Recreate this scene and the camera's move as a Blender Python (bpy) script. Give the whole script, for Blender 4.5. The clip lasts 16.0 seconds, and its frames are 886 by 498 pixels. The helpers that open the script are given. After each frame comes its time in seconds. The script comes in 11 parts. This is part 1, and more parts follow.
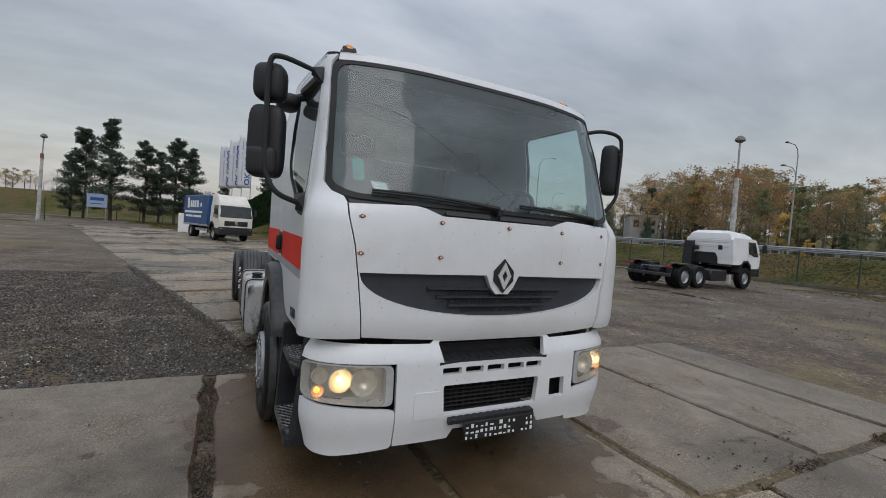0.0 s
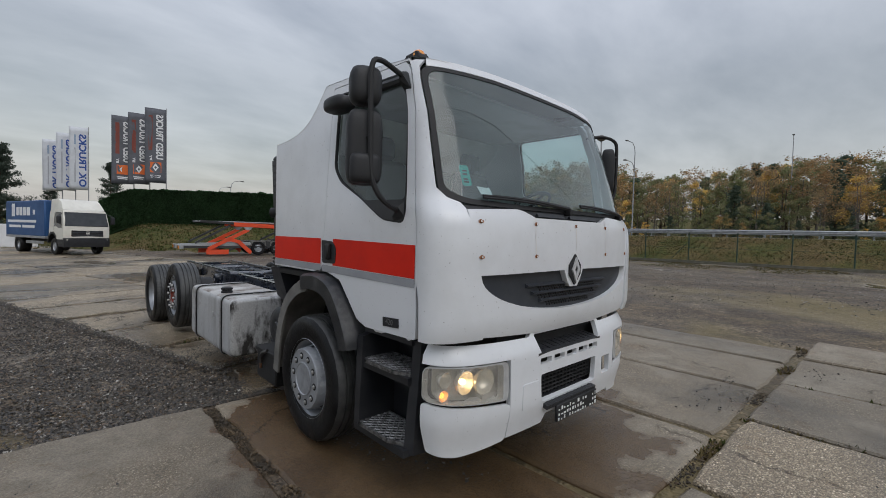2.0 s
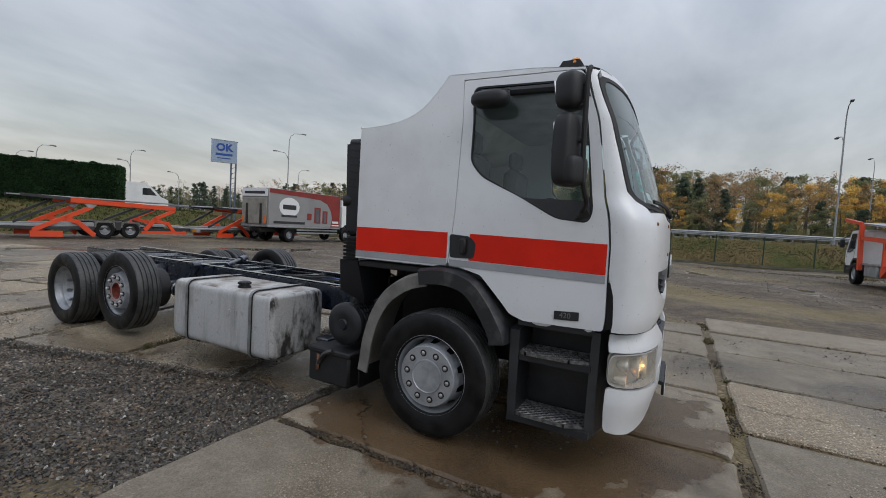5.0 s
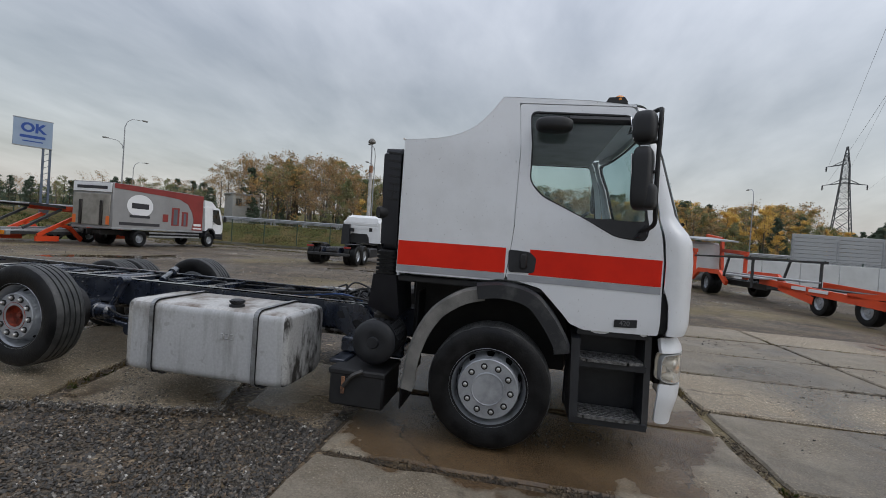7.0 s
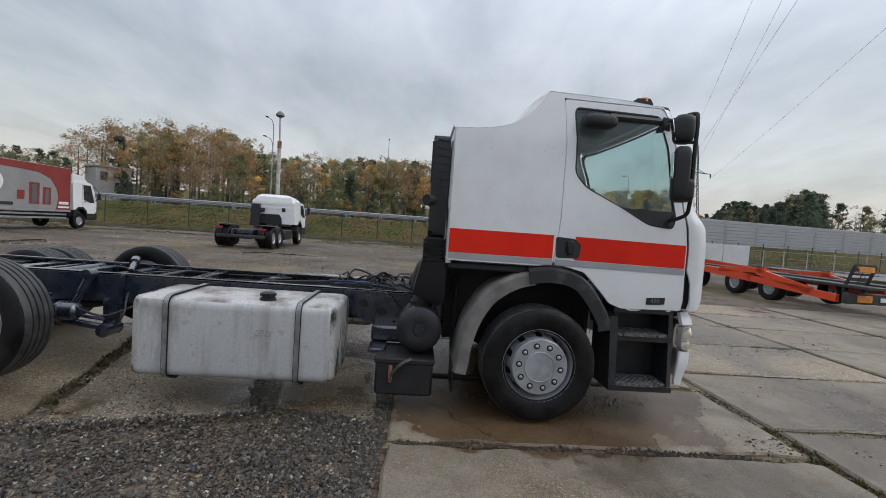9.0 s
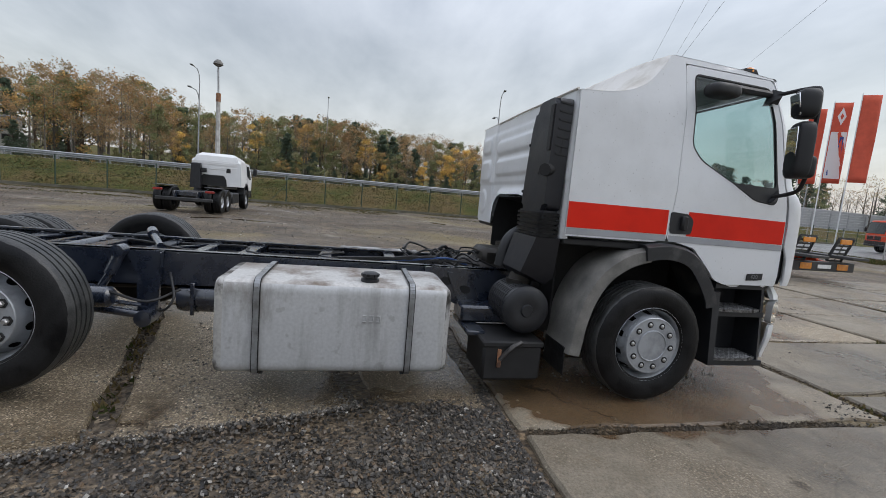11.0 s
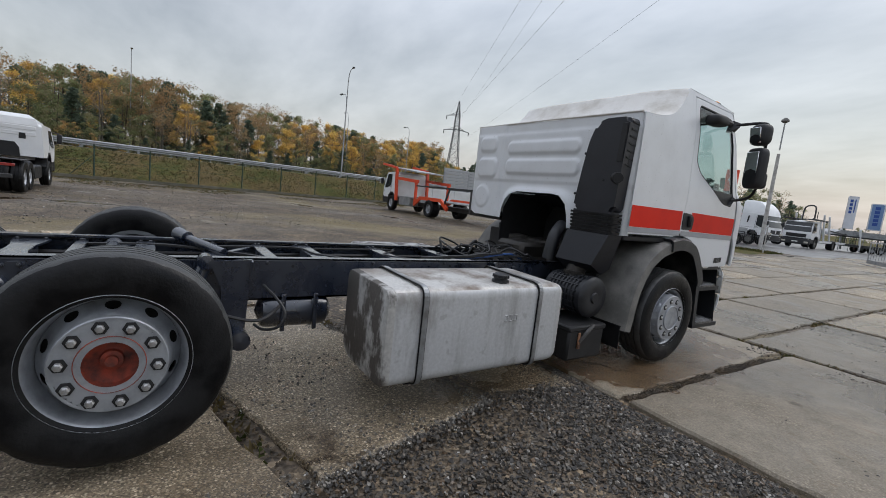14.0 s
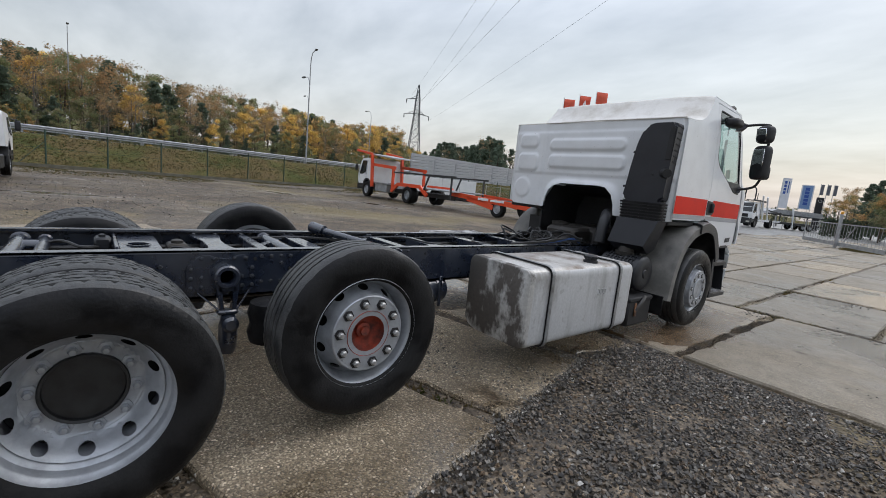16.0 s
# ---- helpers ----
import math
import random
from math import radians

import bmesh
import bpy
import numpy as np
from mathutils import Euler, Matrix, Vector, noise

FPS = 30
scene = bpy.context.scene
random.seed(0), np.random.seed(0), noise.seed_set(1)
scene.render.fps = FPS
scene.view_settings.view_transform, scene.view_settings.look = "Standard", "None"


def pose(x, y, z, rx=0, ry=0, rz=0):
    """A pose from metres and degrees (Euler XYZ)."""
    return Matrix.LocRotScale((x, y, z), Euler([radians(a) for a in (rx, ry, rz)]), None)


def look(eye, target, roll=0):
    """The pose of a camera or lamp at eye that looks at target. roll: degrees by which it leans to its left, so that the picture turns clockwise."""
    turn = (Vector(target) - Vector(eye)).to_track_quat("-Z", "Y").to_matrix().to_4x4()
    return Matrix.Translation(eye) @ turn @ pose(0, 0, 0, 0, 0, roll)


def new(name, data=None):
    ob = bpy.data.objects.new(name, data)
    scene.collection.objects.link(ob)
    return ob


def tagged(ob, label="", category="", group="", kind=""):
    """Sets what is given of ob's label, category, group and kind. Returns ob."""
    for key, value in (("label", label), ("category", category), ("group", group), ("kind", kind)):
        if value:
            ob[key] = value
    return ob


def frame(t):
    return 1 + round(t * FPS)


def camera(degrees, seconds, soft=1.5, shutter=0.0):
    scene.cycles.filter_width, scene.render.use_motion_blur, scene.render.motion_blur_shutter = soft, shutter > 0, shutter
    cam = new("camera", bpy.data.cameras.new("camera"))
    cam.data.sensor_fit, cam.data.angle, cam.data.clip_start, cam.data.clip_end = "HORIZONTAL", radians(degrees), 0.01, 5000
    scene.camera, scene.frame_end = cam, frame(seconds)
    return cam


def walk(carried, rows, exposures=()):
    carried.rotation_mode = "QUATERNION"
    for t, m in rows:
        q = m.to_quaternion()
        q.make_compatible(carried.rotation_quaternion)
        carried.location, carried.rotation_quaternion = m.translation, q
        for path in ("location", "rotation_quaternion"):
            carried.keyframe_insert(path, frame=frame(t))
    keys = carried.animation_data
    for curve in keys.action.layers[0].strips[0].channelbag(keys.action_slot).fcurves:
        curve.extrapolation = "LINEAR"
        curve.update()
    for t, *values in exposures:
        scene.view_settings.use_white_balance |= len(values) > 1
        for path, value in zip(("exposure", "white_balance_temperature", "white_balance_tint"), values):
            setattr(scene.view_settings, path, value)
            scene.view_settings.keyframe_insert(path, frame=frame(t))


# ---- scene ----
cam = camera(91.3, 16.0, soft=0.9)
PATH = [
    (0, (-1.578, -3.692, 1.604), (-0.662, -1.916, 1.526), 4.4),
    (0.5, (-1.886, -3.58, 1.583), (-0.879, -1.853, 1.516), 2.6),
    (1, (-2.2, -3.428, 1.592), (-1.038, -1.802, 1.524), 2.9),
    (1.5, (-2.503, -3.302, 1.604), (-1.206, -1.781, 1.541), 2.9),
    (2, (-2.71, -3.03, 1.58), (-1.34, -1.574, 1.511), 1.5),
    (2.5, (-2.97, -2.793, 1.564), (-1.539, -1.398, 1.496), 2.1),
    (3, (-3.185, -2.579, 1.534), (-1.714, -1.226, 1.468), 2.5),
    (3.5, (-3.355, -2.319, 1.532), (-1.842, -1.013, 1.463), 3.1),
    (4, (-3.599, -2.102, 1.53), (-1.986, -0.922, 1.47), 3.9),
    (4.2, (-3.689, -2.005, 1.568), (-2.045, -0.87, 1.484), 3.9),
    (6.3, (-4.274, -0.603, 1.548), (-2.344, -0.078, 1.506), 3.5),
    (6.5, (-4.334, -0.463, 1.559), (-2.385, -0.015, 1.512), 4.0),
    (7, (-4.459, -0.181, 1.54), (-2.493, 0.181, 1.504), 4.1),
    (7.5, (-4.51, 0.132, 1.517), (-2.523, 0.356, 1.476), 4.1),
    (8, (-4.661, 0.456, 1.502), (-2.662, 0.491, 1.468), 4.6),
    (8.2, (-4.732, 0.569, 1.519), (-2.733, 0.584, 1.476), 4.6),
    (10.3, (-4.227, 1.819, 1.492), (-2.268, 1.463, 1.308), 4.4),
    (10.5, (-4.198, 1.962, 1.467), (-2.243, 1.586, 1.272), 4.8),
    (11, (-4.103, 2.316, 1.463), (-2.16, 1.905, 1.232), 5.0),
    (11.5, (-3.902, 2.641, 1.457), (-1.975, 2.169, 1.198), 4.6),
    (12, (-3.823, 2.985, 1.441), (-1.95, 2.34, 1.168), 5.3),
    (12.5, (-3.726, 3.336, 1.451), (-1.873, 2.637, 1.173), 5.1),
    (13, (-3.584, 3.642, 1.463), (-1.775, 2.833, 1.193), 5.5),
    (13.5, (-3.544, 3.963, 1.459), (-1.815, 2.991, 1.204), 6.0),
    (14, (-3.448, 4.257, 1.438), (-1.801, 3.15, 1.187), 6.3),
    (14.5, (-3.393, 4.576, 1.451), (-1.794, 3.401, 1.197), 6.0),
    (15, (-3.414, 4.915, 1.438), (-1.853, 3.696, 1.162), 6.2),
    (15.5, (-3.278, 5.244, 1.421), (-1.737, 4.005, 1.123), 5.5),
    (16, (-3.206, 5.572, 1.413), (-1.683, 4.312, 1.112), 5.8),
]
EXPOSURE = [(0.0, -0.15), (2.5, -0.10), (4.0, -0.03), (7.0, -0.03), (8.2, 0.1), (10.5, 0.25), (12.0, 0.31), (14.2, 0.14), (15.0, 0.18), (16.0, 0.33)]
walk(cam, [(t, look(eye, target, roll)) for t, eye, target, roll in PATH], EXPOSURE)

# ---- world and light ----
world = bpy.data.worlds.new("overcast")
scene.world = world
world.use_nodes = True
wn, wl = world.node_tree.nodes, world.node_tree.links
wn.clear()
SUN_ELEV, SUN_AZ = 48.0, 191.0


def wnode(kind, **inputs):
    n = wn.new(kind)
    for k, v in inputs.items():
        n.inputs[k].default_value = v
    return n


w_out = wnode("ShaderNodeOutputWorld")
w_bg = wnode("ShaderNodeBackground", Strength=0.66)
w_sky = wnode("ShaderNodeTexSky")
w_sky.sky_type, w_sky.sun_disc = "NISHITA", False
w_sky.sun_elevation, w_sky.sun_rotation = radians(SUN_ELEV), radians(SUN_AZ)
w_sky.air_density, w_sky.dust_density = 2.0, 1.5
w_co = wnode("ShaderNodeTexCoord")
w_sep = wnode("ShaderNodeSeparateXYZ")
w_up = wnode("ShaderNodeMath", Value_001=0.0)
w_up.operation = "MAXIMUM"
w_den = wnode("ShaderNodeMath", Value_001=0.22)
w_den.operation = "ADD"
w_dx, w_dy = wnode("ShaderNodeMath"), wnode("ShaderNodeMath")
w_dx.operation = w_dy.operation = "DIVIDE"
w_com = wnode("ShaderNodeCombineXYZ", Z=0.3)
w_map = wnode("ShaderNodeMapping", Rotation=(0, 0, 0.5), Scale=(0.8, 1.5, 1.0))
w_big = wnode("ShaderNodeTexNoise", Scale=1.15, Detail=6.0, Roughness=0.52, Distortion=0.4)
w_fine = wnode("ShaderNodeTexNoise", Scale=4.0, Detail=5.0, Roughness=0.55)
w_mix = wnode("ShaderNodeMix", Factor=0.28)
w_ramp = wnode("ShaderNodeValToRGB")
w_ramp.color_ramp.elements[0].position, w_ramp.color_ramp.elements[0].color = 0.36, (0.405, 0.430, 0.500, 1)
w_ramp.color_ramp.elements[1].position, w_ramp.color_ramp.elements[1].color = 0.66, (0.665, 0.688, 0.762, 1)
# an overcast sky is up to three times as bright overhead as at the horizon
w_zen = wnode("ShaderNodeMapRange", **{"From Min": 0.30, "From Max": 1.0, "To Min": 1.0, "To Max": 2.8})
w_hor = wnode("ShaderNodeMapRange", **{"From Min": 0.0, "From Max": 0.32, "To Min": 1.08, "To Max": 1.0})
w_both = wnode("ShaderNodeMath")
w_both.operation = "MULTIPLY"
w_mul = wnode("ShaderNodeVectorMath")
w_mul.operation = "SCALE"
w_skys = wnode("ShaderNodeVectorMath")
w_skys.operation = "SCALE"
w_skys.inputs["Scale"].default_value = 0.05
w_add = wnode("ShaderNodeVectorMath")
w_add.operation = "ADD"
wl.new(w_co.outputs["Generated"], w_sep.inputs[0])
wl.new(w_sep.outputs["Z"], w_up.inputs[0])
wl.new(w_up.outputs[0], w_den.inputs[0])
wl.new(w_sep.outputs["X"], w_dx.inputs[0])
wl.new(w_sep.outputs["Y"], w_dy.inputs[0])
wl.new(w_den.outputs[0], w_dx.inputs[1])
wl.new(w_den.outputs[0], w_dy.inputs[1])
wl.new(w_dx.outputs[0], w_com.inputs["X"])
wl.new(w_dy.outputs[0], w_com.inputs["Y"])
wl.new(w_com.outputs[0], w_map.inputs["Vector"])
wl.new(w_map.outputs[0], w_big.inputs["Vector"])
wl.new(w_map.outputs[0], w_fine.inputs["Vector"])
wl.new(w_big.outputs["Fac"], w_mix.inputs["A"])
wl.new(w_fine.outputs["Fac"], w_mix.inputs["B"])
wl.new(w_mix.outputs["Result"], w_ramp.inputs["Fac"])
wl.new(w_sep.outputs["Z"], w_zen.inputs["Value"])
wl.new(w_ramp.outputs["Color"], w_mul.inputs[0])
wl.new(w_sep.outputs["Z"], w_hor.inputs["Value"])
wl.new(w_zen.outputs[0], w_both.inputs[0])
wl.new(w_hor.outputs[0], w_both.inputs[1])
wl.new(w_both.outputs[0], w_mul.inputs["Scale"])
wl.new(w_sky.outputs["Color"], w_skys.inputs[0])
wl.new(w_mul.outputs[0], w_add.inputs[0])
wl.new(w_skys.outputs[0], w_add.inputs[1])
wl.new(w_add.outputs[0], w_bg.inputs["Color"])
wl.new(w_bg.outputs[0], w_out.inputs["Surface"])

sun = new("sun", bpy.data.lights.new("sun", "SUN"))
sun.data.energy, sun.data.angle, sun.data.color = 0.8, radians(40), (1.0, 0.985, 0.97)
sun_az = radians(SUN_AZ)
sun.matrix_world = look((0, 0, 30), (-30 * math.cos(radians(SUN_ELEV)) * math.sin(sun_az), -30 * math.cos(radians(SUN_ELEV)) * math.cos(sun_az), 30 - 30 * math.sin(radians(SUN_ELEV))))

# ---- materials ----


def material(name, c1, c2=None, scale=6.0, rough=0.6, rough2=None, bump=0.0, bump_scale=40.0, metal=0.0, coat=0.0,
             fine=0.0, stretch=(1, 1, 1), lo=0.4, hi=0.65, spec=0.5, per_piece=0.0, per_island=0.0, trans=0.0):
    """A surface whose colour wanders between c1 and c2 in patches, with finer grain and relief."""
    m = bpy.data.materials.new(name)
    m.use_nodes = True
    n, k = m.node_tree.nodes, m.node_tree.links
    b = n["Principled BSDF"]
    b.inputs["Metallic"].default_value = metal
    b.inputs["Coat Weight"].default_value = coat
    b.inputs["Coat Roughness"].default_value = 0.08
    b.inputs["Specular IOR Level"].default_value = spec
    b.inputs["Transmission Weight"].default_value = trans
    c2 = c2 or tuple(v * 0.8 for v in c1)
    co = n.new("ShaderNodeTexCoord")
    mp = n.new("ShaderNodeMapping")
    mp.inputs["Scale"].default_value = stretch
    k.new(co.outputs["Object"], mp.inputs["Vector"])
    t = n.new("ShaderNodeTexNoise")
    t.inputs["Scale"].default_value, t.inputs["Detail"].default_value, t.inputs["Roughness"].default_value = scale, 8.0, 0.62
    k.new(mp.outputs[0], t.inputs["Vector"])
    r = n.new("ShaderNodeValToRGB")
    r.color_ramp.elements[0].position, r.color_ramp.elements[0].color = lo, (*c1, 1)
    r.color_ramp.elements[1].position, r.color_ramp.elements[1].color = hi, (*c2, 1)
    k.new(t.outputs["Fac"], r.inputs["Fac"])
    colour = r.outputs["Color"]
    grain = n.new("ShaderNodeTexNoise")
    grain.inputs["Scale"].default_value, grain.inputs["Detail"].default_value = bump_scale, 4.0
    k.new(co.outputs["Object"], grain.inputs["Vector"])
    if fine:
        mx = n.new("ShaderNodeMix")
        mx.data_type, mx.blend_type = "RGBA", "OVERLAY"
        mx.inputs["Factor"].default_value = fine
        k.new(colour, mx.inputs["A"])
        k.new(grain.outputs["Fac"], mx.inputs["B"])
        colour = mx.outputs["Result"]
    if per_piece or per_island:
        if per_piece:
            src = n.new("ShaderNodeObjectInfo").outputs["Random"]
        else:
            src = n.new("ShaderNodeNewGeometry").outputs["Random Per Island"]
        amount = per_piece or per_island
        mr = n.new("ShaderNodeMapRange")
        mr.inputs["To Min"].default_value, mr.inputs["To Max"].default_value = 1 - amount, 1 + amount
        k.new(src, mr.inputs["Value"])
        hs = n.new("ShaderNodeHueSaturation")
        k.new(colour, hs.inputs["Color"])
        k.new(mr.outputs[0], hs.inputs["Value"])
        colour = hs.outputs["Color"]
    k.new(colour, b.inputs["Base Color"])
    if rough2 is not None:
        rr = n.new("ShaderNodeMapRange")
        rr.inputs["From Min"].default_value, rr.inputs["From Max"].default_value = lo, hi
        rr.inputs["To Min"].default_value, rr.inputs["To Max"].default_value = rough, rough2
        k.new(t.outputs["Fac"], rr.inputs["Value"])
        k.new(rr.outputs[0], b.inputs["Roughness"])
    else:
        b.inputs["Roughness"].default_value = rough
    if bump:
        bp = n.new("ShaderNodeBump")
        bp.inputs["Strength"].default_value, bp.inputs["Distance"].default_value = min(1.0, bump), 0.01
        k.new(grain.outputs["Fac"], bp.inputs["Height"])
        k.new(bp.outputs[0], b.inputs["Normal"])
    return m


def glass_material(name, tint, rough=0.0, ior=1.45):
    m = bpy.data.materials.new(name)
    m.use_nodes = True
    b = m.node_tree.nodes["Principled BSDF"]
    b.inputs["Base Color"].default_value = (*tint, 1)
    b.inputs["Transmission Weight"].default_value = 1.0
    b.inputs["Roughness"].default_value, b.inputs["IOR"].default_value = rough, ior
    return m


def glow_material(name, colour, strength):
    m = bpy.data.materials.new(name)
    m.use_nodes = True
    b = m.node_tree.nodes["Principled BSDF"]
    b.inputs["Base Color"].default_value = (*colour, 1)
    b.inputs["Emission Color"].default_value = (*colour, 1)
    b.inputs["Emission Strength"].default_value = strength
    return m


def thin_glass(name, tint=(0.75, 0.82, 0.82), clear=0.75, haze=0.06, film=(0.55, 0.62, 0.62), base=0.05):
    """A thin pane: part of the light goes straight on, tinted, the rest is mirrored by angle."""
    m = bpy.data.materials.new(name)
    m.use_nodes = True
    n, k = m.node_tree.nodes, m.node_tree.links
    out = n["Material Output"]
    n.remove(n["Principled BSDF"])
    tr, gl, mx, fr = n.new("ShaderNodeBsdfTransparent"), n.new("ShaderNodeBsdfGlossy"), n.new("ShaderNodeMixShader"), n.new("ShaderNodeLayerWeight")
    tr.inputs["Color"].default_value = (*[c * clear for c in tint], 1)
    gl.inputs["Roughness"].default_value = 0.02
    fr.inputs["Blend"].default_value = 0.5
    pw, ad = n.new("ShaderNodeMath"), n.new("ShaderNodeMath")
    pw.operation, pw.inputs[1].default_value = "POWER", 4.0
    ad.operation, ad.inputs[1].default_value, ad.inputs[2].default_value = "MULTIPLY_ADD", 0.85, base
    k.new(fr.outputs["Facing"], pw.inputs[0])
    k.new(pw.outputs[0], ad.inputs[0])
    df, dm = n.new("ShaderNodeBsdfDiffuse"), n.new("ShaderNodeMixShader")
    df.inputs["Color"].default_value = (*film, 1)
    dt = n.new("ShaderNodeTexNoise")
    dt.inputs["Scale"].default_value, dt.inputs["Detail"].default_value = 2.5, 5.0
    dr = n.new("ShaderNodeMapRange")
    dr.inputs["From Min"].default_value, dr.inputs["From Max"].default_value = 0.3, 0.75
    dr.inputs["To Min"].default_value, dr.inputs["To Max"].default_value = haze * 0.5, haze * 1.5
    k.new(dt.outputs["Fac"], dr.inputs["Value"])
    k.new(dr.outputs[0], dm.inputs["Fac"])
    k.new(tr.outputs[0], dm.inputs[1])
    k.new(df.outputs[0], dm.inputs[2])
    k.new(ad.outputs[0], mx.inputs["Fac"])
    k.new(dm.outputs[0], mx.inputs[1])
    k.new(gl.outputs[0], mx.inputs[2])
    k.new(mx.outputs[0], out.inputs["Surface"])
    return m


M = {}
M["white"] = material("white_paint", (0.70, 0.715, 0.735), (0.60, 0.61, 0.62), 2.2, 0.32, 0.45, 0.04, 30, coat=0.35, lo=0.45, hi=0.8)


def speckled(m, scale=55.0, edge=0.68, amount=0.55):
    """Fine grime specks and faint dents over a paint."""
    n, k = m.node_tree.nodes, m.node_tree.links
    b = n["Principled BSDF"]
    co = n.new("ShaderNodeTexCoord")
    t, big = n.new("ShaderNodeTexNoise"), n.new("ShaderNodeTexNoise")
    t.inputs["Scale"].default_value, t.inputs["Detail"].default_value, t.inputs["Roughness"].default_value = scale, 3.0, 0.6
    big.inputs["Scale"].default_value, big.inputs["Detail"].default_value = 3.2, 3.0
    k.new(co.outputs["Object"], t.inputs["Vector"])
    k.new(co.outputs["Object"], big.inputs["Vector"])
    r = n.new("ShaderNodeMapRange")
    r.inputs["From Min"].default_value, r.inputs["From Max"].default_value = edge, edge + 0.05
    r.inputs["To Max"].default_value = amount
    k.new(t.outputs["Fac"], r.inputs["Value"])
    mx = n.new("ShaderNodeMix")
    mx.data_type = "RGBA"
    k.new(r.outputs[0], mx.inputs["Factor"])
    k.new(b.inputs["Base Color"].links[0].from_socket, mx.inputs["A"])
    mx.inputs["B"].default_value = (0.16, 0.145, 0.125, 1)
    k.new(mx.outputs["Result"], b.inputs["Base Color"])
    bp = n.new("ShaderNodeBump")
    bp.inputs["Strength"].default_value, bp.inputs["Distance"].default_value = 0.12, 0.02
    k.new(big.outputs["Fac"], bp.inputs["Height"])
    if b.inputs["Normal"].links:
        k.new(b.inputs["Normal"].links[0].from_socket, bp.inputs["Normal"])
    k.new(bp.outputs[0], b.inputs["Normal"])


speckled(M["white"])
M["white_dirty"] = material("dirty_white_paint", (0.72, 0.70, 0.66), (0.45, 0.41, 0.35), 3.0, 0.45, 0.6, 0.05, 60, lo=0.42, hi=0.75, fine=0.15)
M["red_stripe"] = material("red_film", (0.68, 0.024, 0.010), (0.58, 0.020, 0.010), 3.0, 0.5, spec=0.15)
M["grey_stripe"] = material("grey_film", (0.33, 0.34, 0.36), (0.28, 0.29, 0.31), 4.0, 0.4, coat=0.2)
M["plastic"] = material("dark_grey_plastic", (0.009, 0.010, 0.013), (0.022, 0.023, 0.026), 7.0, 0.42, 0.62, 0.12, 160, lo=0.4, hi=0.7)
M["plastic_worn"] = material("weathered_black_plastic", (0.016, 0.0175, 0.021), (0.085, 0.084, 0.082), 5.0, 0.38, 0.62, 0.15, 120, lo=0.5, hi=0.74, fine=0.2)
M["plastic_faded"] = material("faded_grey_plastic", (0.11, 0.108, 0.10), (0.22, 0.21, 0.195), 5.0, 0.6, 0.8, 0.15, 120, lo=0.4, hi=0.72, fine=0.2)
M["tread_plastic"] = material("studded_black_plastic", (0.012, 0.013, 0.016), (0.03, 0.031, 0.034), 60.0, 0.4, 0.6, 0.9, 60)
M["mirror_black"] = material("scuffed_mirror_plastic", (0.0065, 0.007, 0.009), (0.016, 0.0165, 0.018), 9.0, 0.5, 0.7, 0.12, 160)
M["intake_black"] = material("blue_black_plastic", (0.008, 0.009, 0.014), (0.016, 0.017, 0.022), 5.0, 0.4, 0.55, 0.06, 120)
M["figure_grey"] = material("dull_silver_figures", (0.20, 0.205, 0.21), (0.15, 0.155, 0.16), 9.0, 0.4, metal=0.5)
M["grille"] = material("anthracite_grille_plastic", (0.026, 0.030, 0.038), (0.036, 0.04, 0.047), 8.0, 0.5, bump=0.05, bump_scale=150)
M["black"] = material("flat_black_plastic", (0.008, 0.008, 0.009), (0.014, 0.014, 0.015), 8.0, 0.65)
M["rubber"] = material("tyre_rubber", (0.0040, 0.0042, 0.0050), (0.013, 0.013, 0.0135), 7.0, 0.34, 0.68, 0.22, 70, lo=0.42, hi=0.62, fine=0.25, spec=0.22)
# same rubber, lighter on the tread: light from above put into the colour
M["tread_lit"] = material("lit_tread_rubber", (0.020, 0.021, 0.022), (0.052, 0.053, 0.052), 9.0, 0.36, 0.6, 0.3, 90, lo=0.38, hi=0.62, spec=0.5)
M["chassis"] = material("dark_blue_chassis_paint", (0.0095, 0.0145, 0.028), (0.026, 0.032, 0.046), 6.0, 0.24, 0.40, 0.08, 60, lo=0.42, hi=0.72, spec=0.8, coat=0.75)
M["steel_rim"] = material("silver_rim_paint", (0.40, 0.42, 0.45), (0.22, 0.23, 0.245), 7.0, 0.38, 0.55, 0.06, 90, metal=0.45, lo=0.42, hi=0.75)
# blackish patches put the shade of the hub's hollow into its colour
M["hub_orange"] = material("orange_primer_hub", (0.42, 0.06, 0.025), (0.07, 0.025, 0.02), 9.0, 0.5, 0.7, 0.1, 80, lo=0.42, hi=0.68)
M["hub_black"] = material("greasy_black_hub", (0.008, 0.008, 0.009), (0.02, 0.02, 0.02), 14.0, 0.4, 0.6)
M["nut"] = material("dull_steel_nut", (0.52, 0.52, 0.52), (0.34, 0.33, 0.31), 30.0, 0.4, metal=0.7)
M["chrome"] = material("chrome", (0.86, 0.87, 0.89), (0.78, 0.79, 0.81), 20.0, 0.22, metal=0.8)
M["lens"] = glass_material("lamp_lens", (0.94, 0.95, 0.95), 0.02, 1.25)
M["reflector"] = material("lamp_reflector", (0.74, 0.71, 0.64), (0.58, 0.55, 0.48), 14.0, 0.25, metal=0.5)
M["bezel_pale"] = material("pale_lamp_bezel", (0.50, 0.51, 0.51), (0.40, 0.40, 0.40), 8.0, 0.35, metal=0.2)
M["bulb"] = glow_material("lit_bulb", (1.0, 0.68, 0.30), 10.0)
M["amber_lit"] = glow_material("lit_amber_bulb", (1.0, 0.36, 0.05), 3.5)
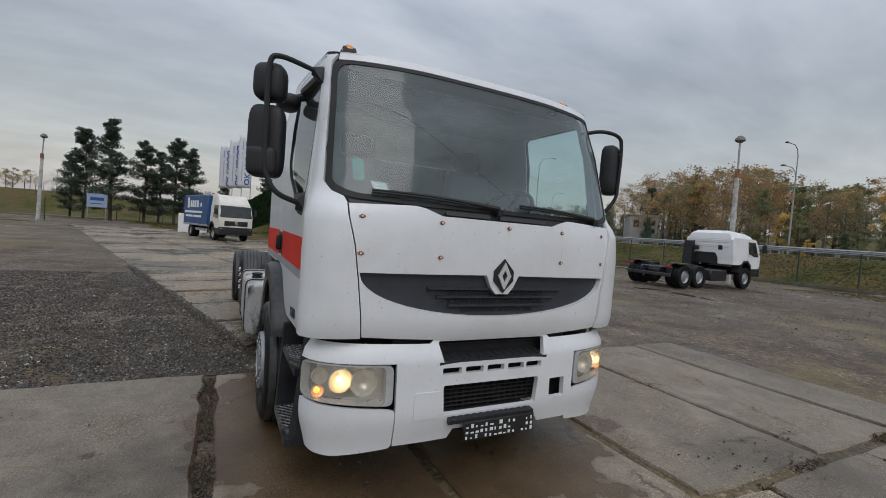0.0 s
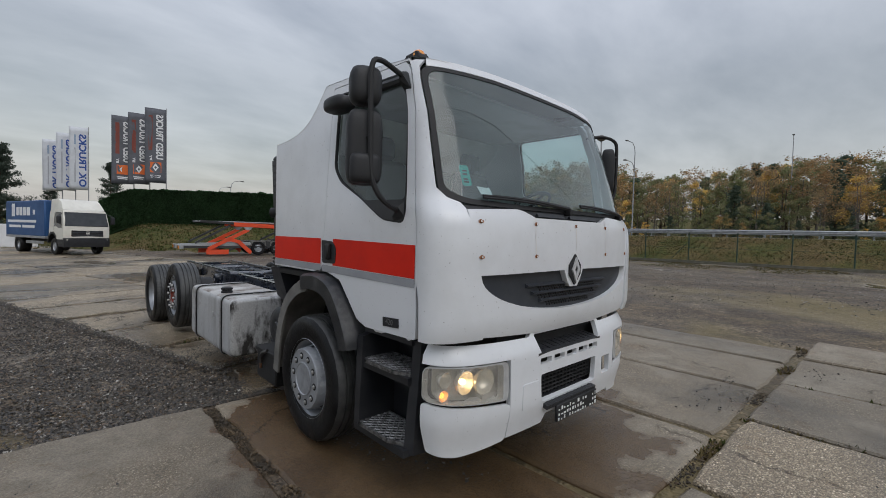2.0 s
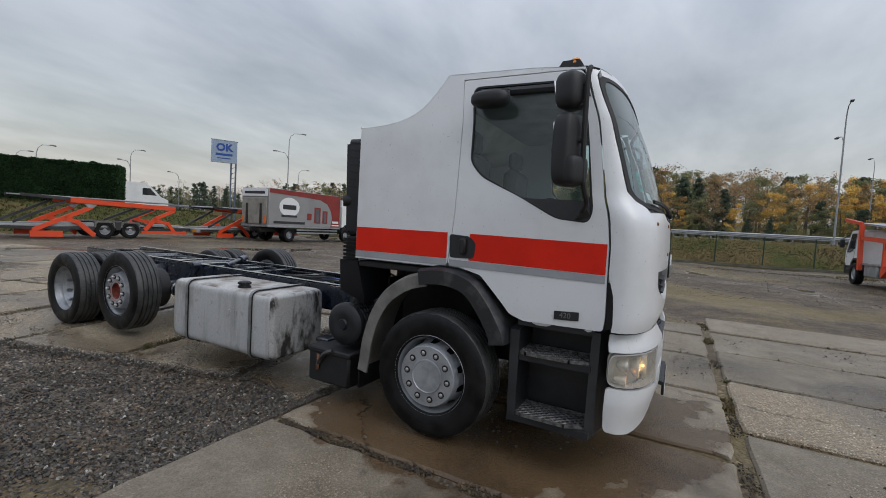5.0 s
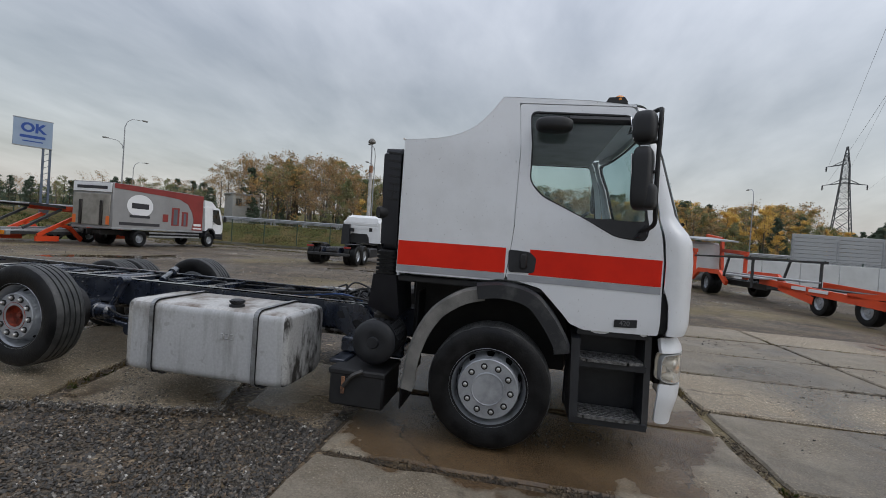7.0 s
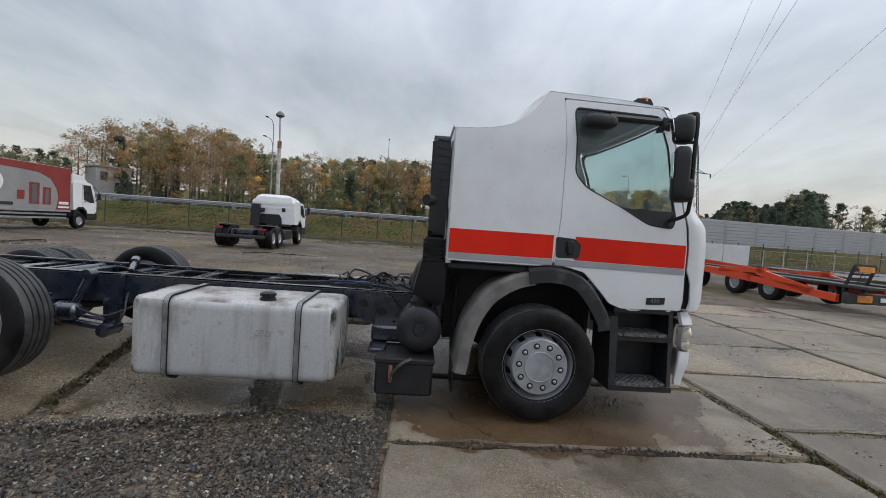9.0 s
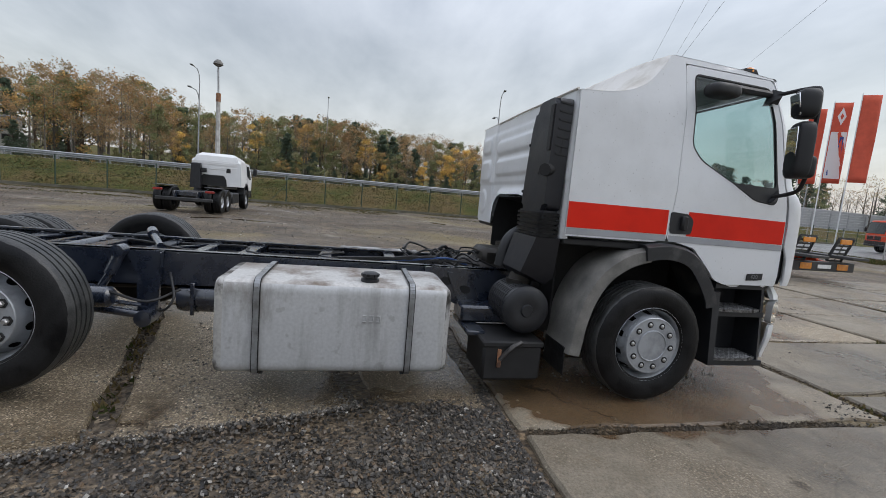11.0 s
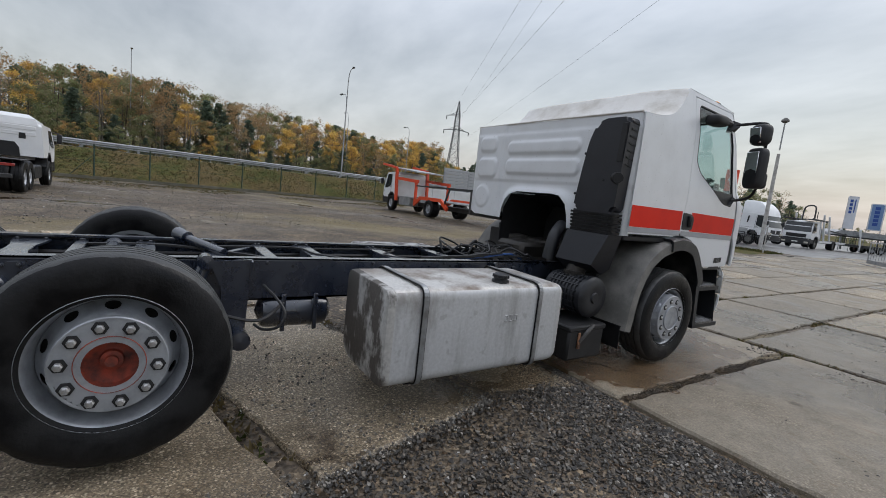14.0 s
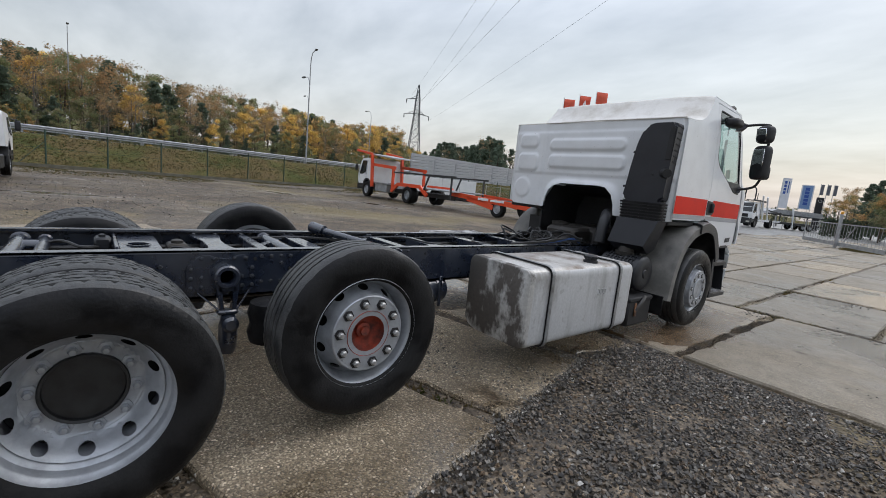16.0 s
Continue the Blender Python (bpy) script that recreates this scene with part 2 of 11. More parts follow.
M["amber"] = material("amber_plastic", (0.75, 0.27, 0.02), (0.6, 0.2, 0.02), 8.0, 0.25, coat=0.5)
# the windscreen's grey-teal film is dust plus sky reflection painted as diffuse colour
M["glass"] = thin_glass("tinted_windscreen", (0.72, 0.90, 0.92), 0.92, 0.15, (0.46, 0.56, 0.57), 0.05)
M["glass_side"] = thin_glass("side_window_glass", (0.82, 0.93, 0.91), 0.92, 0.04)
M["lens_thin"] = thin_glass("clear_lamp_lens", (0.98, 0.96, 0.90), 0.95, 0.24, (0.80, 0.76, 0.68), 0.06)
M["mirror"] = material("mirror_glass", (0.85, 0.86, 0.87), (0.85, 0.86, 0.87), 2.0, 0.03, metal=1.0)
M["seat"] = material("grey_seat_cloth", (0.14, 0.145, 0.15), (0.10, 0.105, 0.11), 30.0, 0.9, bump=0.3, bump_scale=200)
M["trim_in"] = material("grey_cab_trim", (0.27, 0.285, 0.29), (0.20, 0.21, 0.215), 5.0, 0.8)
M["tank"] = material("dirty_aluminium_tank", (0.48, 0.485, 0.49), (0.20, 0.192, 0.18), 1.5, 0.42, 0.6, 0.06, 50, metal=0.12, stretch=(1, 4, 0.4), lo=0.50, hi=0.80, fine=0.2)
M["tank_top"] = material("grimy_tank_skin", (0.42, 0.42, 0.415), (0.03, 0.027, 0.024), 5.0, 0.45, 0.75, 0.08, 60, metal=0.2, stretch=(1.3, 1.3, 0.55), lo=0.46, hi=0.60, fine=0.3)
speckled(M["tank"], 7.0, 0.61, 0.3)
M["tank_rear"] = material("scraped_tank_end", (0.44, 0.43, 0.41), (0.085, 0.075, 0.066), 2.6, 0.4, 0.7, 0.1, 40, metal=0.15, stretch=(1, 1, 0.6), lo=0.46, hi=0.53, fine=0.35)
M["tank_lid"] = material("stained_tank_skin", (0.50, 0.49, 0.47), (0.13, 0.092, 0.066), 3.2, 0.42, 0.7, 0.08, 60, metal=0.25, lo=0.44, hi=0.66, fine=0.3)
M["strap"] = material("worn_dark_steel", (0.055, 0.055, 0.056), (0.12, 0.115, 0.11), 9.0, 0.4, 0.6, metal=0.7)
M["tread_steel"] = material("worn_bright_steel", (0.24, 0.24, 0.24), (0.07, 0.068, 0.066), 25.0, 0.35, 0.55, metal=0.6)
M["strap_pale"] = material("pale_steel_strap", (0.30, 0.31, 0.32), (0.17, 0.165, 0.16), 9.0, 0.35, 0.55, metal=0.5)
M["rim_lip_worn"] = material("chipped_rim_edge", (0.50, 0.47, 0.40), (0.30, 0.20, 0.11), 22.0, 0.5, 0.7, metal=0.3)
M["chrome_dull"] = material("bare_rim_edge", (0.62, 0.64, 0.66), (0.5, 0.51, 0.53), 20.0, 0.3, metal=0.6)
M["rail_bolt"] = material("painted_bolt", (0.022, 0.027, 0.038), (0.06, 0.062, 0.066), 30.0, 0.35, metal=0.2)
M["rust_wash"] = material("rust_wash", (0.34, 0.13, 0.06), (0.50, 0.30, 0.20), 90.0, 0.7)
M["silver_mark"] = material("silver_badge", (0.72, 0.73, 0.74), (0.62, 0.63, 0.64), 20.0, 0.25, metal=0.3)
M["rust"] = material("rusty_steel", (0.34, 0.165, 0.085), (0.08, 0.04, 0.025), 12.0, 0.8, bump=0.2)
M["rust_bolt"] = material("rusted_bolt", (0.23, 0.09, 0.03), (0.12, 0.045, 0.02), 40.0, 0.7)
M["cable"] = material("black_cable", (0.012, 0.012, 0.013), (0.02, 0.02, 0.02), 20.0, 0.5)
M["cable_blue"] = material("blue_air_hose", (0.02, 0.07, 0.22), (0.02, 0.05, 0.15), 20.0, 0.45)
M["oily"] = material("oily_steel", (0.018, 0.017, 0.016), (0.05, 0.044, 0.038), 9.0, 0.4, 0.75, 0.2, 60, metal=0.4)
M["teal"] = material("teal_sticker", (0.0, 0.33, 0.27), (0.0, 0.28, 0.23), 10.0, 0.5)
M["paper"] = material("white_paper", (0.75, 0.76, 0.74), (0.66, 0.67, 0.65), 10.0, 0.7)
M["ink"] = material("dark_print", (0.03, 0.03, 0.035), (0.03, 0.03, 0.035), 10.0, 0.6)
M["galv"] = material("galvanised_steel", (0.40, 0.41, 0.42), (0.27, 0.28, 0.29), 3.0, 0.5, 0.65, metal=0.6, lo=0.4, hi=0.7)
M["kerb"] = material("mossy_kerb_concrete", (0.10, 0.095, 0.07), (0.16, 0.15, 0.12), 2.0, 0.9)
M["concrete_post"] = material("pale_concrete_post", (0.50, 0.49, 0.47), (0.30, 0.29, 0.27), 3.0, 0.9, bump=0.2)
M["fence_green"] = material("dark_green_fence_paint", (0.02, 0.05, 0.035), (0.03, 0.055, 0.04), 4.0, 0.6)
M["orange_paint"] = material("orange_red_paint", (0.74, 0.075, 0.02), (0.60, 0.06, 0.02), 1.5, 0.38, 0.5, coat=0.2, lo=0.4, hi=0.8)
M["black_steel"] = material("black_steel_deck", (0.02, 0.021, 0.023), (0.05, 0.05, 0.05), 3.0, 0.5, 0.7, lo=0.4, hi=0.7)
M["van_white"] = material("plain_white_paint", (0.76, 0.77, 0.78), (0.68, 0.69, 0.70), 1.5, 0.35, coat=0.3)
M["cab_cream"] = material("cream_white_paint", (0.72, 0.70, 0.63), (0.62, 0.60, 0.53), 1.5, 0.4, coat=0.2)
M["tarp_blue"] = material("blue_tarpaulin", (0.020, 0.085, 0.235), (0.016, 0.06, 0.17), 0.8, 0.45, 0.6, lo=0.35, hi=0.7)
M["tarp_grey"] = material("grey_tarpaulin", (0.29, 0.29, 0.29), (0.22, 0.22, 0.22), 0.9, 0.55, lo=0.35, hi=0.75)
M["tarp_red"] = material("dark_red_tarpaulin", (0.26, 0.035, 0.03), (0.17, 0.025, 0.022), 0.9, 0.5, lo=0.35, hi=0.75)
M["flag_dark"] = material("charcoal_flag_cloth", (0.125, 0.13, 0.15), (0.095, 0.10, 0.115), 1.2, 0.8)
M["flag_white"] = material("white_flag_cloth", (0.66, 0.68, 0.72), (0.56, 0.58, 0.62), 1.2, 0.8)
M["flag_red"] = material("orange_red_flag_cloth", (0.66, 0.11, 0.06), (0.54, 0.09, 0.05), 1.2, 0.8)
M["letter_blue"] = material("blue_print", (0.02, 0.07, 0.30), (0.02, 0.07, 0.30), 5.0, 0.6)
M["letter_white"] = material("white_print", (0.74, 0.75, 0.76), (0.74, 0.75, 0.76), 5.0, 0.6)
M["letter_grey"] = material("grey_print", (0.40, 0.41, 0.45), (0.40, 0.41, 0.45), 5.0, 0.6)
M["letter_rust"] = material("faded_red_print", (0.24, 0.06, 0.04), (0.2, 0.05, 0.04), 5.0, 0.7)
M["lamp_yellow"] = material("amber_lamp_cover", (0.78, 0.36, 0.02), (0.7, 0.30, 0.02), 5.0, 0.35)
M["orange_sign"] = material("orange_print", (0.75, 0.16, 0.03), (0.7, 0.15, 0.03), 5.0, 0.6)
M["board_blue"] = material("blue_sign_face", (0.17, 0.27, 0.46), (0.14, 0.23, 0.41), 1.0, 0.4)
M["sign_blue"] = material("grey_blue_sign_face", (0.30, 0.38, 0.50), (0.26, 0.34, 0.46), 1.0, 0.4)
M["render_wall"] = material("grey_render_wall", (0.42, 0.42, 0.40), (0.34, 0.34, 0.32), 0.6, 0.9)
M["lift_plate"] = material("scuffed_beige_lift_plate", (0.30, 0.285, 0.25), (0.20, 0.19, 0.165), 1.5, 0.6, 0.8)
M["steel_blue"] = material("grey_blue_steel", (0.11, 0.14, 0.19), (0.08, 0.10, 0.14), 2.0, 0.5)
M["tail_red"] = material("red_lamp_plastic", (0.32, 0.02, 0.015), (0.22, 0.015, 0.012), 8.0, 0.25, coat=0.4)
M["barrier"] = material("grey_noise_barrier", (0.36, 0.37, 0.38), (0.30, 0.31, 0.32), 0.4, 0.7)
M["wall_white"] = material("whitewashed_concrete_panel", (0.62, 0.63, 0.63), (0.48, 0.49, 0.49), 0.8, 0.85, lo=0.35, hi=0.8)
M["bark"] = material("bark", (0.10, 0.075, 0.055), (0.05, 0.04, 0.03), 3.0, 0.95, bump=0.4, stretch=(1, 1, 0.2))
M["bark_pale"] = material("pale_grey_bark", (0.16, 0.145, 0.125), (0.09, 0.08, 0.068), 3.0, 0.95, bump=0.3, stretch=(1, 1, 0.2))


def leaf_material(name, c, spread=0.2):
    """Thin leaves: some light goes through them."""
    m = material(name, c, tuple(v * 0.65 for v in c), 0.7, 0.8, per_island=spread, spec=0.15)
    n, k = m.node_tree.nodes, m.node_tree.links
    b = n["Principled BSDF"]
    tr, mx = n.new("ShaderNodeBsdfTranslucent"), n.new("ShaderNodeMixShader")
    k.new(b.inputs["Base Color"].links[0].from_socket, tr.inputs["Color"])
    mx.inputs["Fac"].default_value = 0.5
    k.new(b.outputs[0], mx.inputs[1])
    k.new(tr.outputs[0], mx.inputs[2])
    k.new(mx.outputs[0], n["Material Output"].inputs["Surface"])
    return m


M["pine"] = leaf_material("pine_needles", (0.105, 0.135, 0.105))
M["pine_far"] = leaf_material("dark_conifer_green", (0.135, 0.175, 0.125))
M["hedge"] = leaf_material("hedge_foliage", (0.050, 0.100, 0.045), 0.5)
# woodland leaves: colours lightened, so that distance haze is painted into them
M["leaf_rust"] = leaf_material("rust_brown_leaves", (0.46, 0.295, 0.150))
M["leaf_orange"] = leaf_material("orange_leaves", (0.68, 0.44, 0.175))
M["leaf_yellow"] = leaf_material("yellow_leaves", (0.88, 0.63, 0.19))
M["leaf_olive"] = leaf_material("olive_green_leaves", (0.26, 0.29, 0.14))
M["leaf_brown"] = leaf_material("dull_brown_leaves", (0.37, 0.315, 0.195))

# ---- mesh helpers ----


def part(name, bm, mat, parent=None, label="", angle=38.0):
    """Links a bmesh as one mesh object, under a thing or a part."""
    me = bpy.data.meshes.new(name)
    bmesh.ops.recalc_face_normals(bm, faces=bm.faces)
    bm.to_mesh(me)
    bm.free()
    me.polygons.foreach_set("use_smooth", [True] * len(me.polygons))
    me.set_sharp_from_angle(angle=radians(angle))
    for m in (mat if isinstance(mat, (list, tuple)) else [mat]):
        me.materials.append(m)
    ob = new(name, me)
    ob.parent = parent
    return tagged(ob, label)


def raw(name, verts, faces, mat, parent=None, label="", smooth=False):
    """The same from lists, for large meshes."""
    me = bpy.data.meshes.new(name)
    me.from_pydata(verts, [], faces)
    if smooth:
        me.polygons.foreach_set("use_smooth", [True] * len(me.polygons))
    for m in (mat if isinstance(mat, (list, tuple)) else [mat]):
        me.materials.append(m)
    ob = new(name, me)
    ob.parent = parent
    return tagged(ob, label)


def thing(name, label, category, group="", at=None, kind=""):
    ob = new(name)
    ob.empty_display_size = 0.2
    if at is not None:
        ob.matrix_world = at
    return tagged(ob, label, category, group, kind)


def B():
    return bmesh.new()


def hull(bm, pts):
    vs = [bm.verts.new(p) for p in pts]
    r = bmesh.ops.convex_hull(bm, input=vs)
    bmesh.ops.delete(bm, geom=[g for g in r["geom_interior"] if isinstance(g, bmesh.types.BMVert)], context="VERTS")
    return bm


def box(bm, lo, hi, r=0.01, m=None):
    """A box with chamfered edges."""
    lo, hi = [min(a, b) for a, b in zip(lo, hi)], [max(a, b) for a, b in zip(lo, hi)]
    r = min([r] + [(b - a) * 0.45 for a, b in zip(lo, hi)])
    c = [(a + b) / 2 for a, b in zip(lo, hi)]
    h = [(b - a) / 2 for a, b in zip(lo, hi)]
    pts = []
    for sx in (-1, 1):
        for sy in (-1, 1):
            for sz in (-1, 1):
                s = (sx, sy, sz)
                for k in range(3):
                    p = [c[i] + s[i] * (h[i] - (r if i != k else 0)) for i in range(3)]
                    pts.append(m @ Vector(p) if m else p)
    return hull(bm, pts)


def frame_of(a, b):
    """Two unit vectors across the way from a to b."""
    d = (Vector(b) - Vector(a)).normalized()
    u = d.cross(Vector((0, 0, 1)) if abs(d.z) < 0.9 else Vector((1, 0, 0))).normalized()
    return d, u, d.cross(u)


def tube(bm, pts, r, seg=8, caps=True):
    """A pipe along a line of points; r is one radius or one for each point."""
    pts = [Vector(p) for p in pts]
    rs = r if isinstance(r, (list, tuple)) else [r] * len(pts)
    rings, u = [], None
    for i, p in enumerate(pts):
        d = (pts[min(i + 1, len(pts) - 1)] - pts[max(i - 1, 0)]).normalized()
        if u is None:
            u = d.cross(Vector((0, 0, 1)) if abs(d.z) < 0.9 else Vector((1, 0, 0))).normalized()
        u = (u - d * u.dot(d)).normalized()
        v = d.cross(u)
        rings.append([bm.verts.new(p + rs[i] * (math.cos(a) * u + math.sin(a) * v)) for a in [2 * math.pi * k / seg for k in range(seg)]])
    for a, b in zip(rings, rings[1:]):
        for k in range(seg):
            bm.faces.new((a[k], a[(k + 1) % seg], b[(k + 1) % seg], b[k]))
    if caps:
        bm.faces.new(rings[0][::-1])
        bm.faces.new(rings[-1])
    return bm


def bend(pts, n=4):
    """A smooth line through points (Catmull-Rom)."""
    p = [Vector(q) for q in pts]
    p = [2 * p[0] - p[1]] + p + [2 * p[-1] - p[-2]]
    out = []
    for i in range(1, len(p) - 2):
        for k in range(n):
            t = k / n
            out.append(0.5 * ((2 * p[i]) + (p[i + 1] - p[i - 1]) * t + (2 * p[i - 1] - 5 * p[i] + 4 * p[i + 1] - p[i + 2]) * t * t
                              + (3 * p[i] - p[i - 1] - 3 * p[i + 1] + p[i + 2]) * t ** 3))
    return out + [p[-2]]


def lathe(bm, prof, centre=(0, 0, 0), axis="x", seg=40, closed=False, ends=(True, True)):
    """A body turned round an axis; prof holds (radius, place along the axis)."""
    rings = []
    for r, a in prof:
        ring = []
        for k in range(seg):
            t = 2 * math.pi * k / seg
            c, s = r * math.cos(t), r * math.sin(t)
            p = {"x": (a, c, s), "y": (c, a, s), "z": (c, s, a)}[axis]
            ring.append(bm.verts.new(Vector(p) + Vector(centre)))
        rings.append(ring)
    pairs = list(zip(rings, rings[1:])) + ([(rings[-1], rings[0])] if closed else [])
    for a, b in pairs:
        for k in range(seg):
            bm.faces.new((a[k], a[(k + 1) % seg], b[(k + 1) % seg], b[k]))
    if not closed:
        for ring, (r, _), cap in ((rings[0], prof[0], ends[0]), (rings[-1], prof[-1], ends[1])):
            if r > 1e-4 and cap:
                bm.faces.new(ring)
    return bm


def prism(bm, outline, axis, a, b):
    """An outline (two coordinates a point) pushed along an axis from a to b."""
    def at(p, w):
        return {"x": (w, p[0], p[1]), "y": (p[0], w, p[1]), "z": (p[0], p[1], w)}[axis]
    lo = [bm.verts.new(at(p, a)) for p in outline]
    hi = [bm.verts.new(at(p, b)) for p in outline]
    n = len(outline)
    for i in range(n):
        bm.faces.new((lo[i], lo[(i + 1) % n], hi[(i + 1) % n], hi[i]))
    bm.faces.new(lo[::-1])
    bm.faces.new(hi)
    return bm


def rounded(pts, r, n=4):
    """An outline with its corners rounded."""
    out = []
    for i, p in enumerate(pts):
        p, a, b = Vector(p), Vector(pts[i - 1]), Vector(pts[(i + 1) % len(pts)])
        d1, d2 = (a - p), (b - p)
        q = min(r, d1.length * 0.45, d2.length * 0.45)
        p1, p2 = p + d1.normalized() * q, p + d2.normalized() * q
        for k in range(n + 1):
            t = k / n
            out.append(tuple((1 - t) ** 2 * p1 + 2 * t * (1 - t) * p + t * t * p2))
    return out


def inside(poly, pts):
    poly, pts = np.asarray(poly), np.asarray(pts)
    res = np.zeros(len(pts), bool)
    x, y = pts[:, 0], pts[:, 1]
    for (x0, y0), (x1, y1) in zip(poly, np.roll(poly, -1, 0)):
        if y0 == y1:
            continue
        hit = ((y0 > y) != (y1 > y)) & (x < (x1 - x0) * (y - y0) / (y1 - y0) + x0)
        res ^= hit
    return res


def sheet(outline, holes, fmap, thick=0.012, step=0.07):
    """A panel cut from a plane by an outline and holes, laid onto a curved surface by fmap and given thickness."""
    from_2d, edges = [], []
    for loop in [outline] + list(holes):
        first = len(from_2d)
        for p, q in zip(loop, loop[1:] + loop[:1]):
            p, q = Vector(p), Vector(q)
            n = max(1, int((q - p).length / step))
            from_2d += [p.lerp(q, k / n) for k in range(n)]
        last = len(from_2d)
        edges += [(i, i + 1) for i in range(first, last - 1)] + [(last - 1, first)]
    o = np.array([tuple(p) for p in from_2d])
    lo, hi = o.min(0), o.max(0)
    gx, gy = np.meshgrid(np.arange(lo[0] + step / 2, hi[0], step), np.arange(lo[1] + step / 2, hi[1], step))
    gp = np.stack([gx.ravel(), gy.ravel()], -1)
    if len(gp):
        near = np.min(np.hypot(gp[:, None, 0] - o[None, :, 0], gp[:, None, 1] - o[None, :, 1]), 1) > step * 0.4
        gp = gp[near]
    if len(gp):
        ok = inside(outline, gp)
        for h in holes:
            ok &= ~inside(h, gp)
        gp = gp[ok]
    from mathutils.geometry import delaunay_2d_cdt
    v, _, f, *_ = delaunay_2d_cdt(from_2d + [Vector(p) for p in gp], edges, [], 0, 1e-5)
    cen = np.array([tuple(sum((v[i] for i in t), Vector((0, 0))) / len(t)) for t in f])
    ok = inside(outline, cen)
    for h in holes:
        ok &= ~inside(h, cen)
    bm = B()
    vs = [bm.verts.new(fmap(p[0], p[1])) for p in v]
    for t, good in zip(f, ok):
        if good:
            bm.faces.new([vs[i] for i in t])
    bmesh.ops.delete(bm, geom=[q for q in bm.verts if not q.link_faces], context="VERTS")
    if thick:
        bmesh.ops.recalc_face_normals(bm, faces=bm.faces)
        bm.normal_update()
        rim = [e for e in bm.edges if e.is_boundary]
        old = list(bm.verts)
        flip = 1.0
        mid = sum((q.co for q in old), Vector()) / len(old)
        out = sum((q.normal.dot(q.co - Vector((0, -0.2, mid.z))) for q in old))
        flip = 1.0 if out > 0 else -1.0
        inner = {q: bm.verts.new(q.co - q.normal * thick * flip) for q in old}
        for face in list(bm.faces):
            bm.faces.new([inner[q] for q in reversed(face.verts)])
        for e in rim:
            a, b = e.verts
            bm.faces.new((a, b, inner[b], inner[a]))
    return bm


def words(name, text, size, mat, parent, m, align="CENTER", depth=0.002, label="", bold=0.0):
    """Lettering in the built-in font, as a mesh."""
    cu = bpy.data.curves.new(name, "FONT")
    cu.body, cu.size, cu.extrude, cu.align_x, cu.align_y, cu.resolution_u = text, size, depth, align, "CENTER", 3
    cu.offset = bold * size
    ob = new(name, cu)
    me = bpy.data.meshes.new_from_object(ob)
    bpy.data.objects.remove(ob)
    me.materials.clear()
    me.materials.append(mat)
    ob = new(name, me)
    ob.parent = parent
    ob.matrix_basis = m
    return tagged(ob, label)

# ---- ground ----
# The fence line runs beside the yard; u is the way past it, s the way along it.
FN, FD = Vector((0.9923, 0.124, 0)), Vector((-0.124, 0.9923, 0))
F0 = Vector((32.4, 0, 0))


def past(u, s, z=0.0):
    return F0 + FN * u + FD * s + Vector((0, 0, z))


def road_u(x, y):
    return (Vector((x, y, 0)) - F0).dot(FN)


def smooth(a, b, v):
    t = min(1.0, max(0.0, (v - a) / (b - a)))
    return t * t * (3 - 2 * t)


def height(x, y):
    """The lie of the land: a flat yard, the road bank along the fence and the grass bank behind the trailer."""
    u = road_u(x, y)
    z = float(np.interp(u, [0, 0.5, 4.8, 5.4, 24, 27, 30, 60, 120, 400], [0, 0.14, 1.78, 1.95, 1.95, 1.3, 1.5, 3.2, 7.0, 20.0]))
    if u < 4.5:
        # grass bank that carries the hedge
        near = 27.8 - 0.02 * x
        edge = smooth(0.5, 4.5, x) * (1 - smooth(20, 27, x))
        z = max(z, edge * 1.75 * smooth(near, near + 11.5, y))
        z = max(z, 3.6 * smooth(84, 98, y) * (1 - smooth(-4, 10, x)))
    return z


def graded(stops):
    out = []
    for (a, b, d) in stops:
        out += list(np.arange(a, b - 1e-6, d))
    return out + [stops[-1][1]]


us = graded([(-420, -120, 60), (-120, -70, 10), (-70, -24, 2), (-24, 0, 2), (0, 5.4, 0.6), (5.4, 13.2, 1.95), (13.2, 15.2, 1.0), (15.2, 23, 1.95), (23, 47, 3), (47, 95, 12), (95, 455, 60)])
ss = graded([(-400, -160, 40), (-160, -60, 10), (-60, 20, 4), (20, 60, 1.6), (60, 110, 2.5), (110, 190, 10), (190, 430, 40)])
gv, gf, gm = [], [], []
for u in us:
    for s in ss:
        p = past(u, s)
        z = height(p.x, p.y)
        bump = 0.0
        if 0.3 < u < 5 or 24 < u:
            bump = 0.12 * noise.noise((p.x * 0.5, p.y * 0.5, 0))
        gv.append((p.x, p.y, z - 0.035 + bump))
ns = len(ss)
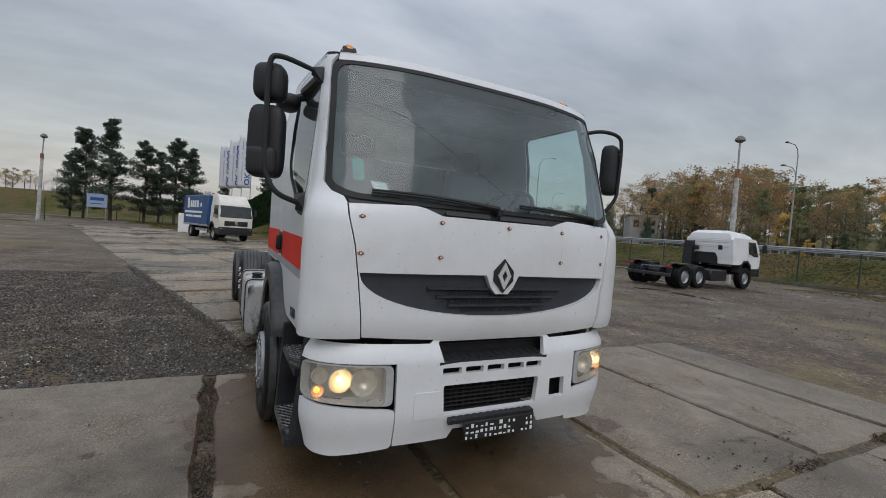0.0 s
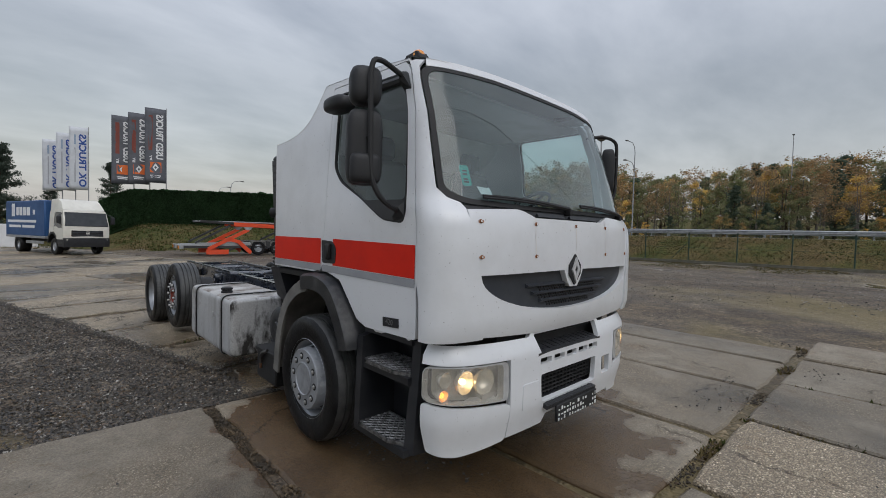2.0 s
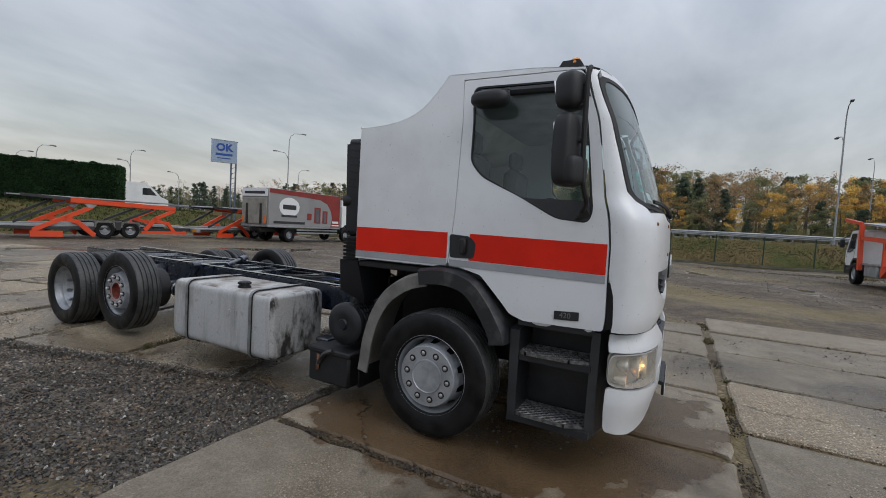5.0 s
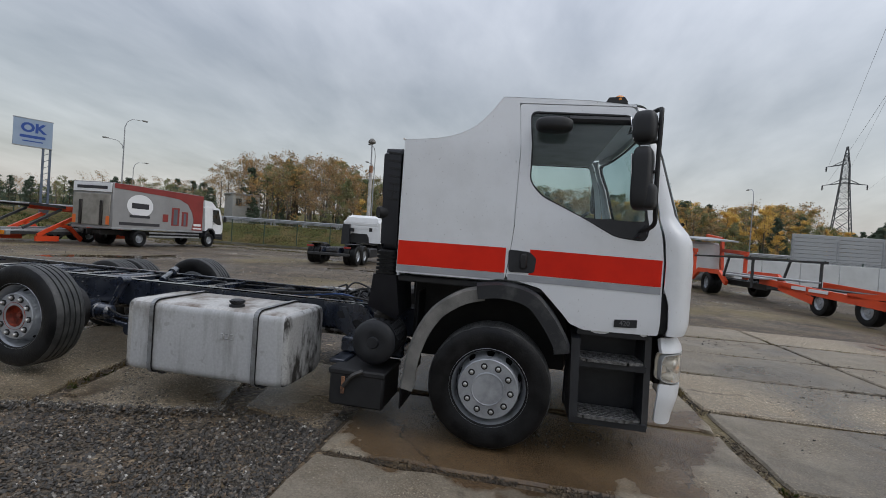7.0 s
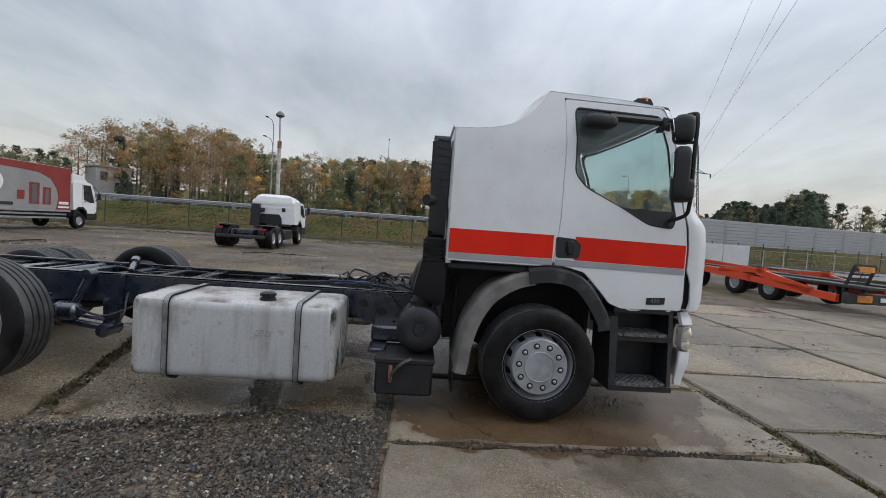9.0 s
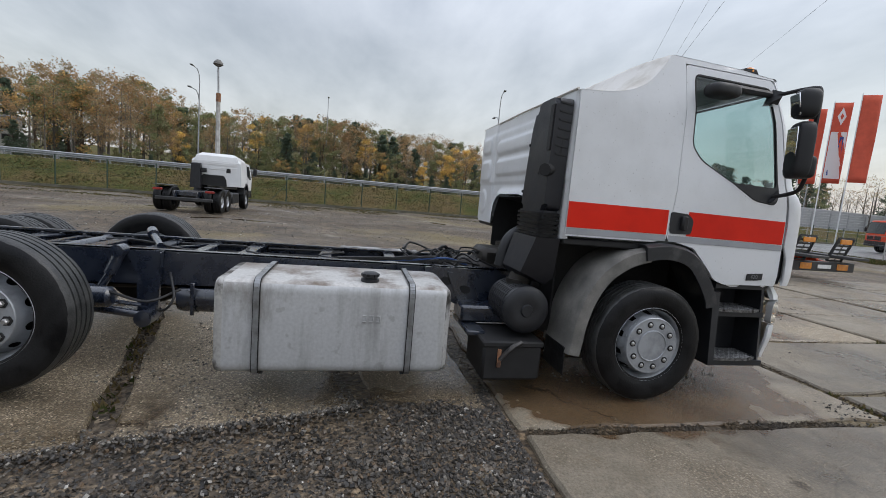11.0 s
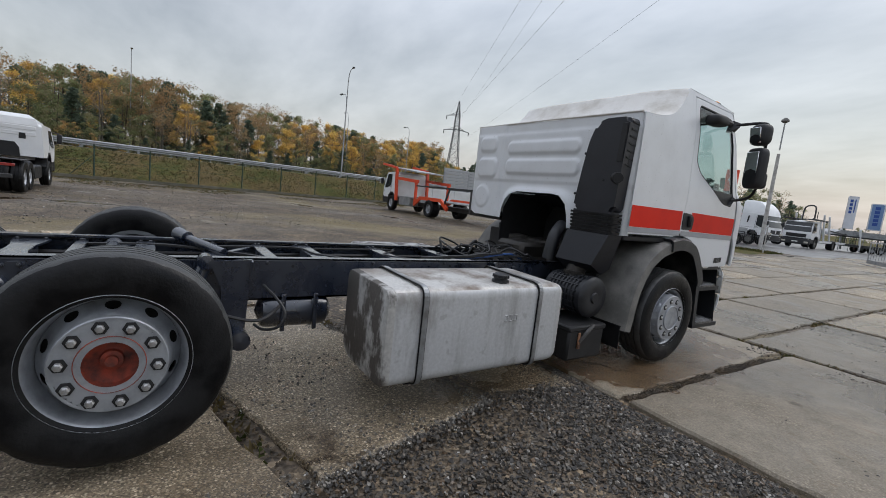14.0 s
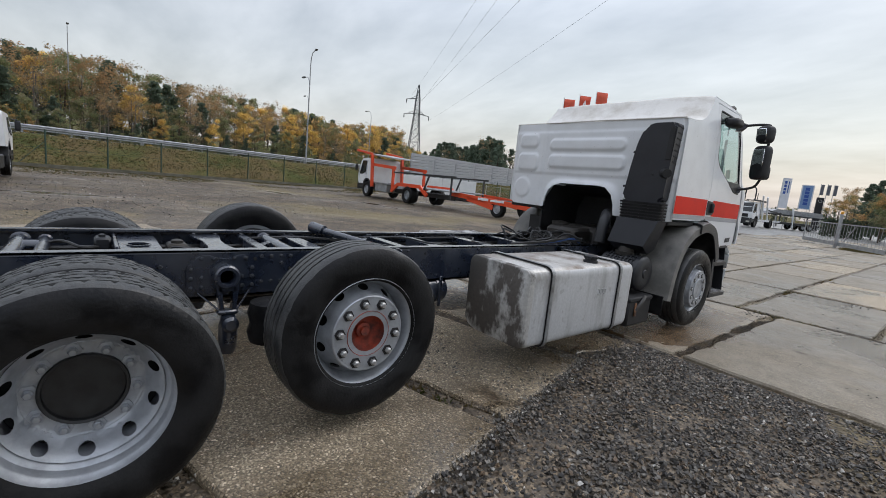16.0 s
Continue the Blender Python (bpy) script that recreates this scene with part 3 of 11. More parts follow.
for i in range(len(us) - 1):
    for j in range(ns - 1):
        gf.append((i * ns + j, i * ns + j + 1, (i + 1) * ns + j + 1, (i + 1) * ns + j)[::-1])
        um, q = (us[i] + us[i + 1]) / 2, past((us[i] + us[i + 1]) / 2, (ss[j] + ss[j + 1]) / 2)
        kind = 0
        if 5.4 < um < 13.2 or 15.2 < um < 23:
            kind = 2
        elif um > 0.0 or height(q.x, q.y) > 0.04:
            kind = 1
        elif q.y > 34 and (q.x > -8.5 + 0.286 * -(q.y - 30) + 5.5 or q.x < -0.61 - 0.286 * q.y - 6.5 + 2.0 * math.sin(q.y * 0.3)):
            kind = 1
        elif q.y > 60 and q.x < 20:
            kind = 1 if not 66 < q.y < 72 else 2
        elif -29.5 < q.y < -25.0 and q.x > 7.5:
            kind = 1
        elif -31.0 < q.y < -26.0 and -14.0 < q.x < 0.8:
            kind = 1
        elif q.y < -110 or um < -120:
            kind = 1
        elif (q.y < -29.5 and q.x > 7.0) or q.y < -41:
            kind = 3
        gm.append(kind)


def node_set(m):
    m.use_nodes = True
    n, k = m.node_tree.nodes, m.node_tree.links
    return n, k, n["Principled BSDF"]


def nnode(n, kind, **inputs):
    q = n.new(kind)
    for key, v in inputs.items():
        q.inputs[key.replace("_", " ")].default_value = v
    return q


def ramp(n, k, source, *stops):
    r = n.new("ShaderNodeValToRGB")
    e = r.color_ramp.elements
    while len(e) < len(stops):
        e.new(0.5)
    for el, (p, c) in zip(e, stops):
        el.position, el.color = p, (*c, 1) if len(c) == 3 else c
    k.new(source, r.inputs["Fac"])
    return r.outputs["Color"]


def mixed(n, k, a, b, fac, mode="MIX"):
    mx = n.new("ShaderNodeMix")
    mx.data_type, mx.blend_type = "RGBA", mode
    for name, v in (("A", a), ("B", b), ("Factor", fac)):
        if isinstance(v, (int, float)):
            mx.inputs[name].default_value = v
        elif isinstance(v, tuple):
            mx.inputs[name].default_value = (*v, 1)
        else:
            k.new(v, mx.inputs[name])
    return mx.outputs["Result"]


def gravel_ground(name):
    """Compacted wet gravel with stones, mud, moss and puddles."""
    m = bpy.data.materials.new(name)
    n, k, b = node_set(m)
    co = n.new("ShaderNodeTexCoord").outputs["Object"]
    st = nnode(n, "ShaderNodeTexVoronoi", Scale=26.0, Randomness=1.0)
    st2 = nnode(n, "ShaderNodeTexVoronoi", Scale=60.0, Randomness=1.0)
    big = nnode(n, "ShaderNodeTexNoise", Scale=0.35, Detail=5.0, Roughness=0.6)
    mid = nnode(n, "ShaderNodeTexNoise", Scale=2.2, Detail=6.0, Roughness=0.65)
    pud = nnode(n, "ShaderNodeTexNoise", Scale=0.22, Detail=3.0, Roughness=0.5, Distortion=0.6)
    gra = nnode(n, "ShaderNodeTexNoise", Scale=0.13, Detail=6.0, Roughness=0.65)
    for t in (st, st2, big, mid, pud, gra):
        k.new(co, t.inputs["Vector"])
    stones = ramp(n, k, st.outputs["Color"], (0.0, (0.018, 0.016, 0.014)), (0.5, (0.060, 0.054, 0.047)), (0.8, (0.12, 0.108, 0.092)), (1.0, (0.38, 0.35, 0.30)))
    small = ramp(n, k, st2.outputs["Color"], (0.0, (0.024, 0.021, 0.018)), (0.6, (0.078, 0.069, 0.057)), (1.0, (0.26, 0.235, 0.195)))
    mixmask = ramp(n, k, mid.outputs["Fac"], (0.42, (0, 0, 0)), (0.58, (1, 1, 1)))
    col = mixed(n, k, stones, small, mixmask)
    mud = ramp(n, k, big.outputs["Fac"], (0.38, (1.15, 1.12, 1.08)), (0.64, (0.58, 0.48, 0.37)))
    col = mixed(n, k, col, mud, 0.8, "MULTIPLY")
    pat = nnode(n, "ShaderNodeTexNoise", Scale=1.3, Detail=9.0, Roughness=0.78)
    k.new(co, pat.inputs["Vector"])
    col = mixed(n, k, col, ramp(n, k, pat.outputs["Fac"], (0.32, (0.45, 0.43, 0.41)), (0.5, (1.0, 0.98, 0.94)), (0.68, (1.85, 1.75, 1.55))), 1.0, "MULTIPLY")
    moss = ramp(n, k, gra.outputs["Fac"], (0.52, (0, 0, 0)), (0.62, (1, 1, 1)))
    col = mixed(n, k, col, (0.17, 0.145, 0.06), mixed(n, k, (0, 0, 0), moss, 0.46))
    col = mixed(n, k, col, (1.26, 1.15, 1.0), 1.0, "MULTIPLY")
    k.new(col, b.inputs["Base Color"])
    wet = ramp(n, k, pud.outputs["Fac"], (0.33, (0.03, 0.03, 0.03)), (0.37, (0.55, 0.55, 0.55)), (0.6, (0.8, 0.8, 0.8)))
    k.new(wet, b.inputs["Roughness"])
    hgt = ramp(n, k, st.outputs["Distance"], (0.0, (1, 1, 1)), (0.6, (0, 0, 0)))
    dry = ramp(n, k, pud.outputs["Fac"], (0.33, (0, 0, 0)), (0.38, (1, 1, 1)))
    bp = nnode(n, "ShaderNodeBump", Strength=0.9, Distance=0.02)
    k.new(mixed(n, k, hgt, dry, 1.0, "MULTIPLY"), bp.inputs["Height"])
    k.new(bp.outputs[0], b.inputs["Normal"])
    return m


def grass_ground(name):
    """Late-autumn grass: green, straw and bare earth."""
    m = bpy.data.materials.new(name)
    n, k, b = node_set(m)
    co = n.new("ShaderNodeTexCoord").outputs["Object"]
    big = nnode(n, "ShaderNodeTexNoise", Scale=0.25, Detail=8.0, Roughness=0.7)
    fin = nnode(n, "ShaderNodeTexNoise", Scale=5.0, Detail=6.0, Roughness=0.75)
    for t in (big, fin):
        k.new(co, t.inputs["Vector"])
    c = ramp(n, k, big.outputs["Fac"], (0.34, (0.048, 0.064, 0.018)), (0.46, (0.076, 0.080, 0.026)), (0.56, (0.120, 0.094, 0.044)), (0.68, (0.100, 0.072, 0.040)))
    f = ramp(n, k, fin.outputs["Fac"], (0.3, (0.45, 0.45, 0.42)), (0.7, (1.5, 1.4, 1.2)))
    k.new(mixed(n, k, c, f, 1.0, "MULTIPLY"), b.inputs["Base Color"])
    b.inputs["Roughness"].default_value = 0.95
    b.inputs["Specular IOR Level"].default_value = 0.15
    bp = nnode(n, "ShaderNodeBump", Strength=1.0, Distance=0.08)
    k.new(fin.outputs["Fac"], bp.inputs["Height"])
    k.new(bp.outputs[0], b.inputs["Normal"])
    return m


def concrete(name, wet_bias=0.0, bare=False, tone=1.0, rub=0.0):
    """Old cast concrete, worn to its pebbles, damp in patches, with a few cracks and soil stains."""
    m = bpy.data.materials.new(name)
    n, k, b = node_set(m)
    co = n.new("ShaderNodeTexCoord").outputs["Object"]
    big = nnode(n, "ShaderNodeTexNoise", Scale=0.42, Detail=5.0, Roughness=0.55, Distortion=0.5)
    mid = nnode(n, "ShaderNodeTexNoise", Scale=3.2, Detail=8.0, Roughness=0.7)
    peb = nnode(n, "ShaderNodeTexVoronoi", Scale=62.0)
    pit = nnode(n, "ShaderNodeTexNoise", Scale=70.0, Detail=4.0, Roughness=0.7)
    stn = nnode(n, "ShaderNodeTexNoise", Scale=1.1, Detail=7.0, Roughness=0.65)
    spl = nnode(n, "ShaderNodeTexNoise", Scale=1.7, Detail=9.0, Roughness=0.8, Distortion=0.8)
    wob = nnode(n, "ShaderNodeTexNoise", Scale=2.5, Detail=4.0)
    for t in (big, mid, peb, pit, stn, spl, wob):
        k.new(co, t.inputs["Vector"])
    c = ramp(n, k, mid.outputs["Fac"], (0.3, (0.098, 0.088, 0.072)), (0.5, (0.155, 0.145, 0.126)), (0.72, (0.215, 0.203, 0.180)))
    c = mixed(n, k, c, ramp(n, k, pit.outputs["Fac"], (0.30, (0.45, 0.44, 0.42)), (0.5, (1, 1, 1)), (0.72, (1.55, 1.5, 1.45))), 0.75, "MULTIPLY")
    # bared pebbles of several sizes, tan to grey to pale, in a dark bed, some lost
    fin = nnode(n, "ShaderNodeTexVoronoi", Scale=135.0)
    peb2 = nnode(n, "ShaderNodeTexVoronoi", Scale=38.0, Randomness=1.0)
    for t in (fin, peb2):
        k.new(co, t.inputs["Vector"])
    grit = ramp(n, k, fin.outputs["Color"], (0.0, (0.034, 0.030, 0.025)), (0.4, (0.082, 0.071, 0.056)), (0.75, (0.16, 0.14, 0.108)), (1.0, (0.38, 0.35, 0.30)))
    tints = ((0.0, (0.035, 0.030, 0.025)), (0.35, (0.10, 0.084, 0.063)), (0.62, (0.185, 0.160, 0.122)), (0.82, (0.31, 0.285, 0.245)), (1.0, (0.60, 0.57, 0.52)))
    stone = ramp(n, k, peb.outputs["Color"], *tints)
    stone2 = ramp(n, k, peb2.outputs["Color"], *tints)
    bed = ramp(n, k, peb.outputs["Distance"], (0.30, (1, 1, 1)), (0.46, (0, 0, 0)))
    bed2 = ramp(n, k, peb2.outputs["Distance"], (0.22, (1, 1, 1)), (0.34, (0, 0, 0)))
    chan, chan2 = n.new("ShaderNodeSeparateColor"), n.new("ShaderNodeSeparateColor")
    k.new(peb.outputs["Color"], chan.inputs[0])
    k.new(peb2.outputs["Color"], chan2.inputs[0])
    has = ramp(n, k, chan.outputs["Green"], (0.30, (0, 0, 0)), (0.32, (1, 1, 1)))
    has2 = ramp(n, k, chan2.outputs["Green"], (0.52, (0, 0, 0)), (0.54, (1, 1, 1)))
    on1, on2 = mixed(n, k, bed, has, 1.0, "MULTIPLY"), mixed(n, k, bed2, has2, 1.0, "MULTIPLY")
    pc = mixed(n, k, mixed(n, k, grit, stone, on1), stone2, on2)
    bed = mixed(n, k, on1, on2, 1.0, "LIGHTEN")
    worn = ramp(n, k, stn.outputs["Fac"], *(((0.18, (0.6, 0.6, 0.6)), (0.42, (1, 1, 1))) if bare else ((0.50 - rub, (0.04, 0.04, 0.04)), (0.68 - rub, (0.75, 0.75, 0.75)))))
    c = mixed(n, k, c, pc, worn)
    c = mixed(n, k, c, (tone * 1.08, tone, tone * 0.88), 1.0, "MULTIPLY")
    # brown soil stains
    soil = ramp(n, k, spl.outputs["Fac"], (0.56, (0, 0, 0)), (0.68, (0.75, 0.75, 0.75)))
    c = mixed(n, k, c, mixed(n, k, c, (0.70, 0.50, 0.30), 1.0, "MULTIPLY"), soil)
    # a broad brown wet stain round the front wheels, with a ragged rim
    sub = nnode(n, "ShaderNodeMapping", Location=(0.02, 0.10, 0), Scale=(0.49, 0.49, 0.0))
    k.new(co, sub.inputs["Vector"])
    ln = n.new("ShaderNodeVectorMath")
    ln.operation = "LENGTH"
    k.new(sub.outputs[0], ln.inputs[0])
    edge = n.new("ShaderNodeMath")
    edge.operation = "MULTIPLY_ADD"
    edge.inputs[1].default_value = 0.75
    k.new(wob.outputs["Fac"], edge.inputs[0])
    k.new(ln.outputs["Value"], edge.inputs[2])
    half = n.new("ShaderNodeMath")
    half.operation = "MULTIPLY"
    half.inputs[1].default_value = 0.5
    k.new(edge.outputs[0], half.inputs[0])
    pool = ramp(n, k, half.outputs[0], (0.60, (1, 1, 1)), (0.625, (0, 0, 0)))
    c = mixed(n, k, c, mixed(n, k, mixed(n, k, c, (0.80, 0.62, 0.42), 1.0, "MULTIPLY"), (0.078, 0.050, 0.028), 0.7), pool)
    # damp
    damp = ramp(n, k, big.outputs["Fac"], (0.40 + wet_bias, (0.43, 0.405, 0.37)), (0.54 + wet_bias, (1, 1, 1)))
    c = mixed(n, k, c, damp, 1.0, "MULTIPLY")
    # cracks
    bent = n.new("ShaderNodeVectorMath")
    bent.operation = "MULTIPLY_ADD"
    bent.inputs[1].default_value = (0.5, 0.5, 0.0)
    jag = nnode(n, "ShaderNodeTexNoise", Scale=3.5, Detail=9.0, Roughness=0.7)
    k.new(co, jag.inputs["Vector"])
    k.new(jag.outputs["Color"], bent.inputs[0])
    k.new(co, bent.inputs[2])
    crk = nnode(n, "ShaderNodeTexVoronoi", Scale=0.42)
    crk.feature = "DISTANCE_TO_EDGE"
    k.new(bent.outputs[0], crk.inputs["Vector"])
    line = ramp(n, k, crk.outputs["Distance"], (0.002, (0.28, 0.24, 0.20)), (0.008, (1, 1, 1)))
    some = ramp(n, k, stn.outputs["Fac"], (0.50, (0, 0, 0)), (0.58, (1, 1, 1)))
    c = mixed(n, k, c, mixed(n, k, c, line, 1.0, "MULTIPLY"), some)
    rnd = n.new("ShaderNodeObjectInfo").outputs["Random"]
    vary = ramp(n, k, rnd, (0.0, (0.80, 0.81, 0.82)), (1.0, (1.10, 1.08, 1.05)))
    c = mixed(n, k, c, vary, 1.0, "MULTIPLY")
    k.new(c, b.inputs["Base Color"])
    rg = ramp(n, k, big.outputs["Fac"], (0.40 + wet_bias, (0.21, 0.21, 0.21)), (0.54 + wet_bias, (0.62, 0.62, 0.62)))
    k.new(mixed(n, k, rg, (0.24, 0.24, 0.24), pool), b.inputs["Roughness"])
    bp = nnode(n, "ShaderNodeBump", Strength=0.8, Distance=0.008)
    k.new(mixed(n, k, pit.outputs["Fac"], bed, worn), bp.inputs["Height"])
    k.new(bp.outputs[0], b.inputs["Normal"])
    return m


M["yard"] = gravel_ground("wet_gravel")
M["grass"] = grass_ground("autumn_grass")
M["asphalt"] = material("grey_asphalt", (0.055, 0.056, 0.058), (0.085, 0.086, 0.088), 0.5, 0.75, bump=0.2)
M["lot"] = material("wet_grey_asphalt", (0.125, 0.125, 0.125), (0.19, 0.187, 0.182), 0.35, 0.28, 0.62, bump=0.15)
M["slab"] = concrete("old_concrete", 0.0, False, 1.12, 0.04)
M["slab_pale"] = concrete("pale_dry_concrete", -0.04, False, 1.26, 0.10)
M["slab_rough"] = concrete("pebbly_worn_concrete", 0.0, True, 2.05)
M["slab_soaked"] = concrete("soaked_pebbly_concrete", 0.02, True, 2.45)
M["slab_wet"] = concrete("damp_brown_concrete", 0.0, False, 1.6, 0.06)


def grime(m, slope, offset, lo, hi, colour, scale=5.0, wobble=0.5):
    """Caked dirt over a skin, with a ragged torn edge and runs below it."""
    n, k = m.node_tree.nodes, m.node_tree.links
    b = n["Principled BSDF"]
    co = n.new("ShaderNodeTexCoord").outputs["Object"]
    dot = n.new("ShaderNodeVectorMath")
    dot.operation = "DOT_PRODUCT"
    dot.inputs[1].default_value = slope
    k.new(co, dot.inputs[0])
    run = nnode(n, "ShaderNodeMapping", Scale=(1.0, 1.0, 0.45))
    k.new(co, run.inputs["Vector"])
    rag = nnode(n, "ShaderNodeTexNoise", Scale=scale, Detail=10.0, Roughness=0.72)
    k.new(run.outputs[0], rag.inputs["Vector"])
    add = n.new("ShaderNodeMath")
    add.operation = "MULTIPLY_ADD"
    add.inputs[1].default_value = wobble
    k.new(rag.outputs["Fac"], add.inputs[0])
    k.new(dot.outputs["Value"], add.inputs[2])
    off = n.new("ShaderNodeMath")
    off.operation = "ADD"
    off.inputs[1].default_value = offset
    k.new(add.outputs[0], off.inputs[0])
    mask = ramp(n, k, off.outputs[0], (lo, (0, 0, 0)), ((lo + hi) / 2, (0.55, 0.55, 0.55)), (hi, (0.92, 0.92, 0.92)))
    k.new(mixed(n, k, b.inputs["Base Color"].links[0].from_socket, colour, mask), b.inputs["Base Color"])


# thick dirt on the inner upper half of the tank's rear end, thinner on its front end
grime(M["tank_rear"], (1.25, 0.0, 1.25), -0.16, 0.10, 0.48, (0.060, 0.056, 0.050), 8.0, 0.9)
grime(M["tank"], (0.0, 0.35, 0.55), -1.62, 0.25, 0.55, (0.17, 0.15, 0.125), 4.0, 1.0)
grime(M["tank_lid"], (1.0, 0.30, 0.0), 0.05, 0.40, 0.85, (0.14, 0.105, 0.08), 4.5, 1.0)
ground = raw("ground", gv, gf, [M["yard"], M["grass"], M["asphalt"], M["lot"]], smooth=True)
ground.data.polygons.foreach_set("material_index", gm)
tagged(ground, "wet gravel yard with grass banks and a raised road", "ground", kind="structure")

# concrete slabs, each with ragged edges
pavement = thing("pavement", "old cracked concrete slabs, damp and stained", "pavement", kind="structure")
rnd = random.Random(4)


def slab(corners, mat, top=0.0, rag=0.028):
    """One cast slab between its corners."""
    loop = []
    cs = [Vector((*c, 0)) for c in corners]
    for a, b in zip(cs, cs[1:] + cs[:1]):
        n = max(3, int((b - a).length / 0.17))
        side = (b - a).normalized().cross(Vector((0, 0, 1)))
        for i in range(n):
            p = a.lerp(b, i / n)
            w = rag * (noise.noise((p.x * 2.3, p.y * 2.3, 3)) * 2 + 0.8 * noise.noise((p.x * 9, p.y * 9, 7)))
            if i == 0:
                w = 0
                p = p.lerp(sum(cs, Vector()) / len(cs), 0.012 + 0.02 * rnd.random())
            loop.append(p - side * (0.02 + abs(w) * 0.9))
    mid = sum(loop, Vector()) / len(loop)
    tx, ty = rnd.uniform(-0.004, 0.004), rnd.uniform(-0.004, 0.004)
    lift = top + rnd.uniform(-0.012, 0.004)

    def z(p):
        return lift + (p.x - mid.x) * tx + (p.y - mid.y) * ty
    verts, faces, n = [], [], len(loop)
    for p in loop:
        verts.append((p.x, p.y, -0.16))
    for p in loop:
        verts.append((p.x, p.y, z(p) - 0.018))
    for p in loop:
        q = p.lerp(mid, 0.022 / max(0.3, (p - mid).length))
        verts.append((q.x, q.y, z(q)))
    for p in loop:
        q = p.lerp(mid, 0.5)
        verts.append((q.x, q.y, z(q) + 0.003))
    verts.append((mid.x, mid.y, lift))
    for r in range(3):
        for i in range(n):
            j = (i + 1) % n
            faces.append((r * n + i, r * n + j, (r + 1) * n + j, (r + 1) * n + i))
    for i in range(n):
        faces.append((3 * n + i, 3 * n + (i + 1) % n, 4 * n))
    return raw("slab", verts, faces, mat, pavement, smooth=False)


def quad(x0, x1, y0, y1):
    return [(x0, y0), (x1, y0), (x1, y1), (x0, y1)]


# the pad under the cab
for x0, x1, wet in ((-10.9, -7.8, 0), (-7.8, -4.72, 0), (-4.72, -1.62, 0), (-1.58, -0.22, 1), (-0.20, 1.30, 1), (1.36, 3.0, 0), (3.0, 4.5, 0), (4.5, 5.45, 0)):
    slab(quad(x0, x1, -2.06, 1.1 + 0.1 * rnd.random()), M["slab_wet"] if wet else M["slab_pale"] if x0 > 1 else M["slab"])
# rows of slabs towards the gate
for r in range(13):
    y1 = -2.1 - 3.02 * r
    for i in range(-6, 4):
        x0 = 0.4 + 1.52 * i + 0.02 * rnd.random()
        if r in (8, 9) and x0 < 0.2:
            continue
        slab(quad(x0, x0 + 1.5, y1 - 3.0, y1), (M["slab_pale"] if i >= -1 else M["slab"]) if (i + 2 * r) % 5 else M["slab_rough"])
# the lane that leads away behind the truck, at a slant
LD, LP, L0 = Vector((-0.275, 0.961)), Vector((0.961, 0.275)), Vector((-1.24, 2.2))
for r in range(26):
    for c in range(3):
        a, b = L0 + LD * (1.5 * r) + LP * (3.02 * c), L0 + LD * (1.5 * r + (1.42 if r < 5 else 1.47)) + LP * (3.02 * c)
        slab([tuple(a), tuple(a + LP * 3.0), tuple(b + LP * 3.0), tuple(b)], M["slab_soaked"] if r < 1 or (r < 3 and c == 1) else M["slab_rough"] if (r < 5 or (r * 2 + c) % 3) else M["slab"], rag=0.055 if r < 5 else 0.03)
slab([(-1.3, 1.25), (0.3, 1.3), (0.5, 2.55), (-1.12, 2.12)], M["slab_soaked"], top=-0.02, rag=0.05)

# loose stones of the gravel strip beside the truck
CUBE_V = np.array([(x, y, z) for x in (-1, 1) for y in (-1, 1) for z in (-1, 1)], float) * 0.72
CUBE_F = np.array([(0, 1, 3), (0, 3, 2), (4, 6, 7), (4, 7, 5), (0, 4, 5), (0, 5, 1), (2, 3, 7), (2, 7, 6), (0, 2, 6), (0, 6, 4), (1, 5, 7), (1, 7, 3)])


def turned(g, v):
    """Each chip of stone rolled and turned at random."""
    n = len(v)
    for i, j, lim in ((1, 2, 0.7), (0, 2, 0.7), (0, 1, math.pi)):
        a = g.uniform(-lim, lim, (n, 1))
        p, q = v[:, :, i].copy(), v[:, :, j].copy()
        v[:, :, i], v[:, :, j] = p * np.cos(a) - q * np.sin(a), p * np.sin(a) + q * np.cos(a)
    return v


def pebbles(name, count, where, size, mat, label, seed, base_z=-0.035):
    """Sharp-edged chips: cubes with every corner pushed about."""
    g = np.random.default_rng(seed)
    at = []
    while len(at) < count:
        x, y, keep = where(g)
        if keep:
            at.append((x, y))
    at = np.array(at)
    r = size * (0.45 + g.random(count) ** 1.7 * 1.35)
    v = CUBE_V[None] * g.uniform(0.45, 1.25, (count, 8, 3)) * np.stack([np.ones(count), g.uniform(0.6, 1.0, count), g.uniform(0.4, 0.75, count)], -1)[:, None, :]
    v = turned(g, v * r[:, None, None])
    lie = np.array([0.012 * noise.noise((x * 3, y * 3, 1)) for x, y in at])
    v += np.stack([at[:, 0], at[:, 1], base_z + r * 0.28 + lie], -1)[:, None, :]
    f = (CUBE_F[None] + 8 * np.arange(count)[:, None, None]).reshape(-1, 3)
    return tagged(raw(name, v.reshape(-1, 3).tolist(), f.tolist(), mat), label, "gravel", kind="stuff")


def lane_left(y):
    return -0.61 - 0.286 * y


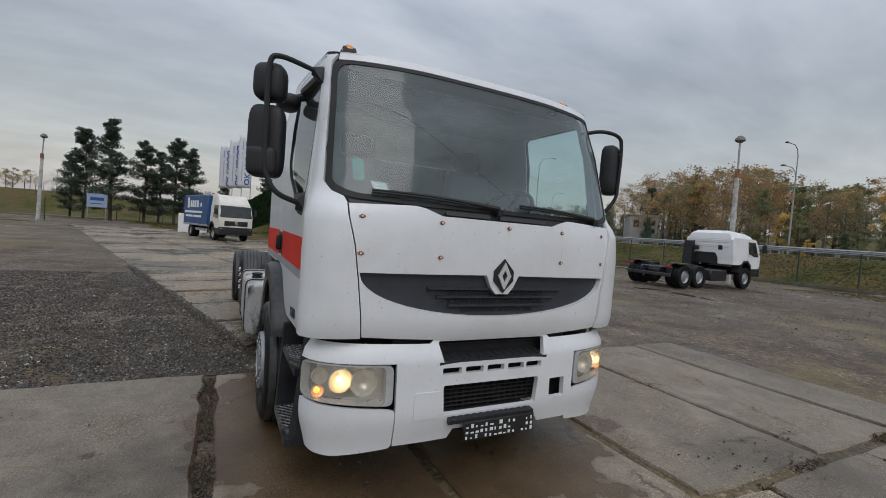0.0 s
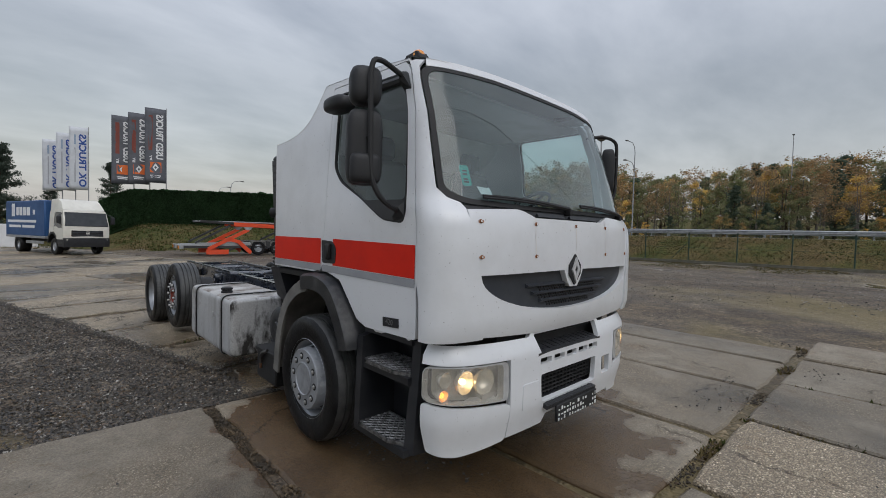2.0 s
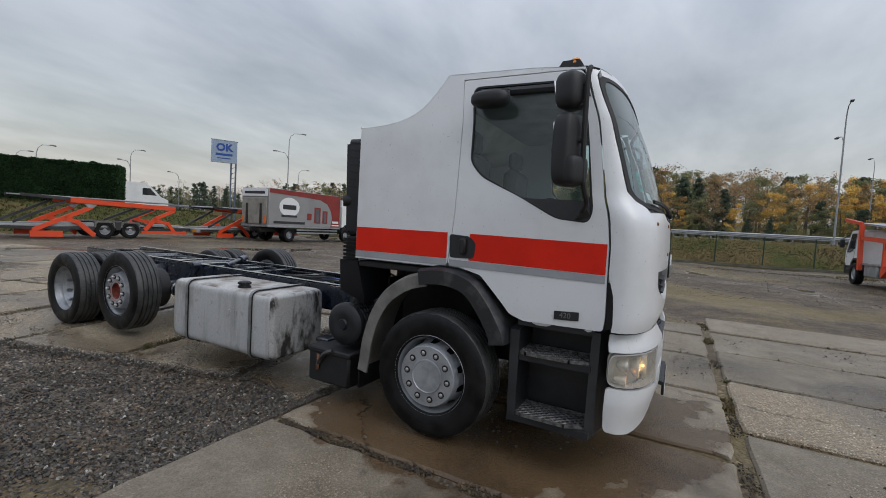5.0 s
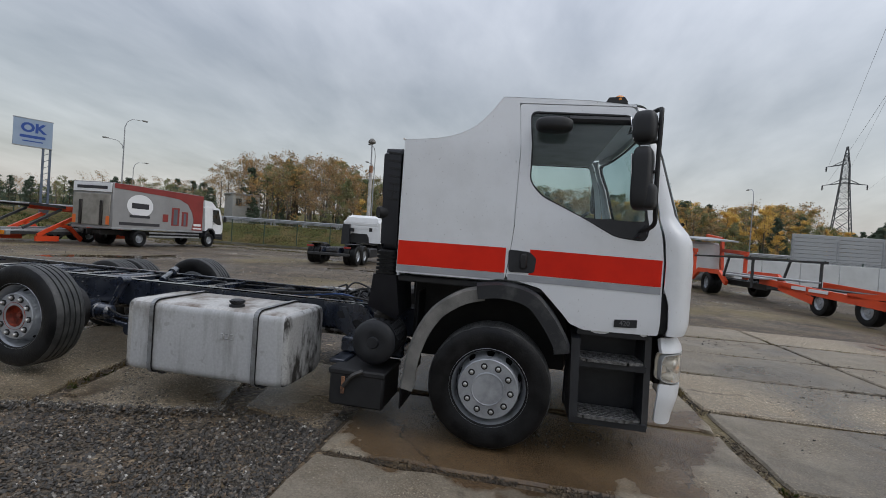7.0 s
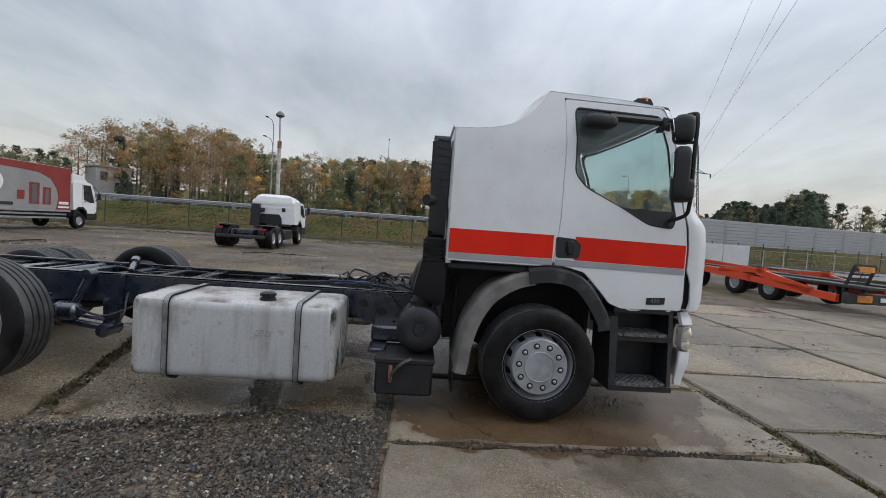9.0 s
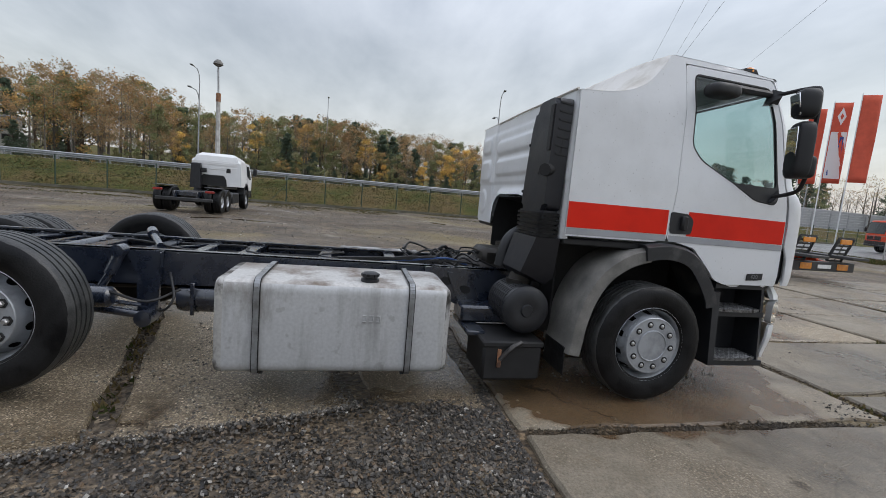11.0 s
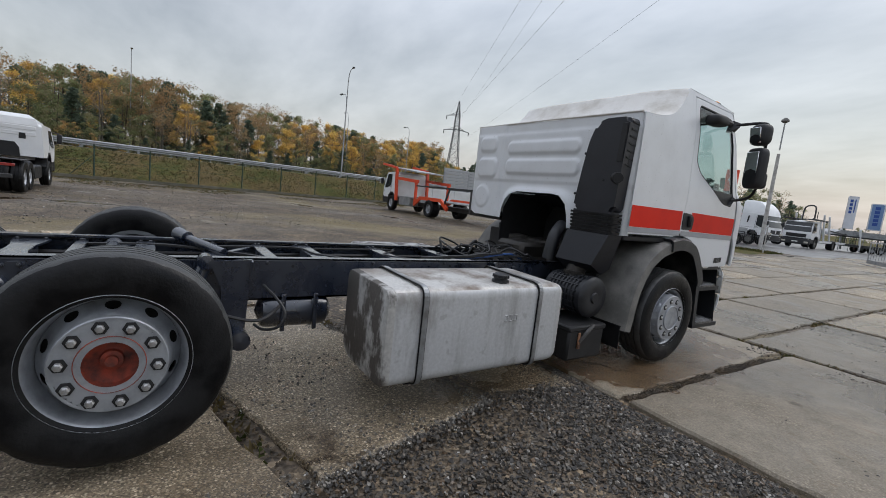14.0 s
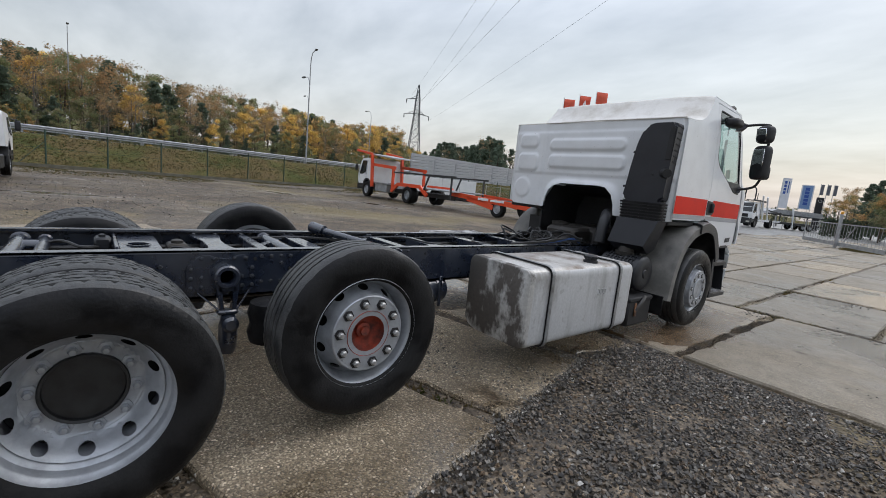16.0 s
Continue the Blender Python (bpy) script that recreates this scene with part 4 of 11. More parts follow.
def strip(g):
    y = 1.2 + 8.5 * g.random() ** 1.7
    x = -0.9 - 5.6 * g.random() ** 1.15
    ok = x < lane_left(y) - 0.02 + 0.12 * noise.noise((y * 3, 0, 0))
    if x > -1.7 and y > 2.0:
        ok = ok and g.random() < 0.6
    ok = ok and (noise.noise((x * 1.1, y * 1.1, 5)) > -0.42 or g.random() < 0.4) and g.random() < (x + 6.6 + noise.noise((y * 0.7, 1, 1))) / 1.6
    return x, y, ok


def chips(name, rough, *stops):
    """Stone chips, each of its own colour."""
    m = material(name, (0.8, 0.8, 0.8), (1.2, 1.2, 1.2), 40.0, rough, rough + 0.25, 0.3, 120)
    n, k = m.node_tree.nodes, m.node_tree.links
    b = n["Principled BSDF"]
    own = ramp(n, k, n.new("ShaderNodeNewGeometry").outputs["Random Per Island"], *stops)
    k.new(mixed(n, k, own, b.inputs["Base Color"].links[0].from_socket, 1.0, "MULTIPLY"), b.inputs["Base Color"])
    return m


M["stone"] = chips("wet_crushed_stone", 0.40, (0.0, (0.016, 0.014, 0.012)), (0.30, (0.036, 0.032, 0.027)), (0.60, (0.066, 0.057, 0.047)), (0.78, (0.105, 0.086, 0.064)), (0.88, (0.125, 0.080, 0.045)), (0.96, (0.17, 0.155, 0.13)), (0.988, (0.30, 0.28, 0.25)), (1.0, (0.48, 0.46, 0.42)))
M["stone_dark"] = chips("dark_stone_chips", 0.5, (0.0, (0.014, 0.013, 0.012)), (0.7, (0.04, 0.036, 0.032)), (1.0, (0.14, 0.125, 0.105)))
M["stone_dry"] = chips("mixed_yard_stone", 0.5, (0.0, (0.055, 0.050, 0.044)), (0.6, (0.13, 0.119, 0.102)), (0.9, (0.24, 0.222, 0.192)), (1.0, (0.5, 0.48, 0.44)))
pebbles("gravel", 90000, strip, 0.0108, M["stone"], "loose wet grey gravel beside the slabs", 3)


def scatter_slab(g):
    x, y = g.uniform(-4.6, -0.5), g.uniform(-2.0, 1.1)
    if g.random() < 0.5:
        x, y = g.uniform(-4, 6), g.uniform(-6, -1.6)
    return x, y, noise.noise((x * 0.8, y * 0.8, 9)) > 0.12


def joint_dirt(g):
    pick = g.random()
    if pick < 0.18:
        x, y = g.normal(-1.60, 0.03), g.uniform(-2.0, 1.1)
    elif pick < 0.55:
        x, y = g.uniform(-4.6, 5.8), g.normal(-2.08 - 3.02 * int(g.random() ** 2 * 3), 0.032)
    elif pick < 0.75:
        x, y = 0.4 + 1.52 * g.integers(-3, 4) + g.normal(0, 0.028), g.uniform(-10, -2.1)
    else:
        q = L0 + LD * (1.5 * int(g.random() * 6) - 0.03 + g.normal(0, 0.035)) + LP * g.uniform(0, 6)
        x, y = q
    return x, y, noise.noise((x * 1.7, y * 1.7, 2)) > -0.12


M["dirt"] = material("dark_joint_soil", (0.035, 0.027, 0.018), (0.085, 0.058, 0.030), 3.0, 0.75, per_island=0.6)
pebbles("loose_grit", 2600, scatter_slab, 0.0085, M["stone_dark"], "small stones scattered on the concrete", 5, -0.008)


def lane_chips(g):
    u, v = 6.5 * g.random() ** 1.4, 2.6 * g.random() ** 1.5
    q = L0 + LD * u + LP * v
    return q.x, q.y, noise.noise((q.x * 1.3, q.y * 1.3, 6)) > -0.25 + 0.18 * v


def lane_rim(g):
    u, v = g.uniform(-0.2, 9.0), g.normal(0.0, 0.055)
    q = L0 + LD * u + LP * v
    return q.x, q.y, True


pebbles("lane_chips", 6000, lane_chips, 0.0070, M["stone_dry"], "stone chips strewn over the wet slab lane", 15, -0.004)
pebbles("lane_rim_gravel", 5500, lane_rim, 0.0105, M["stone"], "gravel heaped against the edge of the slab lane", 16, -0.014)
pebbles("joint_soil", 9000, joint_dirt, 0.008, M["dirt"], "soil and crumbs in the slab joints", 6, -0.02)


octa_v = np.array([(1, 0, 0), (-1, 0, 0), (0, 1, 0), (0, -1, 0), (0, 0, 1), (0, 0, -1)], float)
octa_f = np.array([(0, 2, 4), (2, 1, 4), (1, 3, 4), (3, 0, 4), (2, 0, 5), (1, 2, 5), (3, 1, 5), (0, 3, 5)])
yg = np.random.default_rng(12)
yn = 18000
yx, yy = yg.uniform(3.5, 31.5, yn), yg.uniform(-16, 24, yn)
keep = ~((yx < 6.4) & (yy < 1.3)) & (yx - 1.0 > -0.61 - 0.286 * yy + 9.6) & (yx < 31.8 - 0.125 * yy)
yx, yy = yx[keep], yy[keep]
yr = 0.012 + 0.026 * yg.random(len(yx)) ** 3
yo = octa_v[None] * (yr[:, None, None] * yg.uniform(0.6, 1.2, (len(yx), 6, 1)) * np.array([1, 1, 0.6]))
yo += np.stack([yx, yy, -0.03 + yr * 0.2], -1)[:, None, :]
yf = (octa_f[None] + 6 * np.arange(len(yx))[:, None, None]).reshape(-1, 3)
tagged(raw("yard_stones", yo.reshape(-1, 3).tolist(), yf.tolist(), M["stone_dry"], smooth=True), "grey and pale stones strewn over the yard", "gravel", kind="stuff")

# ---- the truck ----
# x across (its right side at -x), y backwards from the front axle, z up from the ground.
truck = thing("truck", "white chassis truck with red side stripe, no body, headlights lit", "truck")
RY = 0.79
ZT = [0.90, 1.05, 1.50, 1.68, 1.76, 1.80, 2.30, 2.56, 2.72]
TW = [1.15, 1.16, 1.16, 1.155, 1.15, 1.14, 1.09, 1.06, 1.04]
TC = [-1.15, -1.17, -1.17, -1.16, -1.14, -1.13, -1.03, -0.93, -0.86]
TF = [-1.40, -1.46, -1.46, -1.45, -1.43, -1.42, -1.26, -1.15, -1.08]
TN = [3.2, 3.2, 3.2, 3.0, 2.6, 2.5, 2.5, 2.5, 2.5]
LS, LC = 1.95, 1.35
th = np.linspace(0, math.pi / 2, 400)


def corner(w, yc, yf, n, a):
    return w * np.cos(a) ** (2 / n), yc + (yf - yc) * np.sin(a) ** (2 / n)


cx, cy = corner(1.13, -1.13, -1.42, 2.9, th)
arc = np.concatenate([[0], np.cumsum(np.hypot(np.diff(cx), np.diff(cy)))])
arc /= arc[-1]


def row(z):
    return [float(np.interp(z, ZT, q)) for q in (TW, TC, TF, TN)]


def lifted(z):
    return z + 0.026 * smooth(2.42, 2.60, z)


def cab_point(c, z, off=0.0):
    """The cab's skin: c is the way round from the middle of the front (right side below 0)."""
    if off:
        d = 0.004
        p, q, r = cab_point(c, z), cab_point(c + d, z), cab_point(c, z + d)
        n = (q - p).cross(r - p).normalized()
        return p + n * off
    w, yc, yf, n = row(z)
    sign, a = (-1 if c < 0 else 1), abs(c)
    if a >= LC:
        t = (a - LC) / LS
        wr = float(np.interp(z, [2.3, 2.67], [1.16, 1.105]))
        return Vector((sign * (w + (wr - w) * t), yc + (RY - yc) * t, lifted(z)))
    ang = min(math.pi / 2, float(np.interp(1 - a / LC, arc, th)))
    x, y = corner(w, yc, yf, n, ang)
    return Vector((sign * float(x), float(y), lifted(z)))


def cy_of(y, z):
    """How far round the side at y lies."""
    w, yc, yf, n = row(z)
    if y >= yc:
        return LC + LS * (y - yc) / (RY - yc)
    xs, ys = corner(w, yc, yf, n, th)
    return LC * (1 - float(np.interp(-y, -ys, arc)))


def cx_of(x, z):
    w, yc, yf, n = row(z)
    xs, ys = corner(w, yc, yf, n, th)
    a = float(np.interp(-abs(x), -xs, arc))
    return math.copysign(LC * (1 - a), x)


def on_side(pts, side):
    return [(side * cy_of(y, z), z) for y, z in pts]


def on_front(pts):
    return [(cx_of(x, z), z) for x, z in pts]


def skin(name, outline, holes, mat, parent, thick=0.014, step=0.07, off=0.0, label=""):
    bm = sheet(outline, holes, lambda c, z: cab_point(c, z, off), thick, step)
    return part(name, bm, mat, parent, label, 50)


ROOFLINE = [(-0.93, 2.615), (-0.6, 2.645), (-0.2, 2.655), (0.045, 2.66)] + [(p.y, p.z) for p in bend([(0, 0.055, 2.652), (0, 0.085, 2.60), (0, 0.15, 2.525), (0, 0.25, 2.44), (0, 0.37, 2.378), (0, 0.50, 2.345), (0, 0.64, 2.328), (0, 0.79, 2.32)], 4)]


def roof_z(y):
    return float(np.interp(y, [p[0] for p in ROOFLINE], [p[1] for p in ROOFLINE]))


DOOR = [(-0.085, 2.605), (-0.07, 1.30), (-0.33, 1.24), (-0.45, 1.12), (-0.56, 1.0), (-0.66, 0.965), (-1.165, 0.975), (-1.168, 1.5), (-1.115, 1.8), (-0.955, 2.54), (-0.905, 2.60)]
WINDOW = rounded([(-0.165, 2.555), (-0.195, 2.03), (-0.29, 1.925), (-0.58, 1.79), (-0.83, 1.655), (-1.035, 1.635), (-1.06, 1.72), (-0.905, 2.545)], 0.05)
GLASS = rounded([(-0.175, 2.545), (-0.205, 2.035), (-0.295, 1.935), (-0.60, 1.785), (-1.035, 1.775), (-0.91, 2.535)], 0.045)
LOWER = rounded([(-0.60, 1.782), (-0.835, 1.665), (-1.03, 1.645), (-1.052, 1.72), (-1.037, 1.772)], 0.03)

for side in (-1, 1):
    # rear side of the cab
    edge = [(y, z + 0.001) for y, z in ROOFLINE if y > 0.0][::-1]
    panel = [(RY, 1.27), *edge, (-0.02, 2.657), (-0.074, 2.656), (-0.079, 2.61), (-0.063, 1.30), (0.05, 1.27)]
    skin("side_panel", on_side(panel, side), [], M["white"], truck)
    # the strip over the door
    skin("roof_rail", on_side([(-0.074, 2.613), (-0.07, 2.656), (-0.2, 2.656), (-0.4, 2.651), (-0.6, 2.646), (-0.8, 2.627), (-0.93, 2.616), (-0.93, 2.60), (-0.9, 2.606)], side), [], M["white"], truck, step=0.1)
    door = skin("cab_door", on_side(rounded(DOOR, 0.02), side), [on_side(WINDOW, side)], M["white"], truck, 0.03, 0.06)
    skin("window_seal", on_side(WINDOW, side), [on_side(GLASS, side), on_side([(y, z) for y, z in LOWER], side)], M["black"], door, 0.02, 0.06, 0.001)
    pane = skin("window_pane", on_side(GLASS, side), [], M["glass_side"], door, 0.0, 0.09, -0.008)
    pane.visible_shadow = False
    skin("mirror_base_panel", on_side(LOWER, side), [], M["plastic"], door, 0.02, 0.07, 0.002, "dark grey plastic panel below the window")
    # grip in a dark recess
    grip = rounded([(-0.075, 1.515), (-0.235, 1.505), (-0.285, 1.46), (-0.275, 1.35), (-0.085, 1.345)], 0.025)
    hd = skin("door_handle", on_side(grip, side), [], M["plastic"], door, 0.012, 0.05, 0.007, "dark plastic handle recess")
    bm = B()
    for y0, y1 in ((-0.215, -0.165),):
        c = cab_point(side * cy_of(-0.19, 1.43), 1.43, 0.02)
        box(bm, (c.x - 0.02, -0.218, 1.375), (c.x + 0.02, -0.165, 1.49), 0.012)
    part("grip", bm, M["black"], hd)
    # stripes: red with a grey line below, on the panels
    for y0, y1, host in ((RY - 0.004, -0.056, None), (-0.235, -1.158, door), (-1.179, -1.228, None)):
        for z0, z1, mat, nm in ((1.335, 1.525, "red_stripe", "red_stripe"), (1.283, 1.331, "grey_stripe", "grey_stripe")):
            ya = y0
            if nm == "grey_stripe" and host is door:
                ya = -0.08
            if nm == "grey_stripe" and y0 == -1.181:
                continue
            dz = 0.012 if y0 < -0.2 else 0.0
            skin(nm, on_side([(ya, z0), (ya, z1), (y1, z1 - dz), (y1, z0 - dz)], side), [], M[mat], host or truck, 0.0, 0.12, 0.0035)
    # front corner with the windscreen pillar
    crn = [(side * cy_of(y, z), z) for y, z in [(-1.213, 0.985), (-1.213, 1.20), (-1.195, 1.27), (-1.18, 1.31), (-1.18, 1.5), (-1.127, 1.8), (-0.967, 2.54), (-0.93, 2.60)]]
    crn += [(side * abs(cx_of(x, z)), z) for x, z in [(1.0, 2.60), (1.034, 2.56), (1.044, 2.5), (1.088, 1.84), (1.05, 1.785), (0.99, 1.757), (0.975, 1.72), (0.935, 1.5), (0.905, 1.3), (0.885, 1.14), (0.87, 1.0)]]
    swell = lambda c, z: cab_point(c, z, 0.0005 + 0.030 * (1 - smooth(1.64, 1.80, z)) * (1 - smooth(LC - 0.10, LC + 0.05, abs(c))))
    part("corner_panel", sheet(crn, [], swell, 0.02, 0.05), M["white"], truck, "", 50)
    skin("corner_gap", on_side([(-1.155, 0.985), (-1.155, 1.33), (-1.24, 1.33), (-1.24, 0.985)], side), [], M["black"], truck, 0.0, 0.06, -0.026)
    # black air slot in the far corner panel
    slot = [(side * cx_of(x, z), z) for x, z in [(0.985, 1.56), (1.05, 1.60), (1.115, 1.50), (1.10, 1.25), (1.04, 1.16), (1.0, 1.2), (1.03, 1.36)]]
    if side == 1:
        skin("air_slot", [(abs(c), z) for c, z in rounded(slot, 0.03)], [], M["black"], truck, 0.0, 0.08, 0.004)

# front panel with the grille opening
GR = [(-0.90, 1.352), (-0.12, 1.36), (-0.082, 1.285), (-0.045, 1.245), (0.045, 1.245), (0.082, 1.285), (0.12, 1.36), (0.895, 1.355)] + [(0.897 * math.cos(a), 1.352 - 0.247 * math.sin(a) ** 0.92) for a in np.linspace(0.14, math.pi - 0.14, 27)]
TOP = [(-0.968, 1.715), (-0.60, 1.735), (-0.54, 1.725), (-0.44, 1.69), (0.38, 1.69), (0.46, 1.72), (0.52, 1.735), (0.968, 1.715)]
BOT = [(0.928, 1.5), (0.898, 1.3), (0.878, 1.14), (0.863, 1.0), (0.45, 0.975), (0.0, 0.965), (-0.45, 0.975), (-0.863, 1.0), (-0.878, 1.14), (-0.898, 1.3), (-0.928, 1.5)]
PROUD = 0.016
front = skin("front_panel", on_front(TOP + BOT), [on_front(GR)], M["white"], truck, 0.045, 0.06, PROUD)
grille = skin("grille", on_front([(x * 1.01, z) for x, z in GR]), [], M["grille"], truck, 0.01, 0.06, -0.022, "anthracite smile-shaped grille")
for z0 in (1.272, 1.222, 1.172):
    bm = B()
    half = {1.272: 0.50, 1.222: 0.44, 1.172: 0.36}[z0]
    xs = np.linspace(-half, half, 13)
    for xa, xb in zip(xs, xs[1:]):
        if abs((xa + xb) / 2) < 0.10 and z0 > 1.25:
            continue
        p, q = cab_point(cx_of(xa, z0), z0, -0.008), cab_point(cx_of(xb, z0), z0, -0.008)
        hull(bm, [v + Vector((0, dy, dz)) for v in (p, q) for dy, dz in ((0.014, 0.012), (-0.012, 0.004), (-0.012, -0.004), (0.014, -0.014))])
    tagged(part("slat", bm, M["grille"], grille), kind="stuff")
# black hexagons stand in for the dark depth of the grille's holes
bm = B()
for z0, half in ((1.247, 0.36), (1.197, 0.36), (1.147, 0.27)):
    for x in np.arange(-half, half, 0.029):
        for dz in (-0.0095, 0.0095):
            p = cab_point(cx_of(x + (0.0 if dz > 0 else 0.0145), z0), z0 + dz, -0.018)
            prism(bm, [(p.x + 0.0115 * math.cos(a), p.z + 0.0078 * math.sin(a)) for a in np.arange(6) * math.pi / 3], "y", p.y - 0.003, p.y + 0.004)
tagged(part("grille_mesh", bm, M["black"], grille), kind="stuff")
# diamond badge, a plain shape
badge_z = 1.36
bm = B()
outer = [(0, 0.105), (0.072, 0.03), (0.072, -0.03), (0, -0.105), (-0.072, -0.03), (-0.072, 0.03)]
py = cab_point(0, badge_z).y - PROUD
prism(bm, [(x, badge_z + z) for x, z in outer], "y", py - 0.012, py + 0.03)
badge = part("badge_plate", bm, M["black"], truck, "dark plate with a chrome diamond")
bm = B()
ring = [((0, 0.085), (0, 0.038)), ((0.048, 0.0), (0.02, 0.0)), ((0, -0.085), (0, -0.038)), ((-0.048, 0.0), (-0.02, 0.0))]
for (a, b), (c, d) in zip(ring, ring[1:] + ring[:1]):
    quad4 = [(a[0], badge_z + a[1]), (c[0], badge_z + c[1]), (d[0], badge_z + d[1]), (b[0], badge_z + b[1])]
    prism(bm, quad4, "y", py - 0.022, py - 0.008)
part("diamond", bm, M["silver_mark"], badge)
# rusted bolts in two rows, faint seams between them
for x in (-0.90, -0.445, 0.02, 0.46, 0.87):
    for z in (1.655, 1.457):
        if z < 1.5 and x == 0.02:
            continue
        p = cab_point(cx_of(x, z), z)
        bm = B()
        n = (cab_point(cx_of(x, z), z, 0.01) - p).normalized()
        p = p + n * PROUD
        tube(bm, [p - n * 0.004, p + n * 0.004, p + n * 0.009], [0.0125, 0.0115, 0.0055], 12)
        for f in bm.faces:
            f.material_index = 1 if (f.calc_center_median() - p).dot(n) > 0.0085 else 0
        part("panel_bolt", bm, [M["rust_bolt"], M["paper"]], front)
        skin("rust_stain", on_front([(x - 0.019, z + 0.004), (x + 0.017, z + 0.007), (x + 0.019, z - 0.006), (x - 0.015, z - 0.010)]), [], M["rust_wash"], front, 0.0, 0.05, PROUD + 0.0028)
    if abs(x) < 0.6:
        skin("seam", on_front([(x - 0.003, 1.69), (x + 0.003, 1.69), (x + 0.003, 1.44 if x != 0.02 else 1.49), (x - 0.003, 1.44 if x != 0.02 else 1.49)]), [], M["white_dirty"], front, 0.0, 0.1, PROUD + 0.002)

# windscreen, its dark edge, the cowl and the header
WS = rounded([(-1.033, 2.56), (-1.082, 1.80), (-0.96, 1.755), (-0.5, 1.742), (0.5, 1.742), (0.96, 1.755), (1.082, 1.80), (1.033, 2.56), (0.5, 2.575), (-0.5, 2.575)], 0.05)
WSI = rounded([(-1.008, 2.542), (-1.052, 1.83), (-0.94, 1.785), (-0.5, 1.768), (0.5, 1.768), (0.94, 1.785), (1.052, 1.83), (1.008, 2.542), (0.5, 2.557), (-0.5, 2.557)], 0.07)
ws = skin("windscreen", on_front(WS), [], M["glass"], truck, 0.0, 0.08, -0.006, "tinted windscreen with a long crack")
ws.visible_shadow = False
skin("windscreen_edge", on_front(WS), [on_front(WSI)], M["black"], ws, 0.006, 0.06, -0.001)
skin("cowl", on_front([(-0.965, 1.757), (-0.5, 1.744), (0.5, 1.744), (0.965, 1.757), (0.962, 1.72), (0.5, 1.738), (0.37, 1.66), (-0.43, 1.66), (-0.6, 1.738), (-0.962, 1.72)]), [], M["plastic"], truck, 0.02, 0.07, -0.012)
bm = B()
for x0, x1 in ((-0.42, -0.12), (-0.05, 0.32)):
    p = [cab_point(cx_of(x, 1.71), 1.71, 0.012) for x in (x0, x1)]
    hull(bm, [q + Vector((0, dy, dz)) for q in p for dy, dz in ((0, 0.014), (-0.012, -0.01), (0.02, -0.012))])
part("washer_strip", bm, M["plastic"], truck)
skin("header", on_front([(-1.0, 2.564), (-0.5, 2.579), (0.5, 2.579), (1.0, 2.564), (0.99, 2.612), (0.5, 2.625), (-0.5, 2.625), (-0.99, 2.612)]), [], M["white"], truck, 0.02, 0.07)
# crack line and stickers on the screen
crack = [(-0.99, 2.33), (-0.80, 2.32), (-0.62, 2.27), (-0.5, 2.20), (-0.36, 2.11), (-0.2, 2.01), (-0.02, 1.90), (0.1, 1.82)]
bm = B()
tube(bm, [cab_point(cx_of(x, z), z, -0.003) for x, z in crack], 0.0009, 5)
part("crack", bm, M["black"], ws)
st = skin("sticker", on_front(rounded([(-0.945, 1.985), (-0.885, 1.985), (-0.88, 1.865), (-0.94, 1.86)], 0.015)), [], M["teal"], ws, 0.0, 0.05, -0.012, "teal sticker with dark marks")
for z0 in (1.955, 1.935, 1.905, 1.89):
    skin("printed_bar", on_front([(-0.93, z0), (-0.9, z0), (-0.9, z0 - 0.01), (-0.93, z0 - 0.01)]), [], M["ink"], st, 0.0, 0.05, -0.009)
skin("paper_label", on_front([(-0.85, 1.865), (-0.76, 1.86), (-0.745, 1.815), (-0.83, 1.82)]), [], M["paper"], ws, 0.0, 0.05, -0.012, "white paper label")
# wipers
for x0, x1, z0 in ((-0.05, -0.86, 1.765), (0.80, 0.12, 1.765)):
    bm = B()
    pts = [cab_point(cx_of(x0 + (x1 - x0) * t, z0), z0 + 0.035 * t + 0.01 * math.sin(t * 3.1), 0.022) for t in np.linspace(0, 1, 8)]
    tube(bm, pts, [0.016, 0.016, 0.014, 0.012, 0.011, 0.010, 0.009, 0.007], 6)
    tube(bm, [p + Vector((0, -0.004, -0.012)) for p in pts[2:]], 0.008, 6)
    p = cab_point(cx_of(x0, z0 - 0.02), z0 - 0.02, 0.01)
    tube(bm, [p + Vector((0, 0.03, 0)), p + Vector((0, -0.03, 0))], 0.022, 10)
    part("wiper", bm, M["black"], truck)

# roof: crowned, falling in a hollow curve to the rear edge
bm = B()
ys = list(np.linspace(-1.128, -0.93, 12)) + list(np.linspace(-0.88, 0.0, 10)) + [0.03, 0.05, 0.07, 0.09, 0.11, 0.13, 0.16, 0.19, 0.225, 0.26, 0.30, 0.34, 0.38, 0.43, 0.48, 0.53, 0.6, 0.66, 0.73, 0.79]
rings = []
